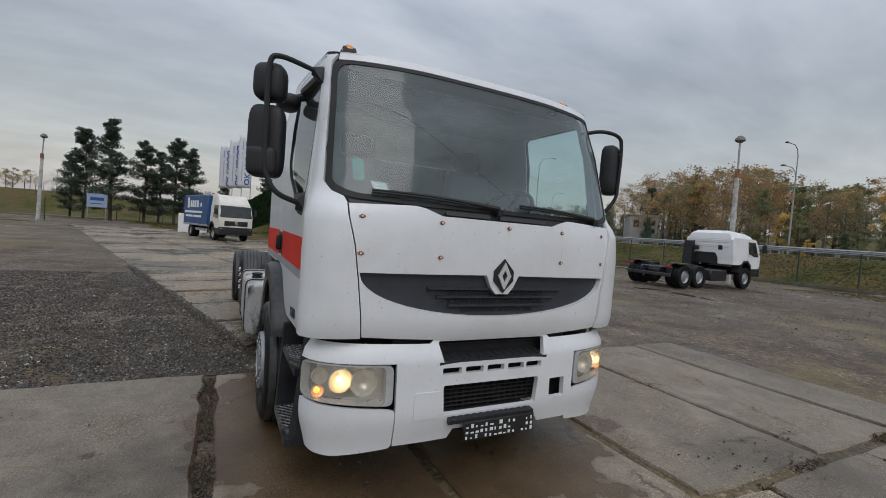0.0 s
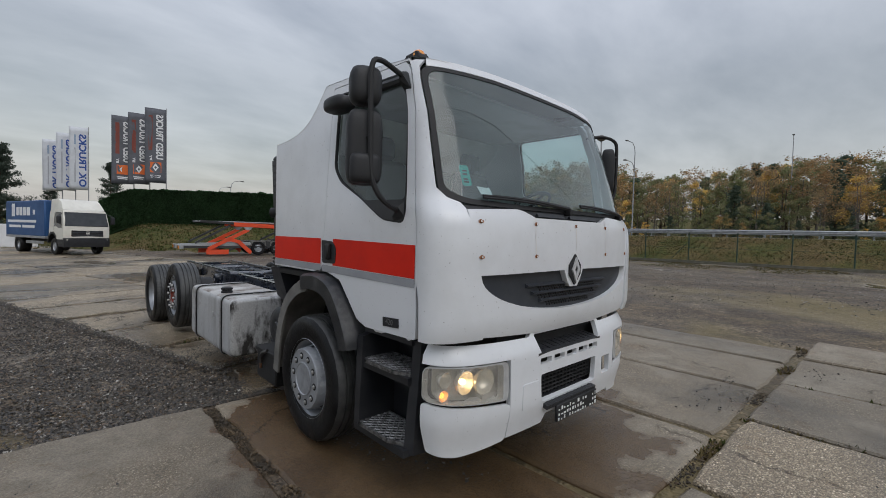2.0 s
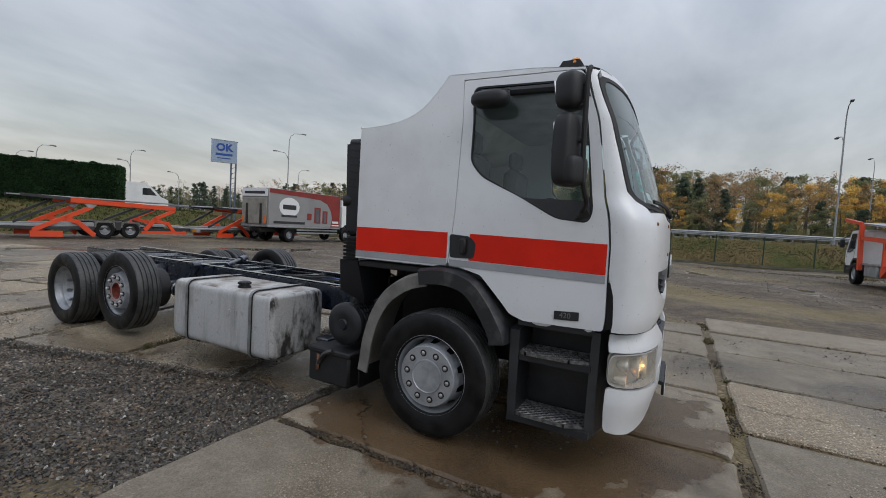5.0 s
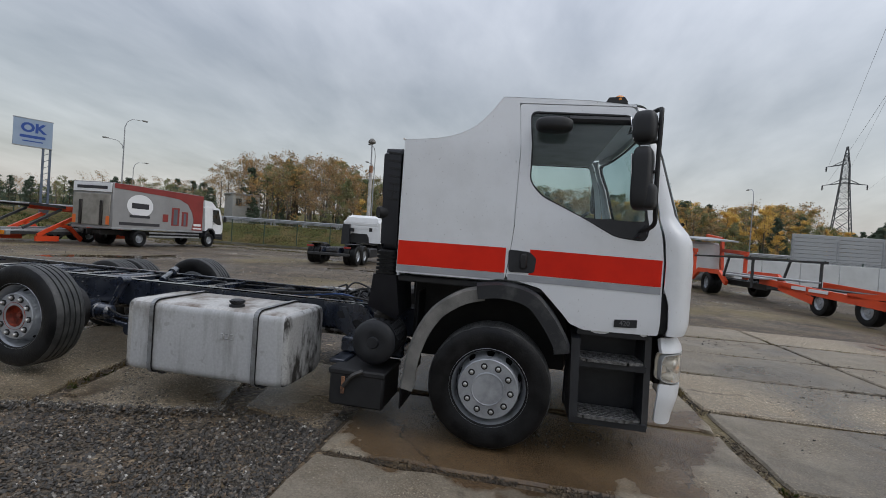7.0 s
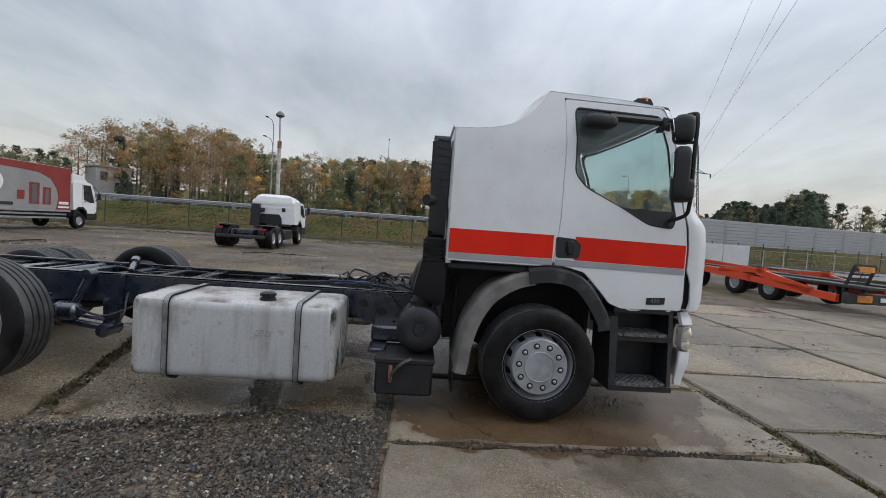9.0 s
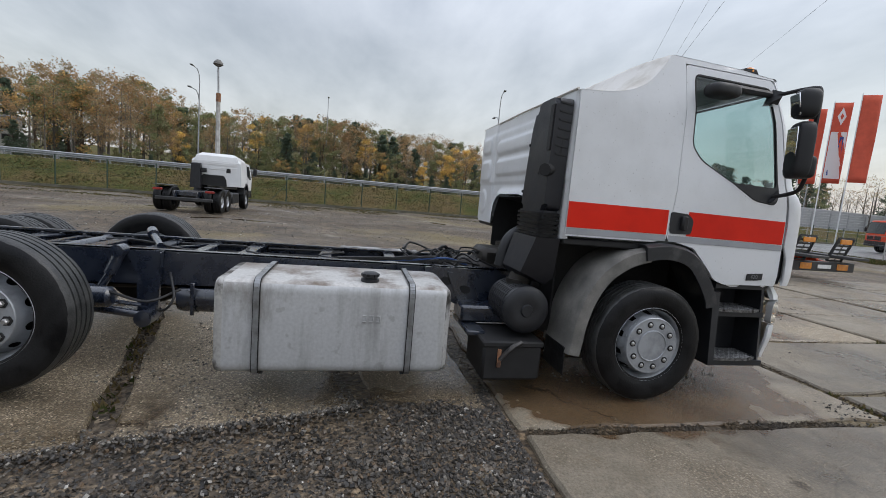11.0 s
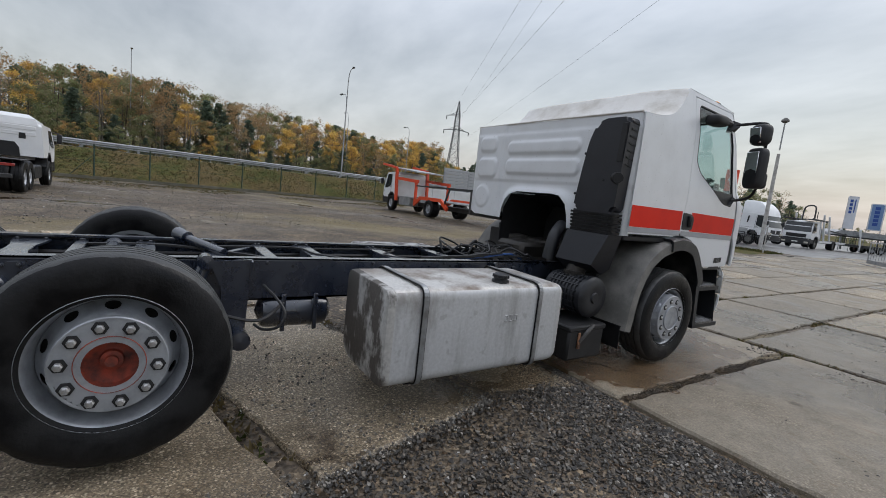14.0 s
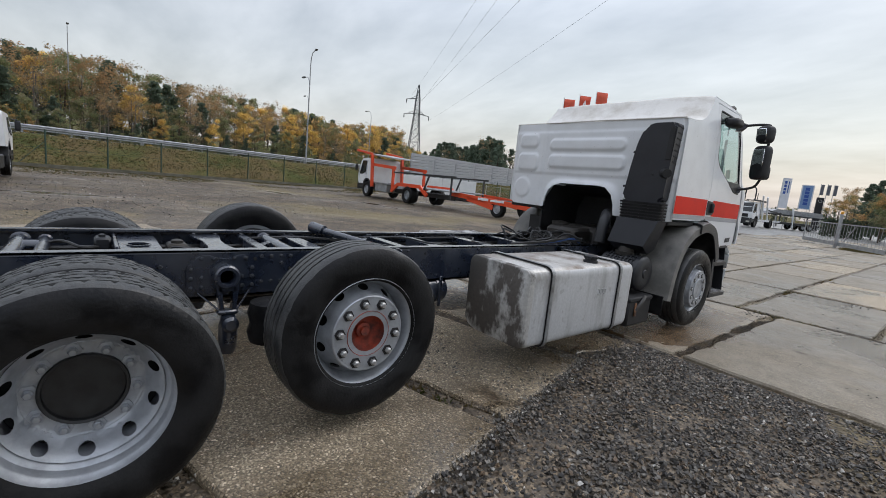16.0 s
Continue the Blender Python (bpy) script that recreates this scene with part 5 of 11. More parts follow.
for y in ys:
    zz = 2.605
    w, yc, yf, n = row(zz)
    if y < yc:
        xs, yy = corner(w, yc, yf, n, th)
        half = float(np.interp(-y, -yy, xs))
        ze = 2.60 + 0.022 * (y + 1.128) / 0.2
    else:
        half = abs(cab_point(cy_of(y, roof_z(y)), roof_z(y)).x) + 0.002
        ze = roof_z(y)
    crown = 0.05 * smooth(-1.2, -0.85, y) * (1 - 0.72 * smooth(-0.6, 0.0, y))
    r = []
    for v in np.sin(np.linspace(-math.pi / 2, math.pi / 2, 25)):
        wob = 0.005 * noise.noise((v * 4, y * 4, 1)) * smooth(-0.1, 0.1, y) * (1 - abs(v) ** 6)
        back = 0.05 * (1 - abs(v) ** 4) * smooth(-0.05, 0.06, y)
        zz = ze if y < 0.0 else roof_z(max(0.0, y - back))
        r.append(bm.verts.new((half * v, y, lifted(zz) + crown * (1 - abs(v) ** 7.0) * (1 - smooth(0.1, 0.5, y - back)) + wob)))
    rings.append(r)
for a, b in zip(rings, rings[1:]):
    for i in range(len(a) - 1):
        bm.faces.new((a[i], a[i + 1], b[i + 1], b[i]))
for f in bm.faces:
    f.material_index = 1 if f.calc_center_median().y > 0.02 else 0
part("roof", bm, [M["white"], M["white_dirty"]], truck, angle=60)
for x in (-0.90, 0.90):
    bm = B()
    lathe(bm, [(0.042, 0.0), (0.042, 0.012), (0.036, 0.03), (0.02, 0.042), (0.0, 0.045)], (x, -0.83, roof_z(-0.83) + 0.095), "z", 16)
    lamp = part("roof_marker", bm, M["amber"], truck, "small amber marker lamp")
    bm = B()
    hull(bm, [(x + a * 0.04, -0.80 + b, roof_z(-0.80) + 0.07 + c) for a in (-1, 1) for b, c in ((-0.09, -0.02), (-0.085, 0.012), (-0.06, 0.045), (0.05, 0.04), (0.09, -0.02))])
    part("lamp_base", bm, M["black"], lamp)

# rear wall with pressed ribs and the tunnel opening
def press(x, z, x0, x1, z0, z1, r=0.03):
    """1 inside a pressed pad with rounded corners, 0 outside it."""
    c = min(0.06, (x1 - x0) * 0.5, (z1 - z0) * 0.5)
    qx, qz = abs(x - (x0 + x1) / 2) - (x1 - x0) / 2 + c, abs(z - (z0 + z1) / 2) - (z1 - z0) / 2 + c
    d = c - math.hypot(max(qx, 0.0), max(qz, 0.0)) - min(max(qx, qz), 0.0)
    return smooth(-r * 0.5, r * 0.5, d)


def rear_point(x, z):
    dy = 0.020 * press(x, z, -0.53, 0.53, 1.985, 2.12) + 0.022 * press(x, z, -0.545, 0.53, 1.76, 1.92)
    dy += 0.020 * press(x, z, 0.70, 1.04, 1.71, 1.935) + 0.016 * press(x, z, 0.73, 1.04, 2.02, 2.19)
    # creases: a step beside the tall pads, a band under the top edge, two round pads low down
    dy += 0.012 * smooth(0.60, 0.63, x) - 0.010 * smooth(2.205, 2.225, z) + 0.010 * smooth(1.665, 1.685, z)
    dy += 0.012 * (1 - smooth(0.12, 0.15, math.hypot(x - 0.93, z - 1.47)))
    # the flared lip round the tunnel mouth
    d = (abs((x + 0.005) / 0.505) ** 5 + (max(0.0, z - 1.0) / 0.56) ** 5) ** 0.2
    dy += 0.035 * (1 - smooth(1.0, 1.15, d))
    rim_x = 0.04 * smooth(1.10, 1.16, abs(x))
    return Vector((x, RY + 0.012 + dy - rim_x, z + 0.004 * noise.noise((x * 2, z * 2, 0))))


wall2 = [(-1.155, 1.25), (-1.155, 2.325), (1.155, 2.325), (1.155, 1.30), (1.05, 1.24), (0.52, 1.235), (0.50, 1.36), (0.46, 1.46), (0.38, 1.53), (0.27, 1.56), (-0.25, 1.565), (-0.36, 1.55), (-0.45, 1.47), (-0.49, 1.36), (-0.51, 1.235), (-1.05, 1.235)]
bm = sheet(wall2, [], rear_point, 0.0, 0.017)
part("rear_wall", bm, M["white"], truck, angle=70)
bm = B()
tube(bm, [(-1.14, RY + 0.015, 2.328), (0, RY + 0.017, 2.334), (1.14, RY + 0.015, 2.328)], 0.009, 6)
part("rear_seam", bm, M["white_dirty"], truck)
# tunnel and underside
bm = B()
arch = [(0.53, 1.0), (0.51, 1.36), (0.40, 1.53), (-0.36, 1.54), (-0.47, 1.36), (-0.5, 1.0)]
lo_r = [bm.verts.new((x, RY + 0.01, z)) for x, z in arch]
hi_r = [bm.verts.new((x * 0.9, 0.1, z - 0.10)) for x, z in arch]
for i in range(len(arch) - 1):
    bm.faces.new((lo_r[i], lo_r[i + 1], hi_r[i + 1], hi_r[i]))
bm.faces.new(hi_r)
part("engine_tunnel", bm, M["black"], truck)
for x0, x1 in ((-1.13, -0.52), (0.58, 1.13)):
    bm = B()
    box(bm, (x0, -0.95, 1.2), (x1, RY - 0.01, 1.25), 0.01)
    part("cab_floor", bm, M["black"], truck)

# cab inside
for x0, x1 in ((-1.08, -0.56), (0.60, 1.08)):
    bm = B()
    box(bm, (x0, -1.15, 1.252), (x1, 0.7, 1.30), 0.01)
    part("floor_mat", bm, M["trim_in"], truck)
bm = B()
box(bm, (-0.56, -1.15, 1.56), (0.60, 0.64, 1.60), 0.01)
part("tunnel_cover", bm, M["trim_in"], truck)
bm = B()
hull(bm, [(x, y, z) for x in (-1.05, 1.05) for y, z in ((-1.2, 1.3), (-1.28, 1.72), (-1.12, 1.74), (-0.85, 1.69), (-0.78, 1.5), (-0.85, 1.3))])
part("dashboard", bm, M["trim_in"], truck)
bm = B()
box(bm, (-1.09, 0.66, 1.6), (1.09, 0.70, 2.3), 0.01)
box(bm, (-1.0, -0.9, 2.56), (1.0, 0.1, 2.59), 0.01)
part("cab_lining", bm, M["trim_in"], truck)
for x in (-0.55, 0.55):
    bm = B()
    box(bm, (x - 0.25, -0.42, 1.55), (x + 0.25, 0.1, 1.72), 0.05)
    box(bm, (x - 0.2, -0.35, 1.3), (x + 0.2, 0.05, 1.56), 0.02)
    seat = part("seat", bm, M["seat"], truck)
    bm = B()
    box(bm, (x - 0.25, -0.02, 1.68), (x + 0.25, 0.12, 2.2), 0.05)
    part("backrest", bm, M["seat"], seat)
    bm = B()
    box(bm, (x - 0.14, 0.02, 2.2), (x + 0.14, 0.11, 2.4), 0.04)
    part("headrest", bm, M["seat"], seat)
bm = B()
wc, tilt = Vector((0.55, -0.68, 1.83)), Matrix.Rotation(radians(-38), 3, "X")
circle = [wc + tilt @ Vector((0.22 * math.cos(a), 0.22 * math.sin(a), 0)) for a in np.linspace(0, 2 * math.pi, 25)]
tube(bm, circle, 0.016, 8, caps=False)
for a in (0.5, 2.64, 4.71):
    tube(bm, [wc, wc + tilt @ Vector((0.21 * math.cos(a), 0.21 * math.sin(a), 0))], 0.014, 6)
tube(bm, [wc, wc + tilt @ Vector((0, 0, -0.3))], 0.035, 8)
part("steering_wheel", bm, M["black"], truck)

# ---- bumper ----
BN, BW, BC, BF = 3.4, 1.145, -1.07, -1.485


def bump_y(x):
    return BC + (BF - BC) * (max(0.0, 1 - (abs(x) / BW) ** BN)) ** (1 / BN)


# the bumper's line in plan, by the way along it; up to 0.95 the way is plain x
_bx = np.concatenate([np.linspace(0.95, 1.10, 40), 1.145 - 0.045 * (1 - np.linspace(0, 1, 80)) ** 2.5])
BXS, BYS = list(_bx), [bump_y(x) for x in _bx]
BXS, BYS = BXS + [BXS[-1]], BYS + [BYS[-1] + 0.3]
BWAY = 0.95 + np.concatenate([[0], np.cumsum(np.hypot(np.diff(BXS), np.diff(BYS)))])


def bump_plan(a):
    if a <= 0.95:
        return a, bump_y(a)
    return float(np.interp(a, BWAY, BXS)), float(np.interp(a, BWAY, BYS))


def bumper_point(x, z, off=0.0):
    """The bumper's skin: x is the way round from the middle."""
    tuck = 0.045 * (1 - smooth(0.30, 0.56, z))
    roll_in = 0.05 * smooth(0.86, 0.97, z)
    a = abs(x)
    px, py = bump_plan(a)
    qx, qy = bump_plan(a + 0.01)
    d = math.hypot(qx - px, qy - py)
    nx, ny = (qy - py) / d, -(qx - px) / d
    k = off - tuck - roll_in
    px, py = px + nx * k, py + ny * k
    return Vector((math.copysign(px, x), py, z))


def bskin(name, outline, holes, mat, parent, thick=0.02, step=0.06, off=0.0, label=""):
    bm = sheet(outline, holes, lambda x, z: bumper_point(x, z, off), thick, step)
    return part(name, bm, mat, parent, label, 50)


BUMP = [(-1.235, 0.90), (-1.23, 0.852), (-0.66, 0.845), (-0.652, 0.57), (-0.648, 0.355), (-0.30, 0.36), (-0.27, 0.42), (0.36, 0.42), (0.39, 0.38), (0.655, 0.375), (0.66, 0.58), (0.66, 0.845), (1.23, 0.852), (1.235, 0.90), (1.215, 0.955), (0.45, 0.945), (0.42, 0.975), (-0.42, 0.975), (-0.45, 0.945), (-1.225, 0.955)]
vent_top = rounded([(-0.40, 0.955), (-0.37, 0.835), (0.37, 0.835), (0.40, 0.955)], 0.02)
slots = [rounded([(x0, 0.805), (x0, 0.765), (x0 + 0.125, 0.765), (x0 + 0.125, 0.805)], 0.01) for x0 in (-0.375, -0.220, -0.065, 0.09, 0.235)]
vent_low = rounded([(-0.365, 0.70), (-0.35, 0.52), (0.33, 0.52), (0.345, 0.70)], 0.02)
tow = rounded([(0.445, 0.675), (0.45, 0.54), (0.585, 0.54), (0.58, 0.675)], 0.01)
bumper = bskin("bumper", BUMP, [vent_top, *slots, vent_low, tow], M["white"], truck, 0.035, 0.05)
bm = B()
box(bm, (-0.66, -1.36, 0.50), (0.66, -1.30, 0.98), 0.01)
part("bumper_back", bm, M["black"], bumper)
bm = B()
for z in np.arange(0.545, 0.70, 0.026):
    box(bm, (-0.35, -1.43, z), (0.34, -1.40, z + 0.008), 0.002)
for x in np.arange(-0.33, 0.34, 0.045):
    box(bm, (x, -1.425, 0.53), (x + 0.008, -1.405, 0.70), 0.002)
part("vent_mesh", bm, M["black"], bumper)
bm = B()
for z in (0.925, 0.945, 0.965):
    box(bm, (-0.40, -1.40, z), (0.40, -1.37, z + 0.008), 0.002)
part("vent_bar", bm, M["black"], bumper)
# two dark foot treads
for z, x0, x1, y0, y1 in ((0.87, -0.40, 0.40, -1.485, -1.33), (0.525, -0.33, 0.30, -1.515, -1.40)):
    bm = B()
    hull(bm, [(x0 + 0.03, y1, z), (x1 - 0.03, y1, z), (x0, y0, z - 0.03), (x1, y0, z - 0.03), (x0 + 0.03, y1, z - 0.05), (x1 - 0.03, y1, z - 0.05), (x0, y0 + 0.005, z - 0.055), (x1, y0 + 0.005, z - 0.055)])
    for i in range(12):
        xx = x0 + 0.05 + i * (x1 - x0 - 0.1) / 11
        hull(bm, [(xx + a, y, z - 0.03 * (y1 - y) / (y1 - y0) + 0.004 * k) for a in (-0.012, 0.012) for y in (y0 + 0.03, y1 - 0.03) for k in (0, 1)])
    part("foot_tread", bm, M["tread_plastic"], bumper)
# carrier for the plate: a frame of black and white cells, no number
bm = B()
box(bm, (-0.225, -1.522, 0.362), (0.305, -1.502, 0.475), 0.006)
holder = part("plate_holder", bm, M["black"], bumper, "black plate holder with white backing cells and no plate")
rp = random.Random(7)
for i in range(15):
    for j in range(3):
        if rp.random() < 0.72:
            x0, z0 = -0.212 + i * 0.0345, 0.370 + j * 0.034
            bm = B()
            box(bm, (x0, -1.526, z0), (x0 + rp.uniform(0.010, 0.026), -1.523, z0 + rp.uniform(0.008, 0.026)), 0.002)
            part("backing_cell", bm, M["paper"], holder)
bskin("tow_cover", rounded([(-0.545, 0.67), (-0.545, 0.505), (-0.375, 0.505), (-0.375, 0.67)], 0.02), [], M["white"], bumper, 0.006, 0.06, 0.004)
bm = B()
tube(bm, [(0.515, -1.36, 0.61), (0.515, -1.30, 0.61)], 0.03, 10)
part("tow_eye", bm, M["rust"], bumper)
for side in (-1, 1):
    low = [(0.655, 0.575), (0.70, 0.585), (1.09, 0.615), (1.235, 0.632), (1.24, 0.47), (1.23, 0.335), (1.12, 0.318), (1.0, 0.312), (0.655, 0.345)]
    bskin("bumper_corner", rounded([(side * x, z) for x, z in low], 0.03), [], M["white"], truck, 0.02, 0.03)
    # side of the bumper above the lamp
    # headlamp: bowl, reflectors, lit bulbs, lens
    hl = rounded([(0.672, 0.606), (0.677, 0.838), (1.10, 0.844), (1.205, 0.838), (1.228, 0.80), (1.228, 0.66), (1.19, 0.640), (1.08, 0.630)], 0.04)
    hl = [(side * x, z) for x, z in hl]
    lamp = bskin("headlight", hl, [], M["reflector"], truck, 0.01, 0.05, -0.09, "clear headlight with lit warm bulbs")
    hl_in = [(side * (0.715 + (abs(x) - 0.672) * 0.915), (z - 0.73) * 0.94 + 0.73) for x, z in hl]
    bskin("bezel", hl, [hl_in], M["bezel_pale"], lamp, 0.05, 0.05, 0.001)
    lens = bskin("lens", hl_in, [], M["lens_thin"], lamp, 0.0, 0.05, 0.003)
    lens.visible_shadow = False
    for x, z, r, lit in ((0.83, 0.735, 0.075, 0), (0.955, 0.745, 0.066, 1), (1.075, 0.765, 0.045, 0), (1.085, 0.675, 0.034, 2)):
        x, y = bumper_point(x, z, -0.01).xy
        bm = B()
        lathe(bm, [(r, y + 0.02), (r * 0.95, y + 0.045), (r * 0.6, y + 0.07), (0.015, y + 0.085)], (side * x, 0, z), "y", 20, ends=(False, True))
        lathe(bm, [(r * 1.05, y + 0.015), (r * 1.05, y + 0.03), (r, y + 0.03), (r, y + 0.015)], (side * x, 0, z), "y", 20, closed=True)
        cup = part("reflector", bm, M["reflector"], lamp)
        if lit:
            bm = B()
            lathe(bm, [(0.0, y + 0.018), (0.013, y + 0.024), (0.018, y + 0.04), (0.013, y + 0.06), (0.0, y + 0.065)], (side * x, 0, z), "y", 14)
            part("bulb", bm, M["bulb"] if lit == 1 else M["amber_lit"], lamp)

# ---- arch, steps, guards ----
ARCH = [(0.14, 1.245), (0.0, 1.265), (-0.12, 1.262), (-0.24, 1.235), (-0.34, 1.18), (-0.43, 1.08), (-0.50, 0.98), (-0.56, 0.87), (-0.575, 0.80)]
REAR = [(0.10, 1.225), (0.24, 1.185), (0.36, 1.12), (0.47, 1.03), (0.56, 0.90), (0.62, 0.76), (0.66, 0.60), (0.675, 0.47), (0.69, 0.38)]


def guard(line, x0, x1, lip, thick=0.02):
    """A bent strip over a wheel, with a turned-down outer lip."""
    bm = B()
    line = [Vector((0, y, z)) for y, z in line]
    rows = []
    for i, p in enumerate(line):
        d = (line[min(i + 1, len(line) - 1)] - line[max(0, i - 1)]).normalized()
        n = Vector((0, -d.z, d.y))
        if n.dot(p - Vector((0, 0, 0.45))) < 0:
            n = -n
        sec = [(x0, -lip), (x0, -0.02), (x0 + math.copysign(0.03, x1 - x0), 0.0), (x1, 0.0), (x1, -thick), (x0 + math.copysign(0.035, x1 - x0), -thick), (x0 + math.copysign(0.018, x1 - x0), -lip)]
        rows.append([bm.verts.new(Vector((a, 0, 0)) + p + n * b) for a, b in sec])
    for a, b in zip(rows, rows[1:]):
        for k in range(len(a)):
            m = (k + 1) % len(a)
            bm.faces.new((a[k], a[m], b[m], b[k]))
    bm.faces.new(rows[0])
    bm.faces.new(rows[-1][::-1])
    return bm


for side in (-1, 1):
    fine_arch = [(p.y, p.z) for p in bend([(0, y, z) for y, z in ARCH], 8)]
    fine_rear = [(p.y, p.z) for p in bend([(0, y, z) for y, z in REAR], 8)]
    part("wheel_arch", guard(fine_arch, side * 1.235, side * 0.82, 0.12), M["plastic_worn"], truck, "black wheel arch, scuffed grey")
    part("mudguard", guard(fine_rear, side * 1.215, side * 0.80, 0.11), M["plastic_faded"], truck, "faded grey mudguard")
    bm = B()
    box(bm, (side * 1.18, 0.675, 0.20), (side * 0.84, 0.69, 0.42), 0.006)
    part("mud_flap", bm, M["rubber"], truck)
    # black panels added to shut out the lit ground and keep the well dark
    bm = B()
    box(bm, (side * 0.60, -0.60, 0.50), (side * 0.57, 0.76, 1.18), 0.01)
    box(bm, (side * 0.60, 0.66, 0.40), (side * 0.84, 0.68, 1.10), 0.008)
    part("wheel_well", bm, M["black"], truck, "black panel added inside the wheel well to keep it dark")
    # the step box: walls and shelves round two recessed treads
    X0, X1 = side * 1.19, side * 0.82
    bm = B()
    box(bm, (side * 0.86, -1.13, 0.30), (side * 0.82, -0.58, 0.97), 0.01)
    steps = part("step_box", bm, M["plastic"], truck, "dark plastic entry step box")
    for nm, pts in (("side_wall", [(X0, -0.60, 0.30), (X0, -0.655, 0.30), (X1, -0.60, 0.30), (X1, -0.655, 0.30), (X0 - side * 0.03, -0.58, 0.90), (X0 - side * 0.03, -0.645, 0.90), (X1, -0.58, 0.97), (X1, -0.645, 0.97)]),
                    ("side_wall", [(X0 - side * 0.02, -1.10, 0.30), (X0 - side * 0.05, -1.15, 0.30), (X1, -1.10, 0.30), (X1, -1.2, 0.30), (X0 - side * 0.08, -1.10, 0.95), (X0 - side * 0.10, -1.15, 0.95), (X1, -1.10, 0.97), (X1, -1.2, 0.97)]),
                    ("shelf", [(X0, y, z) for y in (-1.13, -0.60) for z in (0.292, 0.335)] + [(X1, y, z) for y in (-1.13, -0.60) for z in (0.292, 0.325)]),
                    ("shelf", [(X0 - side * 0.035, y, z) for y in (-1.11, -0.62) for z in (0.70, 0.742)] + [(X1, y, z) for y in (-1.11, -0.62) for z in (0.66, 0.735)]),
                    ("top_rail", [(X0 - side * 0.06, y, z) for y in (-1.11, -0.62) for z in (0.93, 0.97)] + [(X1, y, z) for y in (-1.11, -0.62) for z in (0.93, 0.97)]),
                    ("riser", [(x, y, z) for x in (side * 0.905, side * 0.87) for y in (-1.11, -0.62) for z in (0.33, 0.70)])):
        part(nm, hull(B(), pts), M["plastic"], steps)
    for z, xo in ((0.343, 1.195), (0.748, 1.165)):
        # a worn diamond grating in a frame that narrows towards the front
        bm = B()
        y0, y1, xi = -1.09, -0.645, xo - 0.25
        rim = [(xi, y0), (xo - 0.05, y0), (xo, y0 + 0.11), (xo, y1 - 0.05), (xo - 0.035, y1), (xi, y1)]
        for p, q in zip(rim, rim[1:] + rim[:1]):
            hull(bm, [(side * c[0] + dx, c[1] + dy, zz) for c in (p, q) for dx in (-0.007, 0.007) for dy in (-0.007, 0.007) for zz in (z - 0.006, z + 0.014)])
        w, L = xo - xi, y1 - y0
        for k in range(-6, 10):
            for sgn in (1, -1):
                p, q = Vector((xi, y0 + (k + (0 if sgn > 0 else 5)) * L / 9)), Vector((xo, y0 + (k + (5 if sgn > 0 else 0)) * L / 9))
                inner_ts = [t for t in np.linspace(0, 1, 41) if inside(rim, [tuple(p.lerp(q, t))])[0]]
                if len(inner_ts) < 3:
                    continue
                e0, e1 = p.lerp(q, inner_ts[0]), p.lerp(q, inner_ts[-1])
                tube(bm, [(side * e0.x, e0.y, z + 0.006), (side * e1.x, e1.y, z + 0.006)], 0.005, 4)
        part("tread_grating", bm, M["tread_steel"], steps, "worn steel grating")

# ---- mirrors ----
def blob(bm, c, h, r, turn=0.0, power=5.0):
    """A softly rounded housing; turn swings it about its upright axis."""
    m = Matrix.Translation(c) @ Matrix.Rotation(radians(turn), 4, "Z")
    rows, cols = 11, 20
    grid = []
    for i in range(1, rows):
        a = -math.pi / 2 + math.pi * i / rows
        ca, sa = math.cos(a), math.sin(a)
        ring = []
        for j in range(cols):
            b = 2 * math.pi * j / cols
            p = [math.copysign(abs(q) ** (2 / power), q) for q in (math.cos(b), math.sin(b), sa)]
            k = abs(ca) ** (2 / power)
            ring.append(bm.verts.new(m @ Vector((h[0] * p[0] * k, h[1] * p[1] * k, h[2] * p[2]))))
        grid.append(ring)
    for a, b in zip(grid, grid[1:]):
        for j in range(cols):
            bm.faces.new((a[j], a[(j + 1) % cols], b[(j + 1) % cols], b[j]))
    bm.faces.new(grid[0][::-1])
    bm.faces.new(grid[-1])
    return bm


TURN_IN = -24.0
bm = B()
blob(bm, (-1.365, -0.930, 2.050), (0.10, 0.06, 0.21), 0.045, TURN_IN)
blob(bm, (-1.375, -0.950, 1.930), (0.085, 0.075, 0.085), 0.045, TURN_IN)
mir = part("door_mirror", bm, M["mirror_black"], truck, "large dark grey mirror housing")
bm = B()
box(bm, (-0.072, 0.052, -0.168), (0.072, 0.060, 0.168), 0.003, Matrix.Translation((-1.365, -0.930, 2.050)) @ Matrix.Rotation(radians(TURN_IN), 4, "Z") @ Matrix.Rotation(radians(-3), 4, "X"))
part("mirror_glass", bm, M["mirror"], mir)
bm = B()
blob(bm, (-1.360, -0.925, 2.393), (0.09, 0.075, 0.108), 0.045, TURN_IN, 3.6)
mir2 = part("wide_mirror", bm, M["mirror_black"], truck, "small dark grey mirror housing")
bm = B()
box(bm, (-0.065, 0.065, -0.08), (0.065, 0.074, 0.08), 0.02, Matrix.Translation((-1.360, -0.925, 2.393)) @ Matrix.Rotation(radians(TURN_IN), 4, "Z") @ Matrix.Rotation(radians(-10), 4, "X"))
part("mirror_glass", bm, M["mirror"], mir2)
bm = B()
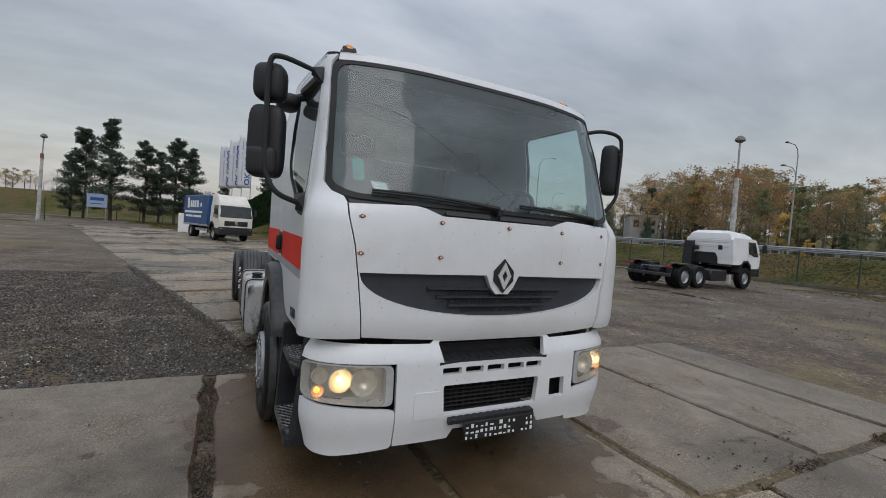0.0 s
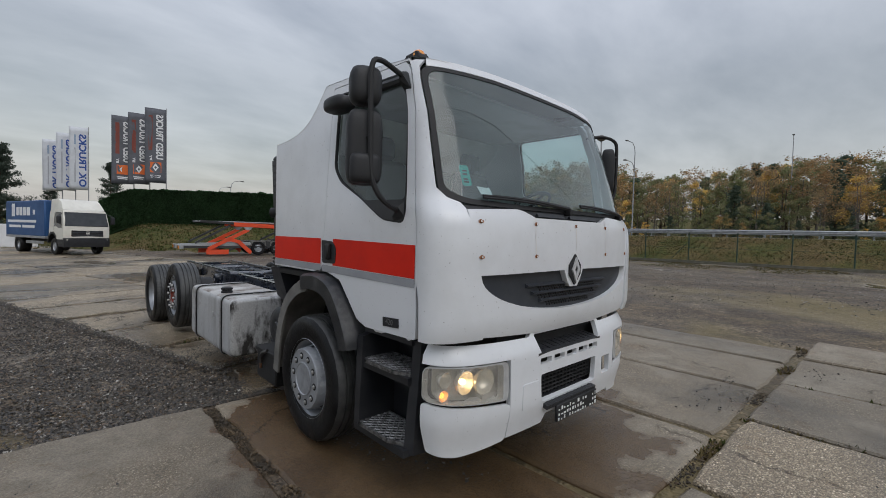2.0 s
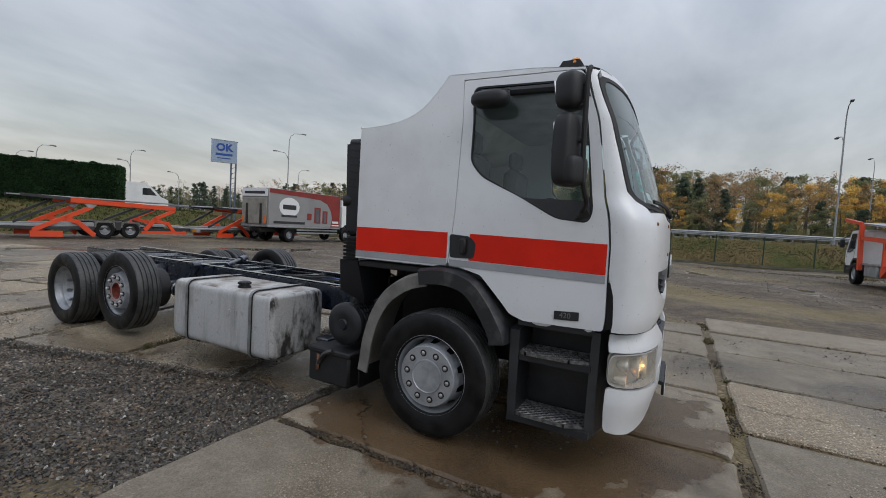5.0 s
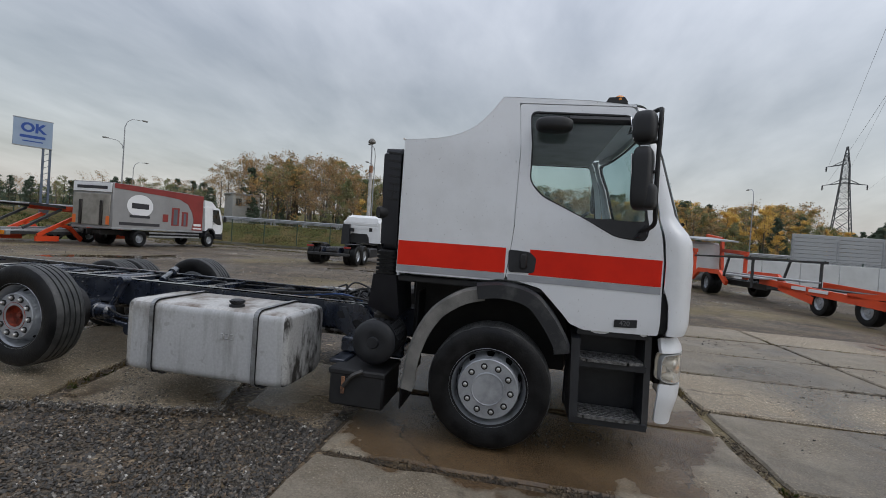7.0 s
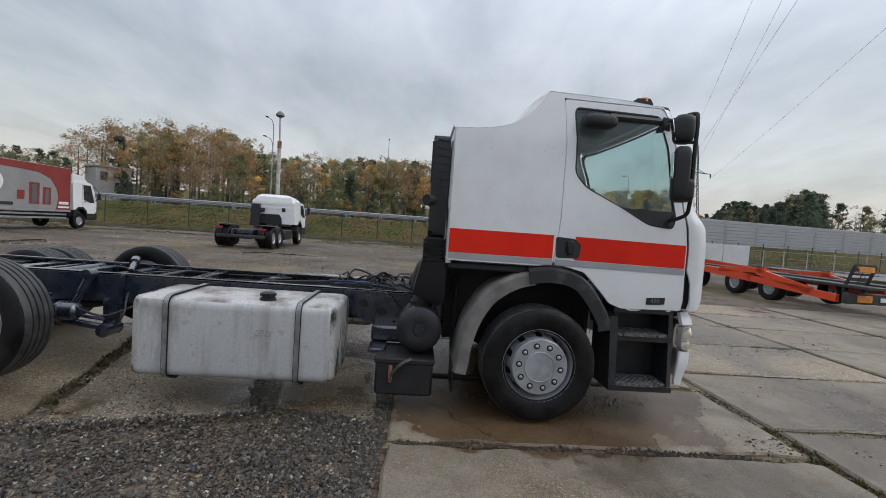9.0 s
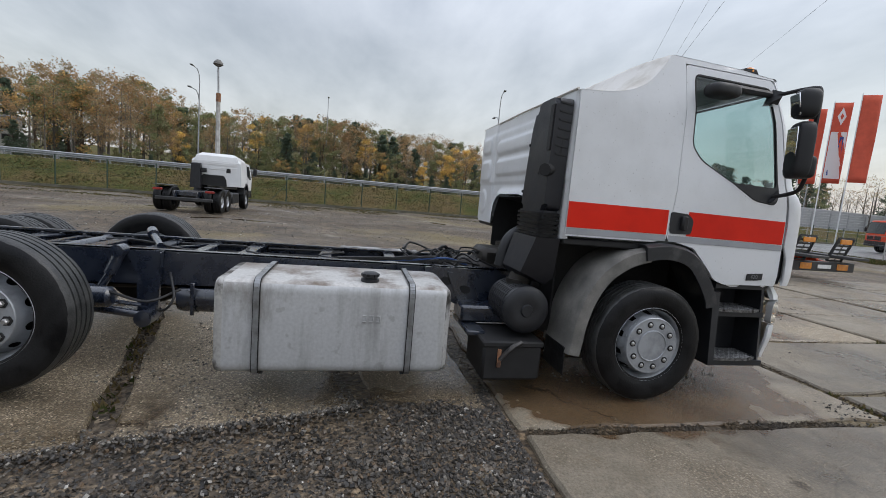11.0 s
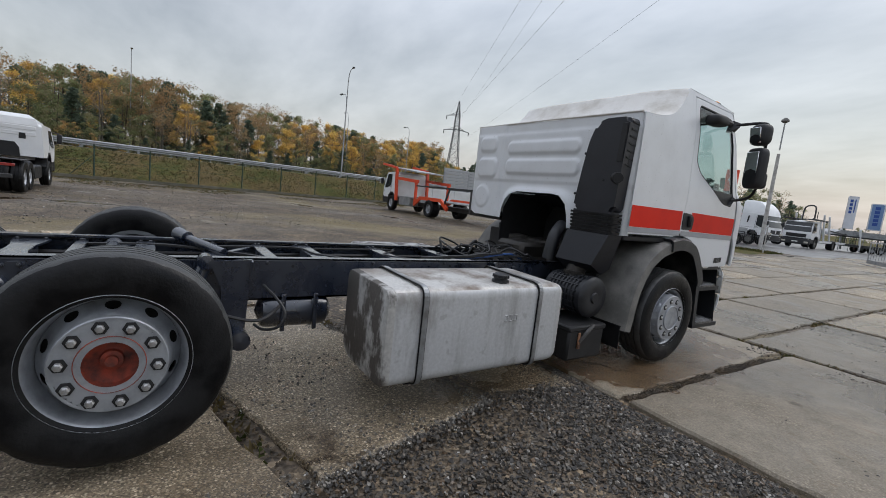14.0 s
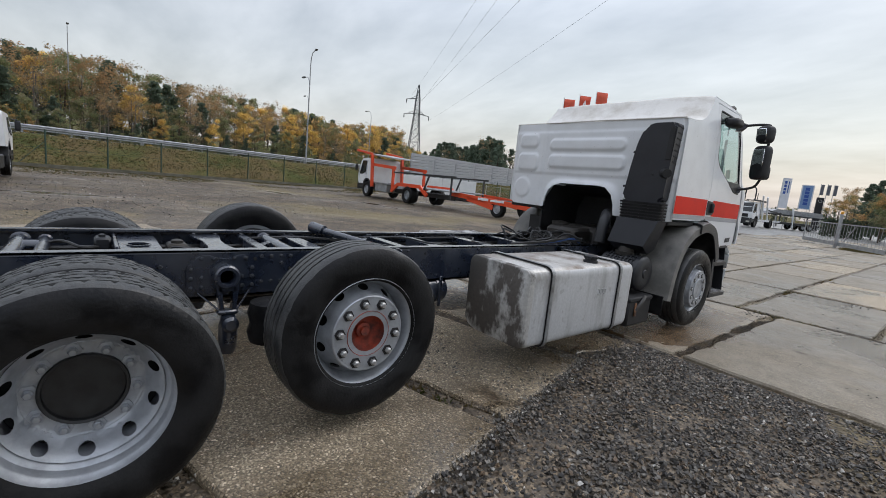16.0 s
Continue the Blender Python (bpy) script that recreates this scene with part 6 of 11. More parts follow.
tube(bm, bend([(-1.05, -0.93, 2.50), (-1.13, -0.95, 2.515), (-1.325, -1.015, 2.528), (-1.380, -1.015, 2.468), (-1.380, -1.015, 2.208), (-1.375, -1.020, 1.930), (-1.355, -1.030, 1.830), (-1.295, -1.040, 1.750), (-1.14, -0.99, 1.70)], 5), 0.0155, 8)
for z in (2.42, 2.30, 2.10, 1.95):
    tube(bm, [(-1.38, -1.015, z), (-1.37, -0.95, z)], 0.014, 6)
part("mirror_arm", bm, M["black"], truck)
bm = B()
hull(bm, [(-1.03, -0.93, 2.55), (-1.03, -0.88, 2.43), (-1.07, -0.98, 2.44), (-1.14, -0.96, 2.53), (-1.14, -0.94, 2.49), (-1.07, -0.92, 2.56)])
part("mirror_bracket", bm, M["plastic"], truck)
bm = B()
hull(bm, [(-1.13, -1.04, 1.78), (-1.13, -0.93, 1.64), (-1.14, -1.05, 1.66), (-1.19, -1.02, 1.73), (-1.19, -0.97, 1.67)])
part("mirror_bracket", bm, M["plastic"], truck)
bm = B()
tube(bm, [(-1.06, -0.9, 2.52), (-1.10, -0.45, 2.515)], 0.03, 8)
part("mirror_bar", bm, M["plastic"], truck)
bm = B()
blob(bm, (-1.19, -0.34, 2.445), (0.08, 0.135, 0.055), 0.03, 0, 3.0)
tube(bm, [(-1.08, -0.40, 2.50), (-1.16, -0.37, 2.47)], 0.03, 8)
part("kerb_mirror", bm, M["mirror_black"], truck, "dark kerb mirror over the door")
bm = B()
blob(bm, (1.285, -1.06, 2.22), (0.09, 0.06, 0.205), 0.04, -TURN_IN)
part("door_mirror", bm, M["mirror_black"], truck, "large dark grey mirror housing")
bm = B()
tube(bm, bend([(1.04, -0.95, 2.50), (1.18, -1.04, 2.53), (1.31, -1.10, 2.50), (1.345, -1.11, 2.40), (1.34, -1.11, 2.1), (1.33, -1.10, 1.98), (1.24, -1.06, 1.85), (1.13, -1.0, 1.74)], 5), 0.0155, 8)
for z in (2.35, 2.1):
    tube(bm, [(1.34, -1.11, z), (1.3, -1.08, z)], 0.014, 6)
part("mirror_arm", bm, M["black"], truck)

# power plate
pl = skin("power_plate", on_side([(-0.865, 1.065), (-1.02, 1.075), (-1.02, 1.02), (-0.865, 1.01)], -1), [], M["plastic"], truck, 0.004, 0.05, 0.006, "dark plate with the figures 420")
pc = cab_point(-cy_of(-0.935, 1.043), 1.043, 0.0085)
words("figures", "420", 0.048, M["figure_grey"], pl, Matrix.Translation(pc) @ Matrix.Rotation(radians(-90), 4, "Z") @ Matrix.Rotation(radians(90), 4, "X"), depth=0.001)

# ---- chassis ----
for side in (-1, 1):
    bm = B()
    xo, xi = side * 0.43, side * 0.36
    pts = [(0.2, 0.62, 0.86), (0.9, 0.60, 0.875), (7.1, 0.60, 0.895)]
    for (ya, za, zb), (yb, zc, zd) in zip(pts, pts[1:]):
        hull(bm, [(x, y, z) for x in (xo, xo - side * 0.01) for y, z in ((ya, za), (ya, zb), (yb, zc), (yb, zd))])
        hull(bm, [(x, y, z) for x in (xo, xi) for y, z in ((ya, zb), (ya, zb - 0.012), (yb, zd), (yb, zd - 0.012))])
        hull(bm, [(x, y, z) for x in (xo, xi) for y, z in ((ya, za), (ya, za + 0.012), (yb, zc), (yb, zc + 0.012))])
    tube(bm, [(side * 0.4125, 0.9, 0.857), (side * 0.4125, 7.1, 0.8775)], 0.019, 12)
    rail = part("chassis_rail", bm, M["chassis"], truck, "dark blue-black chassis rail")
    # bolts and punched holes along the web
    bm = B()
    rb = random.Random(11)
    for y in np.arange(1.1, 7.0, 0.11):
        for z in (0.66, 0.72, 0.80, 0.855):
            if rb.random() < 0.08:
                lathe(bm, [(0.013, side * 0.43), (0.013, side * 0.438), (0.008, side * 0.446)], (0, y, z), "x", 6)
    tagged(part("rail_bolts", bm, M["rail_bolt"], rail), kind="stuff")
    bm = B()
    for y in np.arange(1.15, 7.0, 0.11):
        for z in (0.69, 0.76, 0.83):
            if rb.random() < 0.12:
                lathe(bm, [(0.011, side * 0.4305), (0.011, side * 0.4325)], (0, y, z), "x", 8)
    tagged(part("rail_holes", bm, M["black"], rail), kind="stuff")
# cross members: flat pressed bridges, tubes and a plate with a slot
def bridge(y0, y1, z=0.858, waist=0.0, name="cross_member"):
    """A pressed bridge between the rails, its middle narrower by the waist, on flared bolted feet."""
    bm = B()
    half = [(-0.37, 0.0), (-0.24, 0.25), (-0.13, 0.8), (0.0, 1.0), (0.13, 0.8), (0.24, 0.25), (0.37, 0.0)] if waist else [(-0.37, 0.0), (0.37, 0.0)]
    prism(bm, [(x, y0 + waist * k) for x, k in half] + [(x, y1 - waist * k) for x, k in half[::-1]], "z", z - 0.012, z)
    ob = part(name, bm, M["chassis"], truck)
    for y in (y0 + waist, y1 - waist):
        bm = B()
        hull(bm, [(x, y + d, zz) for x in (-0.16, 0.16) for d in (-0.004, 0.004) for zz in (z - 0.004, z - 0.09)])
        part("web", bm, M["chassis"], ob)
    for sx in (-0.33, 0.33):
        for y in (y0 + 0.025, y1 - 0.025):
            bm = B()
            lathe(bm, [(0.012, z), (0.012, z + 0.011), (0.007, z + 0.013), (0.0, z + 0.013)], (sx, y, 0), "z", 6)
            part("bolt", bm, M["rail_bolt"], ob)
    return ob


for y0, y1, w in ((1.10, 1.22, 0.0), (1.90, 2.0, 0.0), (2.5, 2.6, 0.0), (3.13, 3.27, 0.02), (3.52, 3.60, 0.0), (3.86, 3.97, 0.0), (4.26, 4.37, 0.0), (4.64, 4.70, 0.0), (4.83, 5.02, 0.04), (6.22, 6.36, 0.03), (6.88, 7.02, 0.0)):
    bridge(y0, y1, 0.858, w)
for ya, yb in ((3.60, 3.86), (4.37, 4.64)):
    bm = B()
    hull(bm, [(x + d, y, z) for x, y in ((0.30, ya), (-0.05, yb)) for d in (-0.035, 0.035) for z in (0.84, 0.85)])
    part("diagonal_brace", bm, M["chassis"], truck)
for y, r in ((5.90, 0.042), (5.79, 0.030), (4.50, 0.045)):
    bm = B()
    lathe(bm, [(r * 1.2, -0.365), (r * 1.2, -0.350), (r, -0.345), (r, 0.345), (r * 1.2, 0.350), (r * 1.2, 0.365)], (0, y, 0.825), "x", 16)
    part("cross_tube", bm, M["chassis"], truck)
bm = B()
lathe(bm, [(0.0, 5.80), (0.035, 5.805), (0.035, 5.885), (0.0, 5.89)], (0.14, 0, 0.825), "y", 14)
part("spacer", bm, M["chassis"], truck)
# slotted plate in front of the tubes
bm = B()
for x0, x1, y0, y1 in ((-0.36, -0.10, 5.235, 5.445), (0.10, 0.36, 5.235, 5.445), (-0.10, 0.10, 5.235, 5.30), (-0.10, 0.10, 5.39, 5.445)):
    box(bm, (x0, y0, 0.838), (x1, y1, 0.85), 0.003)
lathe(bm, [(0.065, 0.846), (0.065, 0.856), (0.055, 0.856), (0.055, 0.846)], (0, 5.345, 0), "z", 22, closed=True)
part("slotted_plate", bm, M["chassis"], truck)
bm = B()
box(bm, (-0.16, 5.448, 0.74), (0.33, 5.468, 0.868), 0.004)
part("upright_plate", bm, M["chassis"], truck)
bm = B()
box(bm, (0.10, 5.475, 0.80), (0.22, 5.56, 0.875), 0.012)
lathe(bm, [(0.018, 0.875), (0.018, 0.89), (0.0, 0.895)], (0.16, 5.52, 0), "z", 10)
part("junction_box", bm, M["plastic"], truck)
# valve with looped hoses between the slotted plate and the bridge
bm = B()
box(bm, (0.02, 5.07, 0.76), (0.16, 5.19, 0.845), 0.014)
lathe(bm, [(0.035, 0.84), (0.035, 0.862), (0.02, 0.868), (0.0, 0.868)], (0.09, 5.13, 0), "z", 14)
for k in range(3):
    lathe(bm, [(0.012, 0.02), (0.012, -0.03), (0.008, -0.03), (0.008, -0.05)], (0, 5.09 + 0.035 * k, 0.80), "x", 8)
part("relay_valve", bm, M["oily"], truck, "dark cast relay valve")
for k in range(5):
    bm = B()
    y0 = 5.08 + 0.03 * k
    tube(bm, bend([(-0.02 - 0.02 * k, y0, 0.80), (-0.12 - 0.02 * k, y0 - 0.02, 0.845 + 0.006 * k), (-0.20, y0 - 0.10 - 0.02 * k, 0.83), (-0.16, 4.99 - 0.02 * k, 0.79), (0.05 * k - 0.1, 4.92, 0.76)], 6), 0.0075, 6)
    part("hose", bm, M["cable"], truck)
bm = B()
tube(bm, bend([(0.20, 5.9, 0.80), (0.16, 5.72, 0.85), (0.06, 5.62, 0.83), (0.12, 5.52, 0.82)], 6), 0.009, 6)
part("hose", bm, M["cable"], truck)

# ---- wheels ----
def tyre(bm, xc, y, z, R=0.5, half=0.155, drive=False, seg=96):
    seg = 242 if drive else seg
    prof = [(0.290, -half * 0.82), (0.315, -half * 0.93), (0.36, -half * 1.0), (0.42, -half * 1.0), (R - 0.036, -half * 0.94), (R - 0.014, -half * 0.84), (R * 0.992, -half * 0.74)]
    grooves = [-0.48, -0.16, 0.16, 0.48]
    top = []
    for g in grooves:
        top += [(R, half * (g - 0.05)), (R - 0.013, half * (g - 0.035)), (R - 0.013, half * (g + 0.035)), (R, half * (g + 0.05))] + ([(R, half * (g + d)) for d in (0.105, 0.16, 0.215)] if drive and g < 0.4 else [])
    prof = prof + top + [(r, -a) for r, a in prof[::-1]]
    rings = []
    for r, a in prof:
        ring = []
        for k in range(seg):
            rr = r
            if r > R - 0.016:
                shift = int(abs(a) / half * 18)
                if drive and abs(a) < half * 0.75 and (k + shift) % 7 == 0:
                    rr = r - 0.007
                elif not drive and abs(a) > half * 0.7 and k % 6 == 0:
                    rr = r - 0.004
            t = 2 * math.pi * k / seg
            ring.append(bm.verts.new((xc + a, y + rr * math.cos(t), z + rr * math.sin(t))))
        rings.append(ring)
    for (p, q), (r, a) in zip(zip(rings, rings[1:]), prof):
        for k in range(seg):
            bm.faces.new((p[k], p[(k + 1) % seg], q[(k + 1) % seg], q[k])).material_index = 1 if r > R - 0.016 else 0
    return bm


NUTS = {}


def wheel(y, z, side, kind):
    """kind: steer (bulging disc, silver cap), lift (orange hub), drive (a pair, hollow disc, black hub)."""
    xo = side * (1.165 if kind == "drive" else 1.09)
    bm = tyre(B(), xo, y, z, R={"steer": 0.485, "lift": 0.482, "drive": 0.478}[kind], drive=kind == "drive")
    w = part("wheel", bm, [M["rubber"], M["tread_lit"]], truck, {"steer": "front wheel, silver rim with a flat cap", "lift": "raised wheel, silver rim with an orange hub", "drive": "twin drive wheels, hollow silver rim with a black hub"}[kind], 30)
    face = xo + side * 0.13
    # rim barrel and flange
    bm = B()
    if kind == "drive":
        prof = [(0.318, 0.012), (0.327, 0.003), (0.314, -0.004), (0.307, -0.016), (0.303, -0.040), (0.290, -0.052), (0.285, -0.060), (0.281, -0.095), (0.268, -0.108), (0.262, -0.12), (0.262, -0.25), (0.30, -0.262)]
    else:
        prof = [(0.305, 0.012), (0.313, 0.004), (0.312, -0.006), (0.296, -0.012), (0.283, -0.03), (0.276, -0.055), (0.266, -0.09), (0.262, -0.112), (0.260, -0.20), (0.262, -0.25), (0.30, -0.262)]
    lathe(bm, [(r, face + side * a) for r, a in prof], (0, y, z), "x", 64, ends=(False, False))
    rim = part("rim", bm, M["steel_rim"], w)
    bm = B()
    lip = 0.327 if kind == "drive" else 0.313
    lathe(bm, [(lip + 0.003, face - side * 0.004), (lip + 0.005, face + side * 0.004), (lip - 0.001, face + side * 0.011), (lip - 0.007, face + side * 0.008)], (0, y, z), "x", 64, ends=(False, False))
    part("rim_lip", bm, M["rim_lip_worn"] if kind == "drive" else M["chrome_dull"], w)
    # disc with hand holes
    if kind == "drive":
        depth = lambda r: float(np.interp(r, [0.10, 0.195, 0.21, 0.222, 0.250, 0.262], [-0.205, -0.205, -0.195, -0.168, -0.120, -0.112]))
        hole_r, hr = 0.234, (0.028, 0.017)
    else:
        flat = 0.226 if kind == "steer" else 0.208
        proud = 0.035 if kind == "steer" else 0.012
        depth = lambda r: float(np.interp(r, [0.10, flat, flat + 0.006, flat + 0.014, 0.246, 0.262], [proud, proud, proud - 0.008, proud - 0.06, -0.095, -0.112]))
        hole_r, hr = (0.248 if kind == "steer" else 0.240), (0.030, 0.0135)
    holes = []
    for i in range(10):
        a = 2 * math.pi * (i + 0.5) / 10
        c, s = math.cos(a), math.sin(a)
        holes.append([((hole_r + hr[1] * math.sin(q)) * c - hr[0] * math.cos(q) * s, (hole_r + hr[1] * math.sin(q)) * s + hr[0] * math.cos(q) * c) for q in np.linspace(0, 2 * math.pi, 12, endpoint=False)])
    disc = [(0.261 * math.cos(a), 0.261 * math.sin(a)) for a in np.linspace(0, 2 * math.pi, 64, endpoint=False)]
    bore = 0.138 if kind == "drive" else 0.10
    mid_hole = [(bore * math.cos(a), bore * math.sin(a)) for a in np.linspace(0, 2 * math.pi, 32, endpoint=False)]
    bm = sheet(disc, holes + [mid_hole], lambda u, v: Vector((face + side * depth(math.hypot(u, v)), y + u, z + v)), 0.0, 0.018)
    part("disc", bm, M["steel_rim"], w)
    # black drum added as the darkness behind the disc and its holes
    bm = B()
    back = 0.235 if kind == "drive" else 0.16
    lathe(bm, [(0.0, face - side * back), (0.255, face - side * back), (0.255, face - side * 0.5), (0.0, face - side * 0.5)], (0, y, z), "x", 32)
    part("brake_drum", bm, M["black"], w)
    f0 = face + side * depth(0.15)
    bm = B()
    if kind == "drive":
        lathe(bm, [(0.188, f0), (0.196, f0 + side * 0.004), (0.204, f0 + side * 0.001), (0.209, f0 + side * 0.012)], (0, y, z), "x", 64, ends=(False, False))
    else:
        lathe(bm, [(flat - 0.010, f0 + side * 0.001), (flat, f0 + side * 0.002), (flat + 0.005, f0 - side * 0.003), (flat + 0.007, f0 - side * 0.03), (flat + 0.014, f0 - side * 0.06)], (0, y, z), "x", 64, ends=(False, False))
    part("disc_edge", bm, M["steel_rim"], w, angle=25)
    key = (kind, side)
    nut_r = {"steer": 0.176, "lift": 0.171, "drive": 0.168}[kind]
    if key not in NUTS:
        bm = B()
        if kind == "steer":
            lathe(bm, [(0.0255, 0.0), (0.0255, side * 0.003), (0.0140, side * 0.0032), (0.0140, side * 0.008), (0.010, side * 0.011), (0.0, side * 0.012)], (0, 0, 0), "x", 10)
        else:
            lathe(bm, [(0.031, 0.0), (0.031, side * 0.006), (0.0175, side * 0.007), (0.0175, side * 0.024), (0.013, side * 0.028), (0.012, side * 0.034), (0.0, side * 0.034)], (0, 0, 0), "x", 6)
        for f in bm.faces:
            q = f.calc_center_median()
            f.material_index = 1 if abs(q.x) < (0.0034 if kind == "steer" else 0.0068) else 0
        model = part("wheel_nut", bm, [M["steel_rim"], M["steel_rim"]] if kind == "drive" else [M["nut"], M["black"]])
        NUTS[key] = model.data
        bpy.data.objects.remove(model)
    for i in range(10):
        a = 2 * math.pi * i / 10 + 0.1
        ob = new("wheel_nut", NUTS[key])
        ob.parent = w
        ob.matrix_basis = Matrix.Translation((f0, y + nut_r * math.cos(a), z + nut_r * math.sin(a)))
    bm = B()
    if kind == "steer":
        lathe(bm, [(0.128, f0), (0.128, f0 + side * 0.008), (0.122, f0 + side * 0.010), (0.118, f0 + side * 0.004), (0.0, f0 + side * 0.005)], (0, y, z), "x", 40)
        part("hub_cap", bm, M["steel_rim"], w)
    elif kind == "lift":
        lathe(bm, [(0.130, f0 - side * 0.002), (0.126, f0 + side * 0.004), (0.120, f0 - side * 0.03), (0.108, f0 - side * 0.065), (0.055, f0 - side * 0.08), (0.045, f0 - side * 0.076), (0.042, f0 - side * 0.055), (0.026, f0 - side * 0.052), (0.024, f0 - side * 0.034), (0.0, f0 - side * 0.034)], (0, y, z), "x", 36, ends=(False, False))
        part("hub", bm, M["hub_orange"], w, "orange-painted hub with dark patches")
    else:
        lathe(bm, [(0.147, f0 - side * 0.005), (0.147, f0 + side * 0.012), (0.143, f0 + side * 0.016), (0.134, f0 + side * 0.012), (0.128, f0 - side * 0.02), (0.06, f0 - side * 0.03), (0.0, f0 - side * 0.03)], (0, y, z), "x", 36)
        part("hub", bm, M["hub_black"], w, "greasy black hub")
        bm = tyre(B(), side * 0.83, y, z, R=0.475, drive=True, seg=72)
        part("inner_tyre", bm, [M["rubber"], M["tread_lit"]], w)
    # true size, and flat where the tyre meets the ground
    k = {"steer": 0.962, "lift": 1.0, "drive": 1.0}[kind]
    for ob in w.children:
        if ob.name.startswith("wheel_nut"):
            ob.matrix_basis = Matrix.Translation((f0, y + (ob.matrix_basis.translation.y - y) * k, z + (ob.matrix_basis.translation.z - z) * k))
    for ob in [w] + [c for c in w.children if not c.name.startswith("wheel_nut")]:
        for v in ob.data.vertices:
            v.co.y, v.co.z = y + (v.co.y - y) * k, max(0.003, z + (v.co.z - z) * k)


for side in (-1, 1):
    wheel(0.0, 0.472, side, "steer")
    wheel(4.405, 0.562, side, "lift")
    wheel(5.60, 0.462, side, "drive")
# axles, springs, shafts
bm = B()
tube(bm, [(-0.95, 0, 0.46), (-0.6, 0, 0.38), (0.6, 0, 0.38), (0.95, 0, 0.46)], 0.06, 8)
part("front_axle", bm, M["oily"], truck)
bm = B()
tube(bm, [(-0.95, 4.42, 0.575), (0.95, 4.42, 0.575)], 0.065, 10)
part("lift_axle", bm, M["chassis"], truck)
bm = B()
tube(bm, [(-0.95, 5.62, 0.5), (-0.3, 5.62, 0.5), (-0.18, 5.62, 0.5), (0.18, 5.62, 0.5), (0.3, 5.62, 0.5), (0.95, 5.62, 0.5)], [0.075, 0.08, 0.2, 0.2, 0.08, 0.075], 14)
tube(bm, [(0, 5.4, 0.5), (0, 1.2, 0.62)], 0.06, 10)
part("drive_axle", bm, M["oily"], truck)
for side in (-1, 1):
    # cast bracket between the rear axles: a scalloped plate, an eyed arm with a slot, a foot
    bm = B()
    x = side * 0.432
    prism(bm, rounded([(5.09, 0.858), (5.03, 0.858), (4.99, 0.838), (4.91, 0.838), (4.885, 0.858), (4.825, 0.858), (4.78, 0.80), (4.78, 0.65), (4.86, 0.63), (5.06, 0.63), (5.155, 0.65), (5.155, 0.79)], 0.018), "x", x, x + side * 0.014)
    bracket = part("axle_bracket", bm, M["chassis"], truck, "dark cast bracket with a round eye")
    bm = B()
    xa, xb = x + side * 0.014, x + side * 0.075
    lathe(bm, [(0.072, xa), (0.072, xb - side * 0.012), (0.062, xb), (0.046, xb), (0.040, xb - side * 0.01), (0.040, xa)], (0, 4.95, 0.735), "x", 28)
    for ya, yb in ((5.018, 4.988), (4.882, 4.898)):
        k = 0.030 if ya > 4.95 else -0.030
        hull(bm, [(xx, y, z) for xx in (xa, xb - side * 0.01) for y, z in ((ya, 0.74), (ya - k, 0.74), (yb, 0.53), (yb - k * 0.8, 0.53))])
    hull(bm, [(xx, y, z) for xx in (xa, xb - side * 0.01) for y in (4.90, 4.995) for z in (0.652, 0.672)])
    box(bm, (min(xa, xb), 4.885, 0.505), (max(xa, xb), 5.0, 0.535), 0.01)
    part("eyed_arm", bm, M["chassis"], bracket)
    bm = B()
    lathe(bm, [(0.0, 0.505), (0.040, 0.505), (0.046, 0.47), (0.052, 0.44), (0.054, 0.36), (0.050, 0.30), (0.036, 0.262), (0.0, 0.255)], (xa + side * 0.035, 4.938, 0), "z", 18)
    lathe(bm, [(0.048, xb), (0.048, xb + side * 0.035), (0.03, xb + side * 0.05), (0.0, xb + side * 0.05)], (0, 4.938, 0.455), "x", 20)
    for z in (0.36, 0.335):
        box(bm, (min(xb + side * 0.018, xb + side * 0.03), 4.915, z), (max(xb + side * 0.018, xb + side * 0.03), 4.955, z + 0.008), 0.002)
    part("arm_foot", bm, M["chassis"], bracket)
    for ya, za, yb in ((5.10, 0.64, 4.99), (4.815, 0.64, 4.895)):
        bm = B()
        tube(bm, [(x + side * 0.02, ya, za), (x + side * 0.06, yb, 0.535)], 0.006, 8)
        part("stay_rod", bm, M["chassis"], bracket)
    for yy, zz in ((5.08, 0.841), (5.017, 0.839), (4.903, 0.84), (4.84, 0.842), (5.134, 0.78), (5.134, 0.726), (5.134, 0.669), (5.079, 0.726), (5.079, 0.67), (4.80, 0.78), (4.80, 0.726), (4.80, 0.672), (4.855, 0.726), (4.855, 0.67)):
        bm = B()
        lathe(bm, [(0.0135, x + side * 0.013), (0.0135, x + side * 0.017), (0.0105, x + side * 0.018), (0.0105, x + side * 0.027), (0.006, x + side * 0.028), (0.006, x + side * 0.035), (0.0, x + side * 0.036)], (0, yy, zz), "x", 8)
        part("bolt", bm, M["rail_bolt"], bracket)
    for yy in (4.741, 4.681, 4.62, 4.56):
        for zz in (0.845, 0.682):
            bm = B()
            lathe(bm, [(0.013, side * 0.43), (0.013, side * 0.435), (0.0105, side * 0.436), (0.0105, side * 0.446), (0.0, side * 0.448)], (0, yy, zz), "x", 8)
            part("frame_bolt", bm, M["rail_bolt"], truck)
    bm = B()
    prism(bm, [(3.73, 0.88), (3.98, 0.87), (3.905, 0.70), (3.895, 0.36), (3.86, 0.33), (3.76, 0.33), (3.745, 0.6)], "x", side * 0.44, side * 0.47)
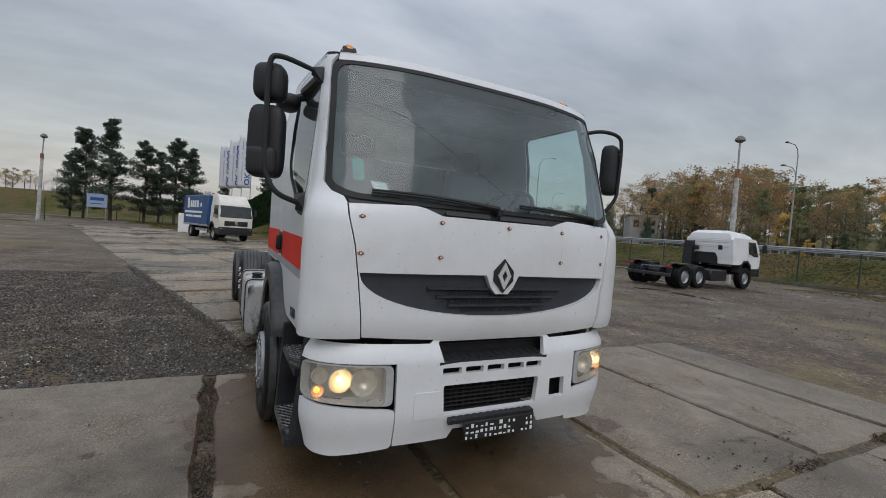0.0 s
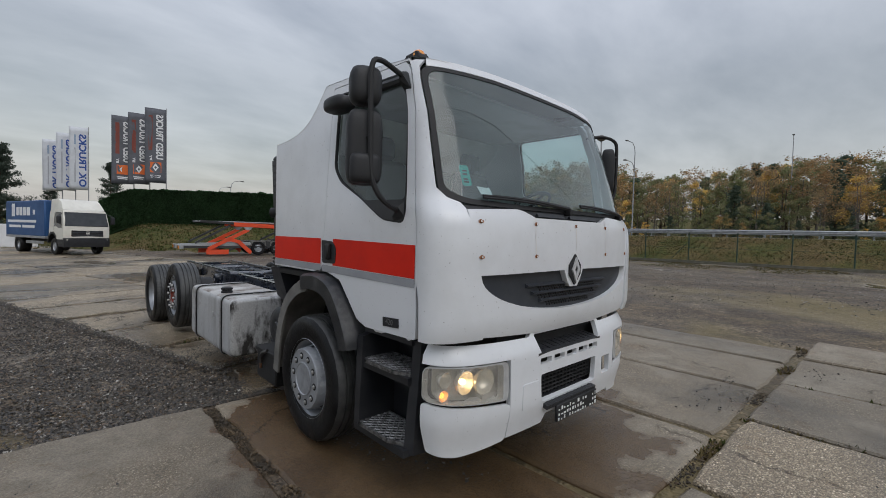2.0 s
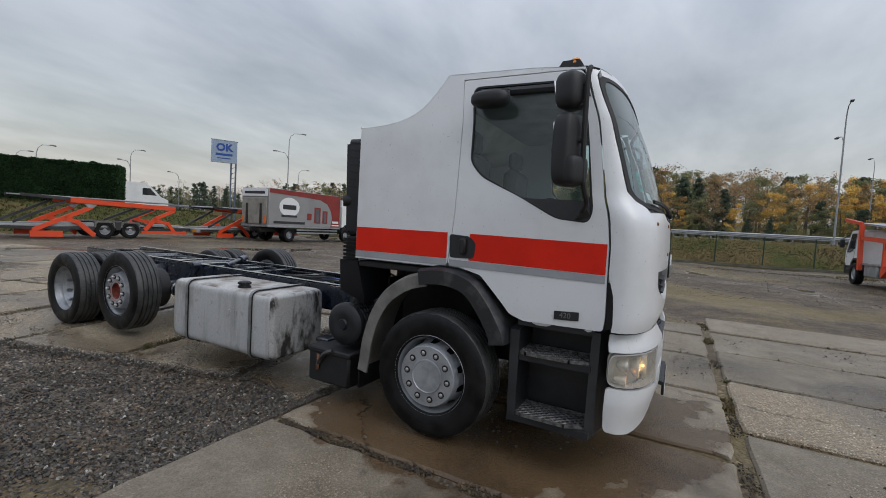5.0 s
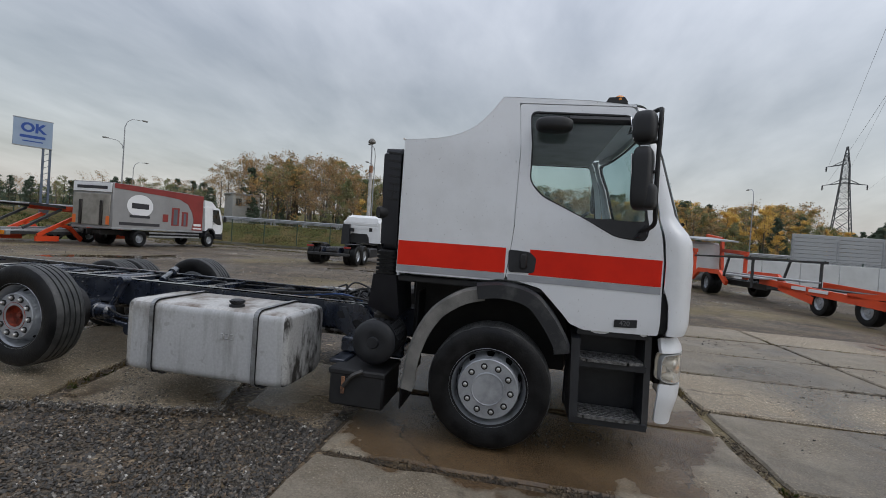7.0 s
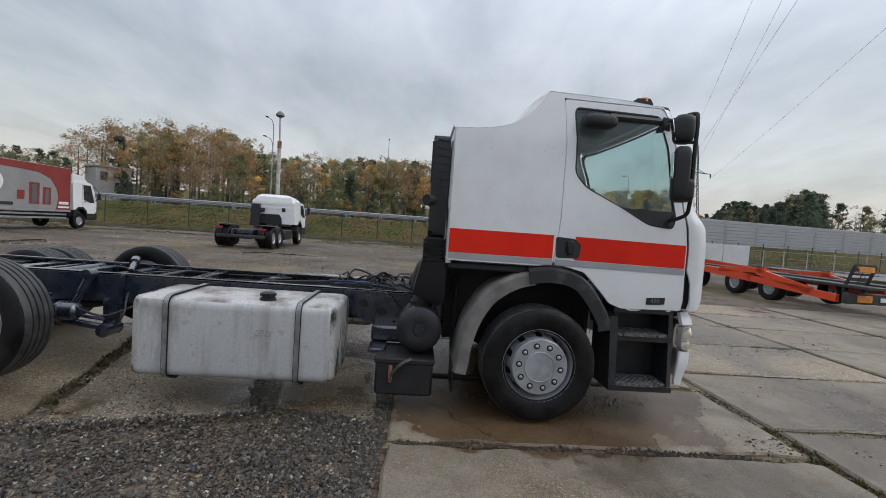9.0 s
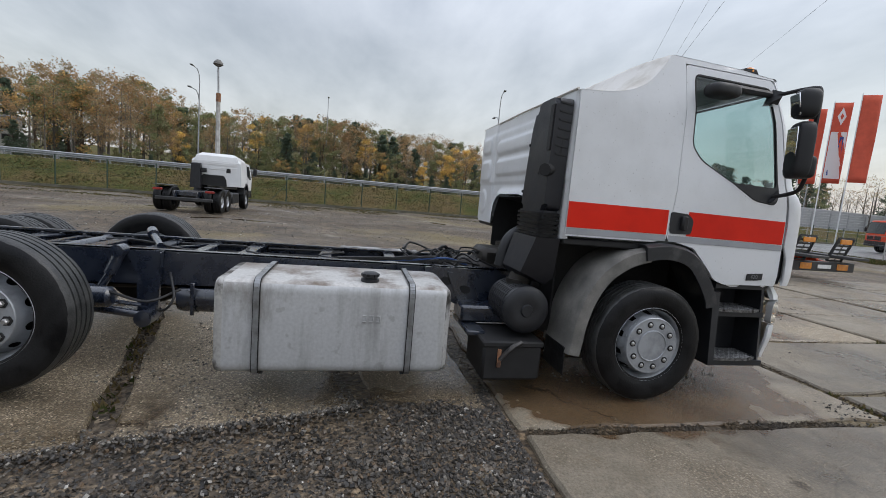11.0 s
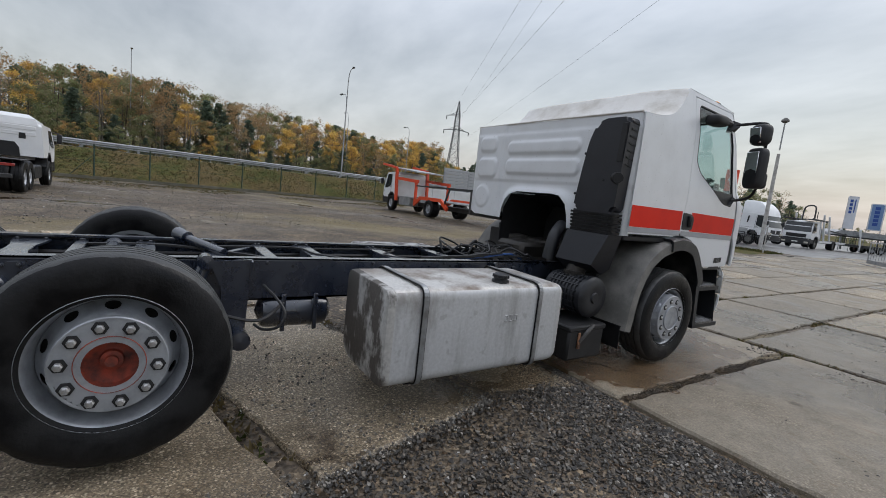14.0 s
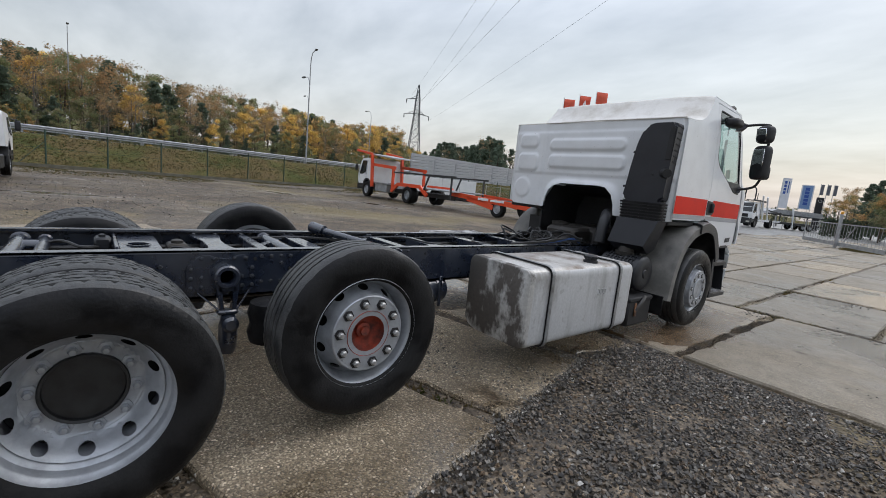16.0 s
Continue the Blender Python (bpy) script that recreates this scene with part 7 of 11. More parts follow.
    hull(bm, [(side * x, y, z) for x, y, z in ((0.44, 3.735, 0.88), (0.50, 3.735, 0.87), (0.44, 3.75, 0.62), (0.46, 3.75, 0.62), (0.44, 3.725, 0.88), (0.50, 3.725, 0.87))])
    lathe(bm, [(0.06, side * 0.42), (0.06, side * 0.62), (0.0, side * 0.63)], (0, 3.80, 0.385), "x", 14)
    tube(bm, [(side * 0.52, 3.80, 0.385), (side * 0.6, 4.42, 0.5)], 0.030, 10)
    tube(bm, [(side * 0.5, 3.86, 0.46), (side * 0.6, 4.30, 0.55)], 0.016, 8)
    part("trailing_arm", bm, M["chassis"], truck)
    bm = B()
    lathe(bm, [(0.06, 0.9), (0.12, 0.88), (0.135, 0.82), (0.12, 0.76), (0.135, 0.70), (0.12, 0.64), (0.05, 0.62)], (side * 0.58, 4.72, -0.29), "z", 18)
    part("air_bag", bm, M["rubber"], truck)
# brake chambers, valve blocks and looms along the frame
for side in (-1, 1):
    for y0, z0 in ((4.12, 0.56), (5.30, 0.52)):
        bm = B()
        lathe(bm, [(0.0, y0 - 0.16), (0.05, y0 - 0.155), (0.075, y0 - 0.13), (0.078, y0 - 0.02), (0.09, y0 - 0.012), (0.09, y0 + 0.012), (0.07, y0 + 0.04), (0.03, y0 + 0.06), (0.02, y0 + 0.14), (0.0, y0 + 0.14)], (side * 0.66, 0, z0), "y", 20)
        part("brake_chamber", bm, M["chassis"], truck, "dark round brake chamber")
    for y0, z0, hx, hy, hz in ((2.35, 0.73, 0.05, 0.07, 0.05), (6.1, 0.74, 0.05, 0.08, 0.06)):
        bm = B()
        x = side * (0.435 + hx)
        box(bm, (x - hx, y0 - hy, z0 - hz), (x + hx, y0 + hy, z0 + hz), 0.012)
        for k in (-1, 1):
            lathe(bm, [(0.016, z0 + hz), (0.016, z0 + hz + 0.02), (0.009, z0 + hz + 0.022), (0.009, z0 + hz + 0.04)], (x, y0 + k * hy * 0.5, 0), "z", 8)
        part("valve_block", bm, M["oily"], truck)
    bm = B()
    tube(bm, bend([(side * 0.6, 3.55, 0.62), (side * 0.72, 3.72, 0.55), (side * 0.70, 3.95, 0.60), (side * 0.62, 4.08, 0.62)], 5), 0.010, 6)
    part("hose", bm, M["cable"], truck)
# shock absorber beside the hanger, and the rod that slants across the frame
bm = B()
lathe(bm, [(0.0, -0.56), (0.045, -0.555), (0.045, -0.45), (0.0, -0.445)], (0, 4.0, 0.875), "x", 16)
tube(bm, [(-0.50, 4.0, 0.86), (-0.52, 4.06, 0.70)], 0.040, 12)
tube(bm, [(-0.52, 4.06, 0.70), (-0.55, 4.16, 0.50)], 0.028, 12)
part("damper", bm, M["chassis"], truck)
bm = B()
tube(bm, [(0.32, 4.12, 0.935), (0.20, 4.06, 0.915)], 0.046, 14)
tube(bm, [(0.20, 4.06, 0.915), (-0.16, 3.86, 0.870)], 0.030, 12)
part("reaction_rod", bm, M["chassis"], truck)
# air tank and hose behind the fuel tank
bm = B()
lathe(bm, [(0.0, 3.16), (0.07, 3.17), (0.11, 3.20), (0.12, 3.24), (0.12, 3.60), (0.11, 3.64), (0.0, 3.68)], (-0.34, 0, 0.50), "y", 24)
air_tank = part("air_tank", bm, M["chassis"], truck, "dark painted air tank")
for yy in (3.28, 3.50):
    bm = B()
    lathe(bm, [(0.121, yy), (0.127, yy), (0.127, yy + 0.03), (0.121, yy + 0.03)], (-0.34, 0, 0.50), "y", 24, closed=True)
    box(bm, (-0.475, yy, 0.38), (-0.455, yy + 0.03, 0.64), 0.004)
    part("band", bm, M["chassis"], air_tank)
bm = B()
tube(bm, bend([(-0.5, 3.66, 0.72), (-0.62, 3.60, 0.66), (-0.70, 3.56, 0.58), (-0.72, 3.60, 0.50), (-0.66, 3.68, 0.47), (-0.58, 3.72, 0.48)], 5), 0.009, 6)
part("hose", bm, M["cable"], truck)

# ---- fuel tank ----
bm = B()
sec = rounded([(-1.275, 0.245), (-1.275, 0.855), (-0.62, 0.865), (-0.62, 0.30), (-0.72, 0.245)], 0.075, 6)
rings = []
for y, k in ((1.62, 0.86), (1.623, 0.90), (1.636, 0.945), (1.66, 0.978), (1.69, 0.995), (1.72, 1.0), (2.0, 1.0), (2.8, 1.0), (3.08, 1.0), (3.11, 0.995), (3.125, 0.98), (3.13, 0.955)):
    rings.append([bm.verts.new((-0.947 + (x + 0.947) * k, y, 0.55 + (z - 0.55) * k)) for x, z in sec])
for a, b in zip(rings, rings[1:]):
    for i in range(len(a)):
        j = (i + 1) % len(a)
        bm.faces.new((a[i], a[j], b[j], b[i]))
bm.faces.new(rings[0])
bm.faces.new(rings[-1][::-1])
bm.normal_update()
for f in bm.faces:
    c = f.calc_center_median()
    f.material_index = 1 if c.y < 1.68 and abs(f.normal.y) > 0.3 else 3 if c.y > 3.09 else 2 if c.z > 0.84 else 0
tank = part("fuel_tank", bm, [M["tank"], M["tank_top"], M["tank_lid"], M["tank_rear"]], truck, "dented dirty aluminium fuel tank")
for y in (1.90, 2.88):
    bm = B()
    loop = rounded([(-1.285, 0.235), (-1.285, 0.868), (-0.61, 0.878), (-0.61, 0.29), (-0.72, 0.235)], 0.078, 6)
    for k in range(len(loop)):
        a, b = loop[k], loop[(k + 1) % len(loop)]
        m = ((a[0] + b[0]) / 2, (a[1] + b[1]) / 2)
        d = Vector((b[0] - a[0], b[1] - a[1]))
        n = Vector((d.y, -d.x)).normalized() * 0.006
        hull(bm, [(p[0] + s * n.x, yy, p[1] + s * n.y) for p in (a, b) for s in (-1, 1) for yy in (y - 0.017, y + 0.017)])
    strap = part("tank_strap", bm, M["strap_pale"], tank, "pale steel strap")
    bm = B()
    for k in range(len(loop)):
        a, b = loop[k], loop[(k + 1) % len(loop)]
        d = Vector((b[0] - a[0], b[1] - a[1]))
        n = Vector((d.y, -d.x)).normalized() * 0.004
        hull(bm, [(p[0] * 0.998 + s * n.x, yy, p[1] * 0.998 + s * n.y) for p in (a, b) for s in (-1, 1) for yy in (y - 0.022, y + 0.022)])
    part("strap_liner", bm, M["rubber"], strap, "black rubber liner")
    bm = B()
    box(bm, (-1.16, y - 0.03, 0.195), (-0.43, y + 0.03, 0.24), 0.006)
    box(bm, (-0.60, y - 0.035, 0.17), (-0.44, y + 0.035, 0.80), 0.006)
    part("tank_bracket", bm, M["chassis"], tank)
bm = B()
lathe(bm, [(0.062, 0.855), (0.062, 0.875), (0.05, 0.88), (0.05, 0.89), (0.056, 0.892), (0.056, 0.912), (0.045, 0.92), (0.0, 0.92)], (-1.14, 2.18, 0), "z", 22)
for i in range(12):
    a = i * math.pi / 6
    tube(bm, [(-1.14 + 0.057 * math.cos(a), 2.18 + 0.057 * math.sin(a), 0.893), (-1.14 + 0.057 * math.cos(a), 2.18 + 0.057 * math.sin(a), 0.911)], 0.006, 5)
part("filler_cap", bm, M["plastic"], tank, "black filler cap")
bm = B()
for y in (2.10, 2.145, 2.19):
    box(bm, (-1.281, y, 0.605), (-1.273, y + 0.03, 0.612), 0.002)
    box(bm, (-1.281, y, 0.645), (-1.273, y + 0.03, 0.652), 0.002)
    box(bm, (-1.281, y, 0.605), (-1.273, y + 0.007, 0.652), 0.002)
part("embossed_mark", bm, M["tank"], tank)

# ---- air filter, battery box, intake ----
bm = B()
prof = [(0.0, -1.10), (0.05, -1.10), (0.06, -1.085), (0.10, -1.09), (0.185, -1.085), (0.205, -1.07), (0.217, -1.06), (0.217, -1.02), (0.198, -1.015)]
for x in np.arange(-0.99, -0.66, 0.042):
    prof += [(0.196, x), (0.211, x + 0.006), (0.211, x + 0.02), (0.196, x + 0.026)]
lathe(bm, [(r * 0.86, x * 0.98) for r, x in prof + [(0.196, -0.62), (0.0, -0.62)]], (0, 0.975, 0.665), "x", 40)
flt = part("air_filter", bm, M["plastic"], truck, "round ribbed black air filter housing")
for i in range(20):
    a = i * math.pi / 10
    bm = B()
    hull(bm, [(x, 0.975 + r * math.cos(a + da), 0.665 + r * math.sin(a + da)) for x in (-0.98, -0.65) for r in (0.16, 0.183) for da in (-0.03, 0.03)])
    part("rib", bm, M["plastic"], flt)
bm = B()
tube(bm, bend([(-0.80, 0.98, 0.80), (-0.80, 0.94, 0.92), (-0.80, 0.92, 1.05)], 4), [0.09] * 9, 16)
lathe(bm, [(0.098, 0.84), (0.098, 0.87)], (-0.80, 0.97, 0), "z", 16)
part("filter_neck", bm, M["oily"], truck)
bm = B()
box(bm, (-1.12, 0.84, 0.13), (-0.66, 1.31, 0.42), 0.02)
box(bm, (-1.13, 0.83, 0.39), (-0.65, 1.32, 0.44), 0.012)
bat = part("battery_box", bm, M["black"], truck, "black battery box with a rusty clasp")
bm = B()
box(bm, (-1.132, 1.17, 0.25), (-1.12, 1.20, 0.38), 0.004)
box(bm, (-1.14, 1.17, 0.24), (-1.12, 1.20, 0.30), 0.004)
part("clasp", bm, M["rust"], bat)
bm = B()
tube(bm, bend([(-1.13, 1.02, 0.44), (-1.15, 1.10, 0.40), (-1.13, 1.18, 0.30)], 4), 0.018, 6)
part("strap", bm, M["strap"], bat)
bm = B()
for y in (1.25, 1.45):
    prism(bm, [(y, 0.84), (y + 0.05, 0.84), (y - 0.12, 0.45), (y - 0.2, 0.45)], "x", -0.52, -0.46)
box(bm, (-0.95, 1.25, 0.42), (-0.44, 1.40, 0.46), 0.01)
box(bm, (-0.72, 0.80, 0.46), (-0.44, 1.40, 0.60), 0.02)
part("support_bracket", bm, M["chassis"], truck)
bm = B()
prism(bm, rounded([(1.70, 0.875), (1.30, 0.875), (1.02, 0.58), (1.06, 0.46), (1.20, 0.46), (1.62, 0.66)], 0.03), "x", -0.50, -0.475)
gus = part("gusset_plate", bm, M["chassis"], truck, "sloping dark plate with round-ended holes")
for yy, zz in ((1.50, 0.76), (1.33, 0.69), (1.18, 0.58)):
    bm = B()
    prism(bm, [(yy + 0.05 * math.cos(a) + 0.01 * math.sin(a), zz + 0.036 * math.sin(a)) for a in np.linspace(0, 2 * math.pi, 14, endpoint=False)], "x", -0.503, -0.498)
    part("plate_hole", bm, M["black"], gus)
bm = B()
# the tall back face is smooth, the outer flank louvred
snork = rounded([(-1.10, 1.44), (-1.135, 2.255), (-0.89, 2.255), (-0.80, 2.215), (-0.74, 2.06), (-0.70, 1.80), (-0.655, 1.44)], 0.05)
prism(bm, snork, "y", 0.82, 0.955)
bmesh.ops.bevel(bm, geom=[e for e in bm.edges if abs(e.verts[0].co.y - 0.955) < 1e-4 and abs(e.verts[1].co.y - 0.955) < 1e-4], offset=0.03, segments=3, affect="EDGES")
intake = part("air_intake", bm, M["intake_black"], truck, "tall black air intake behind the cab")
for z in np.arange(1.84, 2.22, 0.06):
    bm = B()
    xo = -1.106 - 0.035 * (z - 1.44) / 0.835
    hull(bm, [(xo, 0.825, z), (xo, 0.92, z + 0.012), (-1.06, 0.825, z), (-1.06, 0.92, z + 0.012), (xo, 0.825, z + 0.012), (xo, 0.92, z + 0.024), (-1.08, 0.825, z + 0.012), (-1.08, 0.92, z + 0.024)])
    part("louvre", bm, M["black"], intake)
bm = B()
tube(bm, [(-1.07, 0.93, 1.74), (-1.12, 0.985, 1.735)], [0.055, 0.045], 12)
hull(bm, [(-1.13, 0.87, 2.23), (-1.11, 0.87, 2.23), (-1.12, 0.87, 1.86), (-1.10, 0.87, 1.86), (-1.12, 0.965, 2.20), (-1.07, 0.965, 2.20), (-1.11, 0.965, 1.88), (-1.06, 0.965, 1.88)])
for x, z in ((-0.72, 1.95), (-0.95, 1.72), (-0.66, 1.58)):
    lug = B()
    tube(lug, [(x, 0.945, z), (x, 0.96, z)], 0.012, 8)
    part("intake_screw", lug, M["black"], intake)
part("intake_lug", bm, M["black"], intake)
for k in range(6):
    z = 1.425 - k * 0.032
    grow = 0.0
    bm = B()
    prism(bm, rounded([(-1.12, 0.81), (-0.64 - 0.004 * k, 0.81), (-0.64 - 0.004 * k, 0.985), (-1.12, 0.985)], 0.05), "z", z, z - 0.02)
    part("bellows_ring", bm, M["rubber"], intake)
bm = B()
prism(bm, rounded([(-1.10, 0.825), (-0.66, 0.825), (-0.66, 0.97), (-1.10, 0.97)], 0.05), "z", 1.44, 1.23)
hull(bm, [(-1.12, 0.80, 1.24), (-0.66, 0.80, 1.24), (-1.12, 0.99, 1.24), (-0.66, 0.99, 1.24), (-1.03, 0.78, 0.92), (-0.62, 0.78, 0.92), (-1.03, 1.05, 0.96), (-0.62, 1.05, 0.96), (-0.98, 0.82, 0.86), (-0.7, 1.0, 0.88)])
part("intake_duct", bm, M["intake_black"], intake)
bm = B()
tube(bm, bend([(-0.50, 1.02, 0.92), (-0.50, 1.0, 1.05), (-0.49, 0.95, 1.17), (-0.42, 0.80, 1.25)], 5), 0.062, 14)
part("coolant_pipe", bm, M["plastic"], truck)
# engine and gearbox top
bm = B()
box(bm, (-0.30, -0.7, 0.45), (0.30, 0.75, 1.05), 0.06)
box(bm, (-0.24, 0.5, 0.55), (0.24, 1.45, 0.92), 0.08)
box(bm, (-0.2, 0.62, 0.85), (0.22, 1.1, 1.03), 0.04)
lathe(bm, [(0.12, 0.9), (0.12, 0.98), (0.0, 1.0)], (0.28, 0.7, 0.08), "z", 14)
part("gearbox", bm, M["oily"], truck, "oily gearbox and engine block")
rc = random.Random(21)
for i in range(16):
    bm = B()
    x0, y0 = rc.uniform(-0.36, 0.3), rc.uniform(0.85, 1.4)
    pts = [(x0, y0, 0.86)]
    for k in range(5):
        pts.append((max(-0.38, min(0.38, pts[-1][0] + rc.uniform(-0.16, 0.16))), pts[-1][1] + rc.uniform(0.0, 0.2), rc.uniform(0.84, 0.98)))
    tube(bm, bend(pts, 4), rc.choice((0.008, 0.011, 0.016)), 5)
    part("cable", bm, M["cable"], truck)
for i in range(5):
    bm = B()
    y0 = 1.2 + i * 0.12
    pts = [(-0.44, y0, 0.90), (-0.48, y0 + 0.2, 0.93 + rc.uniform(0, 0.03)), (-0.47, y0 + 0.5, 0.92), (-0.42, y0 + 0.75, 0.90)]
    tube(bm, bend(pts, 4), 0.010, 5)
    part("cable", bm, M["cable_blue"] if i == 1 else M["cable"], truck)
for k in range(3):
    bm = B()
    pts = [(-0.35 + 0.1 * k, 2.2 + k * 0.7, 0.84), (-0.1, 2.6 + k * 0.6, 0.86), (0.2, 2.4 + k * 0.9, 0.86), (0.3, 3.1 + k * 0.8, 0.84)]
    tube(bm, bend(pts, 5), 0.01, 5)
    part("cable", bm, M["cable"], truck)
# longitudinal pipes inside the frame
for x, z in ((-0.25, 0.80), (-0.20, 0.78), (0.26, 0.79)):
    bm = B()
    tube(bm, [(x, 1.3, z), (x, 6.8, z)], 0.014, 6)
    part("air_line", bm, M["cable"], truck)
# tank on the far side
bm = B()
box(bm, (0.5, 1.5, 0.3), (1.1, 2.5, 0.82), 0.06)
part("tool_box", bm, M["tank_top"], truck, "grey metal box on the far side of the frame")

# ---- small shared pieces ----
def mesh_of(bm, mat, angle=40.0, name="mesh"):
    me = bpy.data.meshes.new(name)
    bmesh.ops.recalc_face_normals(bm, faces=bm.faces)
    bm.to_mesh(me)
    bm.free()
    me.polygons.foreach_set("use_smooth", [True] * len(me.polygons))
    me.set_sharp_from_angle(angle=radians(angle))
    me.materials.append(mat)
    return me


def piece(name, me, parent, m=None, label=""):
    ob = new(name, me)
    ob.parent = parent
    if m is not None:
        ob.matrix_basis = m
    return tagged(ob, label)


def far_tyre_mesh():
    bm = B()
    prof = [(0.56, -0.9), (0.80, -1.0), (0.95, -0.95), (1.0, -0.75), (1.0, -0.3), (0.97, -0.28), (0.97, -0.22), (1.0, -0.2), (1.0, 0.2), (0.97, 0.22), (0.97, 0.28), (1.0, 0.3), (1.0, 0.75), (0.95, 0.95), (0.80, 1.0), (0.56, 0.9)]
    return lathe(bm, prof, axis="y", seg=28, closed=True)


def far_rim_mesh():
    bm = B()
    lathe(bm, [(0.57, -0.85), (0.55, -0.6), (0.48, -0.35), (0.36, -0.55), (0.30, -0.62), (0.2, -0.62), (0.18, -0.75), (0.0, -0.75)], axis="y", seg=24, ends=(False, False))
    for i in range(8):
        a = i * math.pi / 4
        lathe(bm, [(0.05, -0.62), (0.05, -0.70), (0.0, -0.70)], (0.27 * math.cos(a), 0, 0.27 * math.sin(a)), "y", 6)
    return bm


TYRE, RIM = mesh_of(far_tyre_mesh(), M["rubber"], name="tyre"), mesh_of(far_rim_mesh(), M["steel_rim"], name="rim")
RIM_DARK = mesh_of(far_rim_mesh(), M["plastic_faded"], name="rim")


def far_wheel(parent, x, y, R=0.5, w=0.15, side=-1, rim=None):
    """A wheel of a vehicle that heads along its own +x; side -1 is its right."""
    m = Matrix.Translation((x, y, R)) @ Matrix.Rotation(math.pi if side > 0 else 0.0, 4, "Z") @ Matrix.Diagonal((R, w, R, 1))
    t = piece("wheel", TYRE, parent, m)
    piece("rim", rim or RIM, t)
    return t


def bars(parent, name, m, rows, mat, thick=0.006):
    """Plain bars where print cannot or must not be read: rows of (x0, x1, z0, z1) on a face seen along its y."""
    for x0, x1, z0, z1 in rows:
        bm = B()
        box(bm, (x0, -thick, z0), (x1, 0.0, z1), 0.001)
        ob = part(name, bm, mat, parent)
        ob.matrix_basis = m


def far_cab(parent, front, W, zb, top, depth, mat, lean=0.22, low=None):
    """A forward-control cab whose front stands at x = front, in its vehicle's own frame."""
    h = W / 2
    sill = zb + 0.40 + 0.16 * (top - zb)
    low = zb + 0.12 if low is None else low
    bm = B()
    prof = [(front - 0.03, zb - 0.05), (front, zb + 0.2), (front, sill), (front - lean * 0.5, (sill + top) / 2), (front - lean, top - 0.14), (front - lean - 0.06, top - 0.05), (front - lean - 0.18, top), (front - depth + 0.12, top + 0.02), (front - depth, top - 0.10), (front - depth, low), (front - 1.72, low), (front - 1.60, zb + 0.16), (front - 1.38, zb + 0.30), (front - 1.02, zb + 0.30), (front - 0.80, zb + 0.12), (front - 0.74, zb - 0.05)]
    secs = []
    for y, k in ((-h, 0.0), (-h * 0.94, 0.04), (-h * 0.6, 0.075), (0, 0.09), (h * 0.6, 0.075), (h * 0.94, 0.04), (h, 0.0)):
        secs.append([bm.verts.new((x + (k if x > front - lean - 0.1 else 0.0), y * (1.0 if z < sill + 0.05 else 1.0 - 0.07 * (z - sill) / (top - sill)), z + (k * 0.5 if z >= top - 0.12 else 0.0))) for x, z in prof])
    for a, b in zip(secs, secs[1:]):
        for i in range(len(a)):
            j = (i + 1) % len(a)
            bm.faces.new((a[i], a[j], b[j], b[i]))
    bm.faces.new(secs[0][::-1])
    bm.faces.new(secs[-1])
    cab = part("cab", bm, mat, parent, angle=32)
    z0, z1 = sill + 0.03, top - 0.15

    def slant(z):
        return front - lean * (z - sill) / (top - 0.14 - sill)

    def bow(y):
        return float(np.interp(abs(y) / h, [0, 0.6, 0.94, 1.0], [0.09, 0.075, 0.04, 0.0]))
    for nm, grow_, lift, m in (("screen_seal", 0.03, 0.010, "black"), ("windscreen", 0.0, 0.020, "glass_far")):
        bm = B()
        ys = h * np.array([-0.93, -0.6, 0.0, 0.6, 0.93]) * (1 + grow_ * 0.6)
        cols = [[bm.verts.new((slant(z) + bow(y) + d, y * (1.0 if z < sill + 0.2 else 0.95), z)) for z, d in ((z0 - grow_, lift), (z1 + grow_, lift), (z1 + grow_, -0.04), (z0 - grow_, -0.04))] for y in ys]
        for a, b in zip(cols, cols[1:]):
            for i in range(4):
                bm.faces.new((a[i], a[(i + 1) % 4], b[(i + 1) % 4], b[i]))
        bm.faces.new(cols[0])
        bm.faces.new(cols[-1][::-1])
        part(nm, bm, M[m], cab)

    def flank(z):
        return h * (1.0 if z < sill + 0.05 else 1.0 - 0.07 * (z - sill) / (top - sill))
    for s in (-1, 1):
        bm = B()
        pane = [(slant(z0) - 0.16, z0 - 0.12), (front - 0.55, z0 - 0.12), (front - 0.98, z0 + 0.06), (front - 0.98, z1 + 0.02), (slant(z1) - 0.16, z1 + 0.02)]
        hull(bm, [(x, s * (flank(z) + d), z) for x, z in pane for d in (0.006, -0.04)])
        part("side_window", bm, M["glass_far"], cab)
        for xs in (front - 0.12, front - 1.05):
            bm = B()
            hull(bm, [(x, s * (flank(z) + d), z) for z, x in ((zb + 0.32, xs), (z1 + 0.06, xs - (lean * 0.75 if xs > front - 0.5 else 0.0))) for d in (0.003, -0.02) for x in (x - 0.009, x + 0.009)])
            part("door_seam", bm, M["black"], cab)
        bm = B()
        blob(bm, (front - 0.02, s * (h + 0.17), z0 + 0.30), (0.07, 0.09, 0.20), 0.03)
        tube(bm, [(front - 0.2, s * h * 0.96, z1 - 0.02), (front - 0.02, s * (h + 0.16), z0 + 0.52)], 0.018, 5)
        tube(bm, [(front - 0.15, s * h * 0.99, z0 + 0.02), (front - 0.02, s * (h + 0.16), z0 + 0.12)], 0.018, 5)
        part("mirror", bm, M["plastic"], cab)
        bm = B()
        blob(bm, (front + 0.03, s * h * 0.76, zb - 0.10), (0.05, h * 0.17, 0.075), 0.02)
        part("headlight", bm, M["reflector"], cab)
        bm = B()
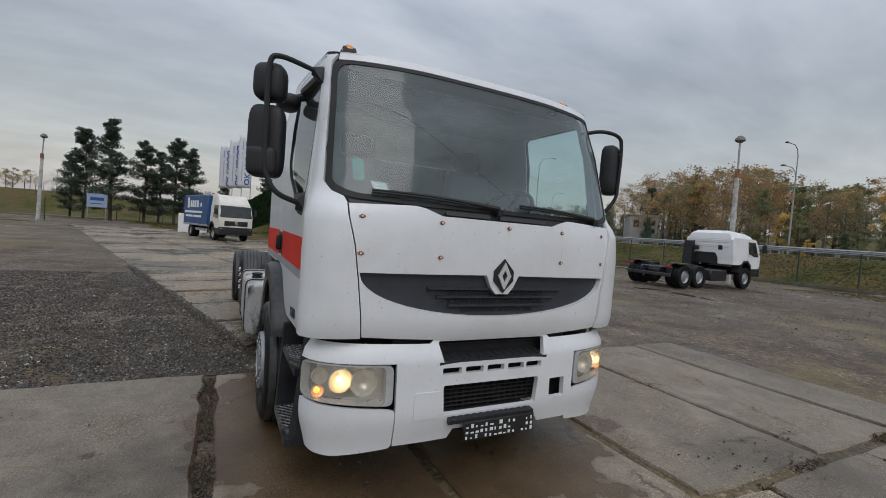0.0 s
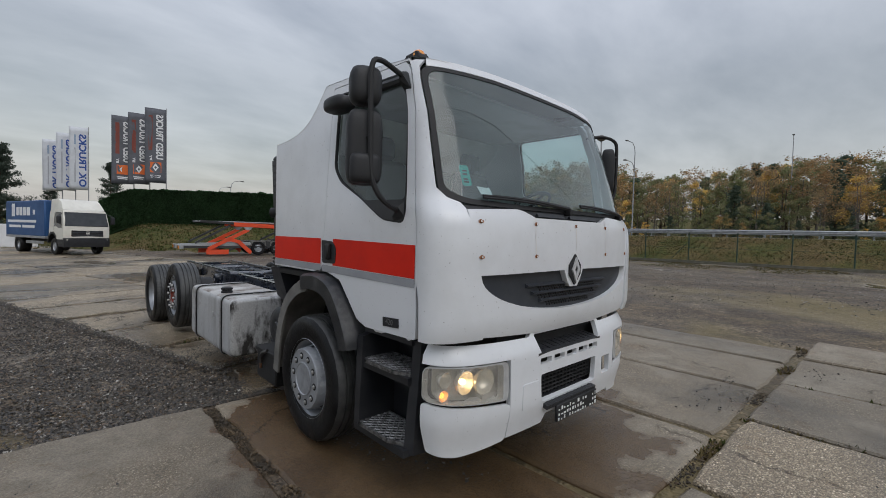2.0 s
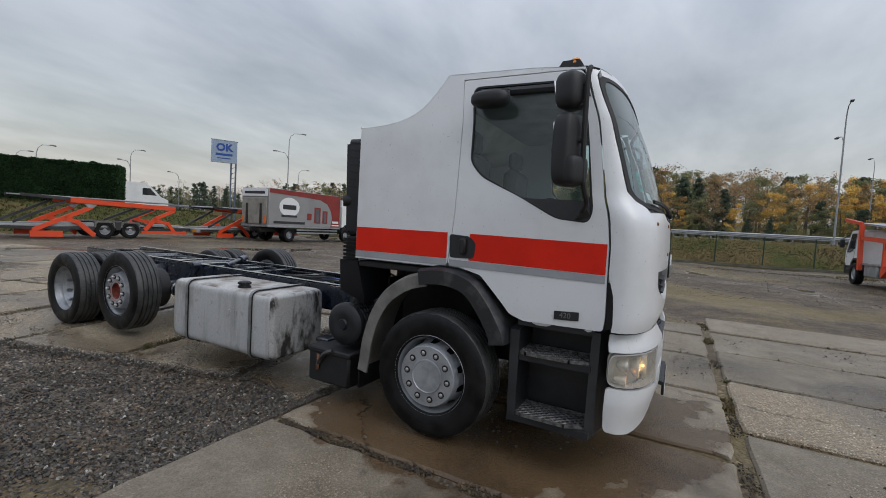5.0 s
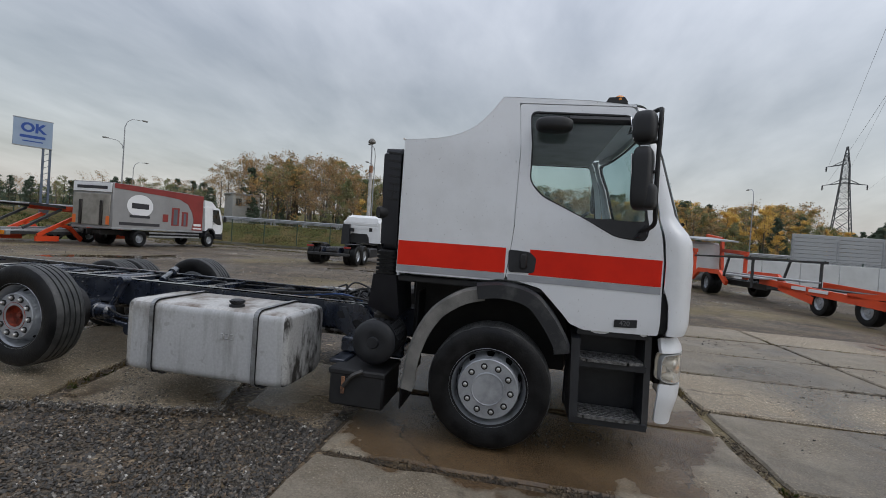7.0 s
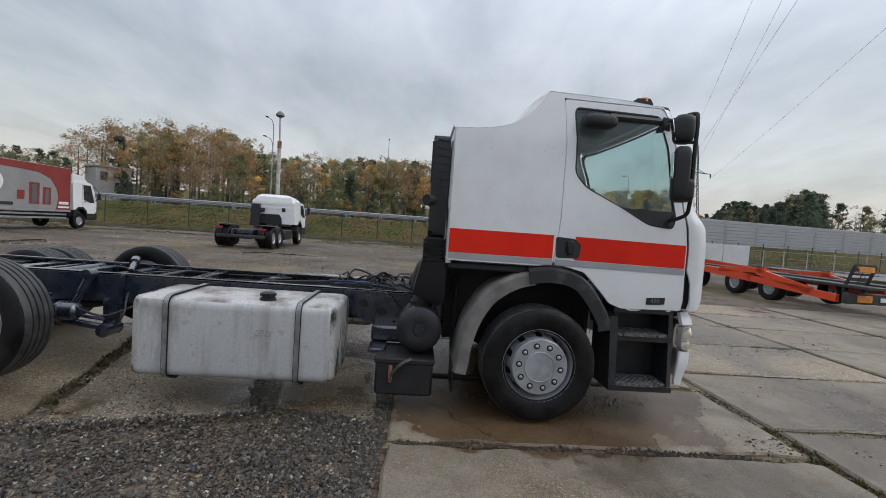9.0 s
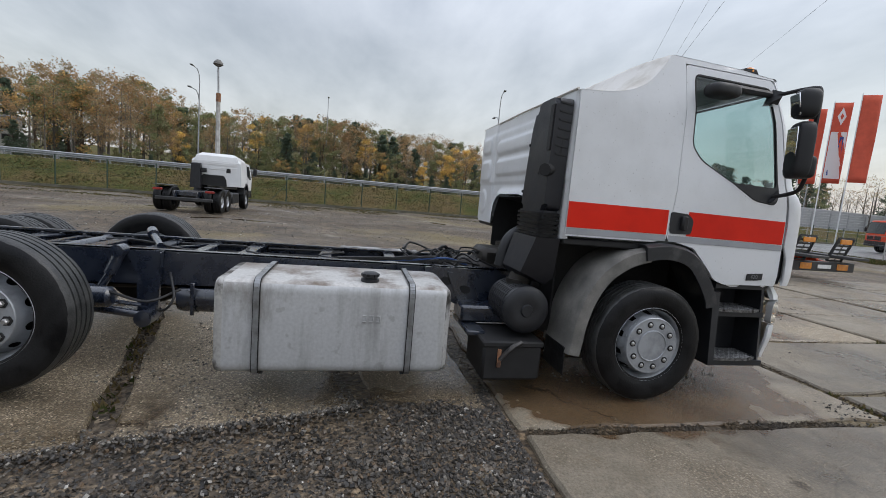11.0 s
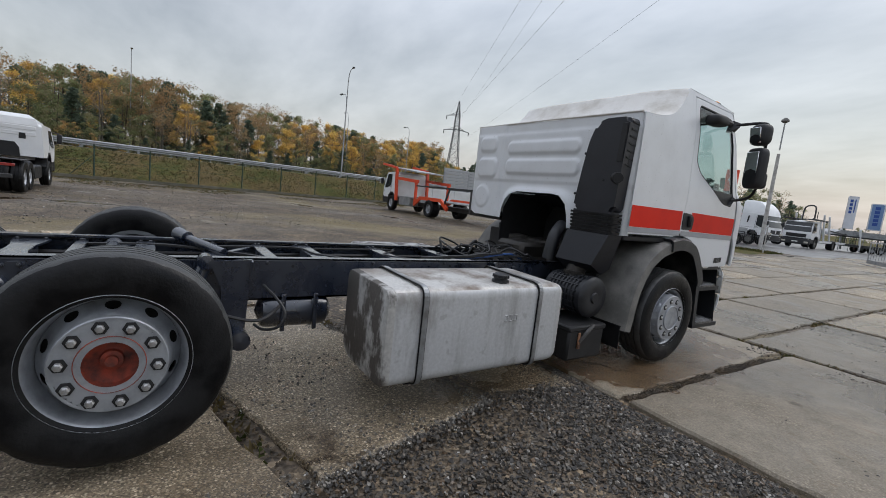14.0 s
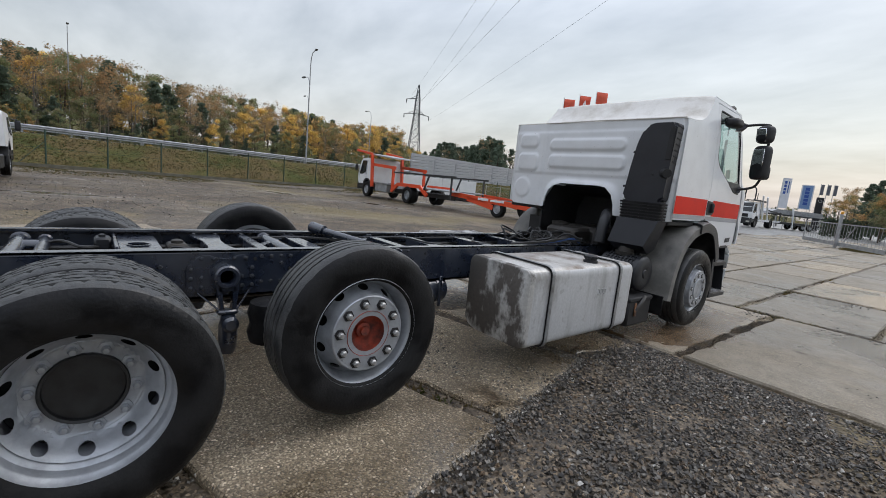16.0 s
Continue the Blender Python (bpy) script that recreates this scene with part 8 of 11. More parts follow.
        prism(bm, [(front - 0.74, zb + 0.10), (front - 1.02, zb + 0.32), (front - 1.4, zb + 0.32), (front - 1.66, zb + 0.1), (front - 1.76, zb - 0.25), (front - 1.66, zb - 0.25), (front - 1.55, zb + 0.05), (front - 1.34, zb + 0.22), (front - 1.05, zb + 0.22), (front - 0.82, zb), (front - 0.74, zb - 0.25)], "y", s * h * 1.004, s * h * 0.7)
        part("wheel_arch", bm, M["plastic"], cab)
        bm = B()
        box(bm, (front - 0.72, s * h * 0.99, zb - 0.42), (front - 0.08, s * h * 0.75, zb - 0.04), 0.02)
        step = part("step_box", bm, M["plastic"], cab)
        bm = B()
        box(bm, (front - 0.66, s * h * 1.0, zb - 0.26), (front - 0.16, s * h * 0.9, zb - 0.22), 0.005)
        part("tread", bm, M["strap"], step)
        bm = B()
        box(bm, (front - 0.98, s * h * 1.0, zb + 0.62), (front - 0.86, s * h * 1.014, zb + 0.67), 0.004)
        part("door_handle", bm, M["black"], cab)
    bm = B()
    ys = h * np.array([-1.0, -0.94, -0.6, 0.0, 0.6, 0.94, 1.0])
    cols = [[bm.verts.new((front + bow(y) * 0.8 + d, y, z)) for z, d in ((zb + 0.03, 0.03), (zb - 0.2, 0.05), (zb - 0.44, 0.02), (zb - 0.44, -0.12), (zb + 0.03, -0.12))] for y in ys]
    for a, b in zip(cols, cols[1:]):
        for i in range(5):
            bm.faces.new((a[i], a[(i + 1) % 5], b[(i + 1) % 5], b[i]))
    bm.faces.new(cols[0])
    bm.faces.new(cols[-1][::-1])
    part("bumper", bm, M["plastic"], cab)
    bm = B()
    box(bm, (front + 0.02, -h * 0.70, zb + 0.10), (front + 0.088, h * 0.70, sill - 0.20), 0.03)
    gr = part("grille", bm, M["black"], cab)
    for k in range(4):
        zz = zb + 0.14 + (sill - 0.40 - zb) * k / 3
        bm = B()
        box(bm, (front + 0.05, -h * 0.66, zz), (front + 0.10, h * 0.66, zz + 0.035), 0.008)
        part("grille_bar", bm, M["grille"], gr)
    return cab


M["glass_far"] = material("dark_glass", (0.020, 0.024, 0.027), (0.034, 0.038, 0.040), 3.0, 0.05, spec=0.6)


def ladder(parent, x0, x1, mat, z0=0.62, z1=0.86):
    for y in (-0.42, 0.42):
        bm = B()
        box(bm, (x0, y - 0.04, z0), (x1, y + 0.04, z1), 0.012)
        part("chassis_rail", bm, mat, parent)
    for x in np.arange(x0 + 0.3, x1, 1.1):
        bm = B()
        box(bm, (x - 0.06, -0.4, z0 + 0.06), (x + 0.06, 0.4, z1 - 0.03), 0.01)
        part("cross_member", bm, mat, parent)


def heading(x, y, deg):
    return Matrix.Translation((x, y, 0)) @ Matrix.Rotation(radians(deg), 4, "Z")


# ---- white chassis truck by the fence ----
t2 = thing("truck", "white cab-and-chassis truck with no body by the fence", "truck", at=heading(21.75, 9.15, 1))
cab2 = far_cab(t2, 0.0, 2.36, 1.02, 2.36, 2.3, M["van_white"], lean=0.25, low=1.12)
# the raised roof, rounded off all round
bm = B()
hull(bm, [(x, y, z) for x, y, z in ((-0.30, 0.98, 2.30), (-2.30, 1.02, 2.30), (-0.42, 0.86, 2.50), (-2.24, 0.92, 2.56), (-0.75, 0.72, 2.62), (-2.05, 0.70, 2.70))] + [(x, -y, z) for x, y, z in ((-0.30, 0.98, 2.30), (-2.30, 1.02, 2.30), (-0.42, 0.86, 2.50), (-2.24, 0.92, 2.56), (-0.75, 0.72, 2.62), (-2.05, 0.70, 2.70))])
part("raised_roof", bm, M["van_white"], cab2)
# pressed panels and the arched mouth of the rear wall
for y0, y1, z0, z1 in ((-0.95, 0.65, 2.12, 2.26), (-0.95, 0.65, 1.90, 2.04)):
    bm = B()
    box(bm, (-2.312, y0, z0), (-2.29, y1, z1), 0.012)
    part("pressed_panel", bm, M["van_white"], cab2)
bm = B()
box(bm, (-2.315, -0.66, 1.78), (-2.29, -0.46, 2.0), 0.01)
part("vent", bm, M["black"], cab2)
bm = B()
prism(bm, [(y * 0.62 + 0.12, 1.1 + 0.56 * z) for y, z in ((-1, 0), (-0.95, 0.6), (-0.75, 0.95), (0.75, 0.95), (0.95, 0.6), (1, 0))], "x", -2.33, -2.29)
part("tunnel_mouth", bm, M["black"], cab2)
ladder(t2, -6.5, -0.4, M["chassis"], 0.60, 0.86)
bm = B()
hull(bm, [(-2.58, 0.62, 0.95), (-2.58, 1.10, 0.95), (-2.34, 0.62, 0.95), (-2.34, 1.10, 0.95), (-2.55, 0.66, 2.12), (-2.55, 1.06, 2.12), (-2.34, 0.66, 2.16), (-2.34, 1.08, 2.16)])
intake2 = part("air_intake", bm, M["plastic"], t2, "black air intake behind the cab")
bm = B()
box(bm, (-2.50, 0.40, 1.72), (-2.36, 0.66, 1.94), 0.03)
part("intake_mouth", bm, M["plastic"], intake2)
bm = B()
box(bm, (-3.9, -1.15, 0.35), (-2.6, -0.55, 0.85), 0.05)
part("fuel_tank", bm, M["plastic"], t2)
bm = B()
box(bm, (-6.62, -1.05, 0.46), (-6.52, 1.05, 0.60), 0.02)
part("tail_beam", bm, M["black_steel"], t2)
for k, (x0, x1, yy) in enumerate(((-6.2, -5.6, 0.0), (-5.1, -4.6, 0.1), (-3.6, -2.5, -0.1))):
    bm = B()
    box(bm, (x0, yy - 0.34, 0.40), (x1, yy + 0.34, 0.86), 0.08)
    part("axle_casing" if k < 2 else "gearbox", bm, M["oily"], t2)
for s in (-1, 1):
    far_wheel(t2, -1.15, s * 1.05, side=s)
    far_wheel(t2, -4.75, s * 1.05, side=s)
    for yy in (1.10, 0.77):
        far_wheel(t2, -5.85, s * yy, w=0.15, side=s)
    bm = B()
    box(bm, (-6.3, s * 0.62, 1.03), (-5.4, s * 1.26, 1.06), 0.015)
    part("mudguard", bm, M["black_steel"], t2)
    bm = B()
    box(bm, (-6.66, s * 0.78, 0.84), (-6.60, s * 1.12, 0.93), 0.008)
    part("tail_light", bm, M["tail_red"], t2)

# ---- blue tarpaulin truck ----
t3 = thing("truck", "white cab truck with a blue tarpaulin body, parked facing us", "truck", at=heading(-0.75, 26.3, -71))
far_cab(t3, 0.0, 2.02, 0.85, 2.32, 1.6, M["cab_cream"], lean=0.18)
bm = B()
hull(bm, [(x, y * k, z) for x, z, k in ((-0.28, 2.33, 1.0), (-1.58, 2.33, 1.0), (-1.58, 2.86, 0.96), (-0.95, 2.88, 0.94), (-0.62, 2.74, 0.92)) for y in (-0.92, 0.92)])
part("roof_fairing", bm, M["cab_cream"], t3, "cream roof fairing")
ladder(t3, -6.5, -0.4, M["black_steel"], 0.6, 0.8)
bm = B()
box(bm, (-6.6, -1.12, 0.90), (-1.75, 1.12, 2.80), 0.05)
body = part("tarpaulin_body", bm, M["tarp_blue"], t3, "blue tarpaulin body with white print")
side_m = Matrix.Translation((0, -1.124, 0))
bars(body, "printed_bar", side_m, [(-5.75, -5.35, 1.95, 2.65), (-5.15, -4.85, 2.0, 2.45), (-4.75, -4.4, 2.0, 2.45), (-4.3, -3.95, 2.0, 2.45), (-3.85, -3.45, 2.0, 2.45), (-3.1, -2.85, 2.05, 2.3), (-6.3, -2.7, 1.62, 1.76), (-6.1, -4.6, 1.34, 1.48), (-4.4, -2.9, 1.34, 1.48)], M["letter_white"])
bm = B()
box(bm, (-6.58, -1.13, 0.80), (-1.77, 1.13, 0.92), 0.01)
part("body_floor", bm, M["galv"], t3)
bm = B()
box(bm, (-4.2, -1.05, 0.50), (-2.1, -1.02, 0.66), 0.01)
part("side_guard", bm, M["galv"], t3)
for s in (-1, 1):
    far_wheel(t3, -1.0, s * 0.88, 0.43, 0.13, s)
    far_wheel(t3, -5.0, s * 0.88, 0.43, 0.25, s)

# ---- red and grey curtain truck ----
t4 = thing("truck", "white cab truck with grey and dark red curtain body", "truck", at=heading(23.2, 22.2, 0))
far_cab(t4, 0.0, 2.3, 0.95, 2.7, 1.75, M["van_white"], lean=0.25)
bm = B()
hull(bm, [(x, y, z) for x, z in ((-0.5, 2.7), (-1.7, 2.7), (-1.7, 3.15), (-1.0, 3.1)) for y in (-1.0, 1.0)])
part("roof_fairing", bm, M["van_white"], t4)
ladder(t4, -8.5, -0.4, M["black_steel"], 0.6, 0.85)
bm = B()
box(bm, (-8.6, -1.27, 1.02), (-2.15, 1.27, 3.38), 0.03)
body = part("curtain_body", bm, M["tarp_grey"], t4, "grey curtain body with dark red edges and print")
# the red field: along the top and widening to the front
bm = B()
pts_up = [(-8.55, 3.36), (-8.55, 3.10), (-7.0, 3.06), (-5.4, 3.02), (-4.2, 2.95), (-3.5, 2.7), (-3.1, 2.2), (-2.95, 1.7), (-3.1, 1.08), (-2.18, 1.08), (-2.18, 3.36)]
prism(bm, pts_up, "y", -1.285, -1.272)
part("red_field", bm, M["tarp_red"], body)
sm = Matrix.Translation((0, -1.276, 0))
bm = B()
lathe(bm, [(0.0, -0.006), (0.62, -0.006), (0.62, 0.0), (0.0, 0.0)], (0, 0, 0), "y", 32)
for v in bm.verts:
    v.co.x *= 1.35
logo = part("oval_mark", bm, M["letter_white"], body)
logo.matrix_basis = Matrix.Translation((-6.95, -1.275, 2.28))
bars(body, "printed_bar", sm, [(-7.5, -6.4, 2.12, 2.42)], M["ink"], 0.012)
bars(body, "printed_bar", sm, [(-7.6, -6.3, 1.62, 1.76), (-8.2, -5.6, 1.18, 1.34)], M["ink"])
bars(body, "printed_block", sm, [(-5.4, -5.0, 1.5, 1.95), (-4.75, -4.15, 1.3, 2.4), (-3.95, -3.45, 1.3, 2.2)], M["tarp_red"])
bars(body, "printed_block", sm, [(-4.6, -4.3, 1.35, 2.3), (-3.8, -3.6, 1.35, 2.1)], M["flag_dark"], 0.01)
bars(body, "printed_bar", sm, [(-2.95, -2.3, 1.35, 1.5), (-3.0, -2.25, 1.15, 1.25)], M["letter_white"], 0.014)
bm = B()
box(bm, (-8.62, -1.29, 0.93), (-2.1, 1.29, 1.04), 0.015)
part("side_board", bm, M["galv"], t4)
bm = B()
box(bm, (-8.66, -1.15, 1.1), (-8.61, 1.15, 2.75), 0.02)
part("tail_lift", bm, M["lift_plate"], t4, "pale tail-lift plate")
bm = B()
box(bm, (-8.65, -1.2, 2.85), (-8.61, 1.2, 3.32), 0.01)
head = part("header_board", bm, M["letter_white"], t4)
bars(head, "printed_bar", Matrix.Translation((-8.655, 0, 0)) @ Matrix.Rotation(radians(-90), 4, "Z"), [(-0.95, 0.95, 3.0, 3.16)], M["ink"])
for y in (-0.65, 0.65):
    bm = B()
    box(bm, (-8.72, y - 0.09, 1.1), (-8.65, y + 0.09, 2.4), 0.02)
    part("lift_arm", bm, M["oily"], t4)
for y in (-1.05, 1.05):
    bm = B()
    box(bm, (-8.68, y - 0.1, 1.15), (-8.655, y + 0.1, 1.6), 0.005)
    part("marker_plate", bm, M["orange_sign"], t4)
for z in (0.55, 0.75):
    bm = B()
    box(bm, (-6.2, -1.2, z), (-2.3, -1.17, z + 0.1), 0.01)
    part("side_guard", bm, M["galv"], t4)
for s in (-1, 1):
    far_wheel(t4, -1.3, s * 1.03, 0.46, 0.14, s)
    far_wheel(t4, -6.9, s * 1.03, 0.46, 0.28, s)

# ---- car transporters ----
def beam(bm, a, b, w=0.12, h=0.16):
    d, u, v = frame_of(a, b)
    a, b = Vector(a), Vector(b)
    hull(bm, [p + u * (sx * w / 2) + v * (sz * h / 2) for p in (a, b) for sx in (-1, 1) for sz in (-1, 1)])


def transporter_trailer(label, m):
    """A two-deck car-transporter trailer, drawn along its +x; tail at x = 0."""
    t = thing("car_transporter_trailer", label, "trailer", "car transporter trailers", m)
    for s in (-1, 1):
        y = s * 1.17
        for name, pts, mat, w, h in (
            ("upper_beam", [(3.6, y, 1.84), (9.7, y, 1.70)], "orange_paint", 0.10, 0.22),
            ("ramp_beam", [(1.35, y, 1.96), (3.75, y, 1.88)], "black_steel", 0.09, 0.13),
            ("lift_strut", [(1.85, y, 0.36), (4.7, y, 1.55)], "orange_paint", 0.1, 0.20),
            ("lift_strut", [(3.3, y, 0.95), (4.0, y, 0.78)], "orange_paint", 0.1, 0.20),
            ("lift_strut", [(3.95, y, 0.80), (4.85, y, 0.14)], "orange_paint", 0.1, 0.24),
            ("front_strut", [(7.7, y, 0.45), (8.4, y, 1.12)], "orange_paint", 0.1, 0.24),
            ("front_strut", [(8.3, y, 1.08), (9.65, y, 1.60)], "orange_paint", 0.1, 0.18),
            ("front_strut", [(8.4, y, 1.0), (9.2, y, 0.85)], "orange_paint", 0.1, 0.18),
            ("front_strut", [(9.15, y, 0.9), (9.7, y, 0.32)], "orange_paint", 0.1, 0.20),
            ("low_plate", [(1.75, y, 0.20), (3.25, y, 0.20)], "orange_paint", 0.08, 0.28),
            ("low_plate", [(7.5, y, 0.34), (10.5, y, 0.34)], "orange_paint", 0.08, 0.16),
            ("side_beam", [(0.3, y * 0.97, 0.48), (10.3, y * 0.97, 0.50)], "black_steel", 0.08, 0.14),
            ("lift_ram", [(1.05, y * 0.95, 0.72), (3.4, y * 0.95, 1.76)], "black_steel", 0.10, 0.12),
            ("lift_ram", [(6.4, y * 0.95, 0.90), (8.3, y * 0.95, 1.62)], "black_steel", 0.10, 0.12),
            ("lift_ram", [(7.0, y * 0.95, 0.95), (8.2, y * 0.95, 0.62)], "black_steel", 0.09, 0.10),
            ("lift_ram", [(3.2, y * 0.95, 0.25), (4.2, y * 0.95, 0.62)], "black_steel", 0.08, 0.09),
        ):
            bm = B()
            beam(bm, *pts, w, h)
            part(name, bm, M[mat], t)
        bm = B()
        hull(bm, [(x, y + d, z) for x, z in ((4.3, 1.68), (4.95, 1.68), (4.75, 1.5), (4.5, 1.5)) for d in (-0.06, 0.06)])
        part("gusset", bm, M["galv"], t)
        for x in (5.4, 6.85):
            far_wheel(t, x, s * 1.08, 0.43, 0.13, s)
            bm = B()
            prism(bm, [(x - 0.58, 0.55), (x - 0.52, 0.86), (x + 0.52, 0.86), (x + 0.58, 0.55), (x + 0.5, 0.55), (x + 0.44, 0.80), (x - 0.44, 0.80), (x - 0.5, 0.55)], "y", s * 1.22, s * 0.9)
            part("mudguard", bm, M["plastic_faded"], t)
        bm = B()
        box(bm, (5.98, s * 1.2, 0.42), (6.3, s * 0.9, 0.84), 0.02)
        part("locker", bm, M["black_steel"], t)
        bm = B()
        box(bm, (1.4, s * 1.15, 1.94), (9.6, s * 0.55, 2.0), 0.015)
        part("upper_track", bm, M["galv"], t)
        bm = B()
        hull(bm, [(x, s * yy, z) for yy in (1.14, 0.5) for x, z in ((0.3, 0.50), (4.0, 0.66), (10.3, 0.70), (10.3, 0.76), (4.0, 0.74), (0.3, 0.60))])
        part("lower_track", bm, M["galv"], t)
        bm = B()
        box(bm, (0.02, s * 1.22, 0.36), (0.3, s * 0.35, 0.60), 0.02)
        tb = part("tail_block", bm, M["galv"], t)
        bm = B()
        box(bm, (-0.02, s * 1.15, 0.38), (0.02, s * 0.80, 0.56), 0.01)
        part("tail_light", bm, M["amber"], tb)
    for x in (2.0, 4.2, 6.4, 8.4):
        bm = B()
        beam(bm, (x, -1.1, 0.56), (x, 1.1, 0.56), 0.12, 0.12)
        part("cross_member", bm, M["black_steel"], t)
    for y in (-0.3, 0.3):
        bm = B()
        beam(bm, (10.3, y, 0.5), (11.9, 0, 0.5), 0.1, 0.14)
        part("drawbar", bm, M["black_steel"], t)
    # a short trailer: all but the wheels drawn together along its length
    for ob in t.children:
        if ob.name.startswith("wheel"):
            ob.matrix_basis = Matrix.Translation((ob.matrix_basis.translation.x * -0.22, 0, 0)) @ ob.matrix_basis
        for q in [ob] + list(ob.children):
            if not q.name.startswith(("wheel", "rim")):
                for v in q.data.vertices:
                    v.co.x *= 0.78
    return t


transporter_trailer("orange and black empty car-transporter trailer before the hedge", heading(3.1, 25.5, -4))
transporter_trailer("orange and black empty car-transporter trailer before the hedge", heading(12.0, 25.3, 2))
# the low trailer coupled to the carrier
t6 = thing("low_car_trailer", "orange-framed low car trailer with black ramps", "trailer", at=heading(4.6, -11.2, 3))
for s in (-1, 1):
    y = s * 1.15
    for name, pts, mat, w, h in (("side_beam", [(4.4, y, 0.62), (10.2, y, 0.88)], "orange_paint", 0.1, 0.24), ("side_beam", [(0.8, y, 0.42), (4.6, y, 0.62)], "orange_paint", 0.1, 0.2),
                                 ("strut", [(7.2, y, 0.45), (9.0, y, 0.75)], "orange_paint", 0.1, 0.25), ("strut", [(2.2, y, 0.5), (4.2, y, 0.85)], "orange_paint", 0.1, 0.2), ("strut", [(3.9, y, 0.9), (5.8, y, 0.78)], "orange_paint", 0.1, 0.16)):
        bm = B()
        beam(bm, *pts, w, h)
        part(name, bm, M[mat], t6)
    for x in (3.7, 5.1, 6.95):
        far_wheel(t6, x, s * 1.05, 0.42, 0.14, s)
    bm = B()
    box(bm, (0.9, s * 1.12, 0.72), (9.8, s * 0.45, 0.80), 0.015)
    part("wheel_track", bm, M["black_steel"], t6)
    # raised loading ramp with rungs
    bm = B()
    beam(bm, (0.75, s * 0.75, 0.60), (0.25, s * 0.75, 1.30), 0.02, 0.02)
    ramp_ob = part("loading_ramp", bm, M["black_steel"], t6)
    for yy in (0.45, 1.05):
        bm = B()
        beam(bm, (0.75, s * yy, 0.62), (0.25, s * yy, 1.32), 0.05, 0.1)
        part("ramp_side", bm, M["black_steel"], ramp_ob)
    bm = B()
    box(bm, (0.20, s * 0.5, 1.14), (0.26, s * 0.95, 1.28), 0.01)
    part("ramp_light", bm, M["amber"], ramp_ob)
    for k in range(7):
        q = k / 6
        bm = B()
        beam(bm, (0.75 - 0.5 * q, s * 0.45, 0.62 + 0.7 * q), (0.75 - 0.5 * q, s * 1.05, 0.62 + 0.7 * q), 0.05, 0.05)
        part("rung", bm, M["black_steel"], ramp_ob)
bm = B()
box(bm, (0.2, -1.22, 0.32), (0.5, 1.22, 0.60), 0.02)
tb = part("tail_beam", bm, M["black_steel"], t6)
for y in (-0.72, 0.72):
    bm = B()
    box(bm, (0.16, y - 0.22, 0.37), (0.2, y + 0.22, 0.55), 0.01)
    part("tail_light", bm, M["amber"], tb)
bm = B()
box(bm, (0.17, -0.26, 0.40), (0.2, 0.26, 0.51), 0.005)
part("pale_plate", bm, M["paper"], tb)
bm = B()
box(bm, (9.9, -0.3, 0.5), (12.2, 0.3, 0.66), 0.03)
part("drawbar", bm, M["black_steel"], t6)
for ob in t6.children:
    for q in [ob] + list(ob.children):
        if not q.name.startswith(("wheel", "rim")):
            for v in q.data.vertices:
                if v.co.x < 2.4:
                    v.co.x = 2.4 - (2.4 - v.co.x) * 0.5
bb = Matrix.Translation((0, 1.225, 0)) @ Matrix.Rotation(math.pi, 4, "Z")
bars(t6, "printed_bar", bb @ Matrix.Translation((0, 0, 0)), [(-8.2, -7.5, 0.74, 0.86), (-7.35, -6.5, 0.73, 0.83)], M["letter_white"], 0.02)

t5 = thing("car_transporter", "white cab car transporter with orange frame, empty decks", "truck", at=heading(24.1, -9.95, 1))
far_cab(t5, 0.0, 2.3, 0.9, 2.5, 1.7, M["van_white"], lean=0.25)
ladder(t5, -9.5, -0.4, M["black_steel"], 0.5, 0.75)
for s in (-1, 1):
    y = s * 1.18
    for name, pts, w, h in (("cab_post", [(-1.95, y, 0.7), (-1.75, y, 2.75)], 0.14, 0.2), ("cab_frame", [(-1.75, y, 2.8), (0.25, y, 3.05)], 0.12, 0.14), ("deck_beam", [(-1.8, y, 2.15), (-4.6, y, 2.0)], 0.1, 0.18), ("deck_post", [(-4.4, y, 2.0), (-4.4, y, 0.7)], 0.12, 0.16),
                            ("fender", [(-5.0, y, 1.05), (-7.2, y, 1.05)], 0.12, 0.2), ("fender", [(-7.2, y, 1.05), (-7.9, y, 0.6)], 0.12, 0.2), ("fender", [(-4.3, y, 0.6), (-5.0, y, 1.05)], 0.12, 0.2)):
        bm = B()
        beam(bm, *pts, w, h)
        part(name, bm, M["orange_paint"], t5)
    for pts in ([(-4.4, y, 1.75), (-10.2, y, 1.75)], [(-9.9, y, 1.75), (-9.9, y, 0.6)], [(-8.0, y, 1.75), (-7.6, y, 0.9)]):
        bm = B()
        beam(bm, *pts, 0.07, 0.08)
        part("rail", bm, M["black_steel"], t5)
    bm = B()
    box(bm, (-10.0, s * 1.15, 0.95), (-2.1, s * 0.5, 1.02), 0.01)
    part("wheel_track", bm, M["galv"], t5)
    far_wheel(t5, -1.2, s * 1.03, side=s)
    far_wheel(t5, -6.1, s * 1.03, w=0.28, side=s)
bm = B()
hull(bm, [(x, y, z) for x, z in ((-0.6, 2.82), (-4.0, 2.55), (-4.0, 2.62), (-0.6, 2.9)) for y in (-1.0, 1.0)])
part("roof_deck", bm, M["galv"], t5)
bm = B()
box(bm, (-3.6, -1.1, 0.45), (-2.2, 1.1, 1.0), 0.04)
part("tank", bm, M["galv"], t5)

# ---- fence along the yard ----
fence = thing("fence", "dark green chain-link fence on steel posts with a concrete kerb", "fence", kind="structure")
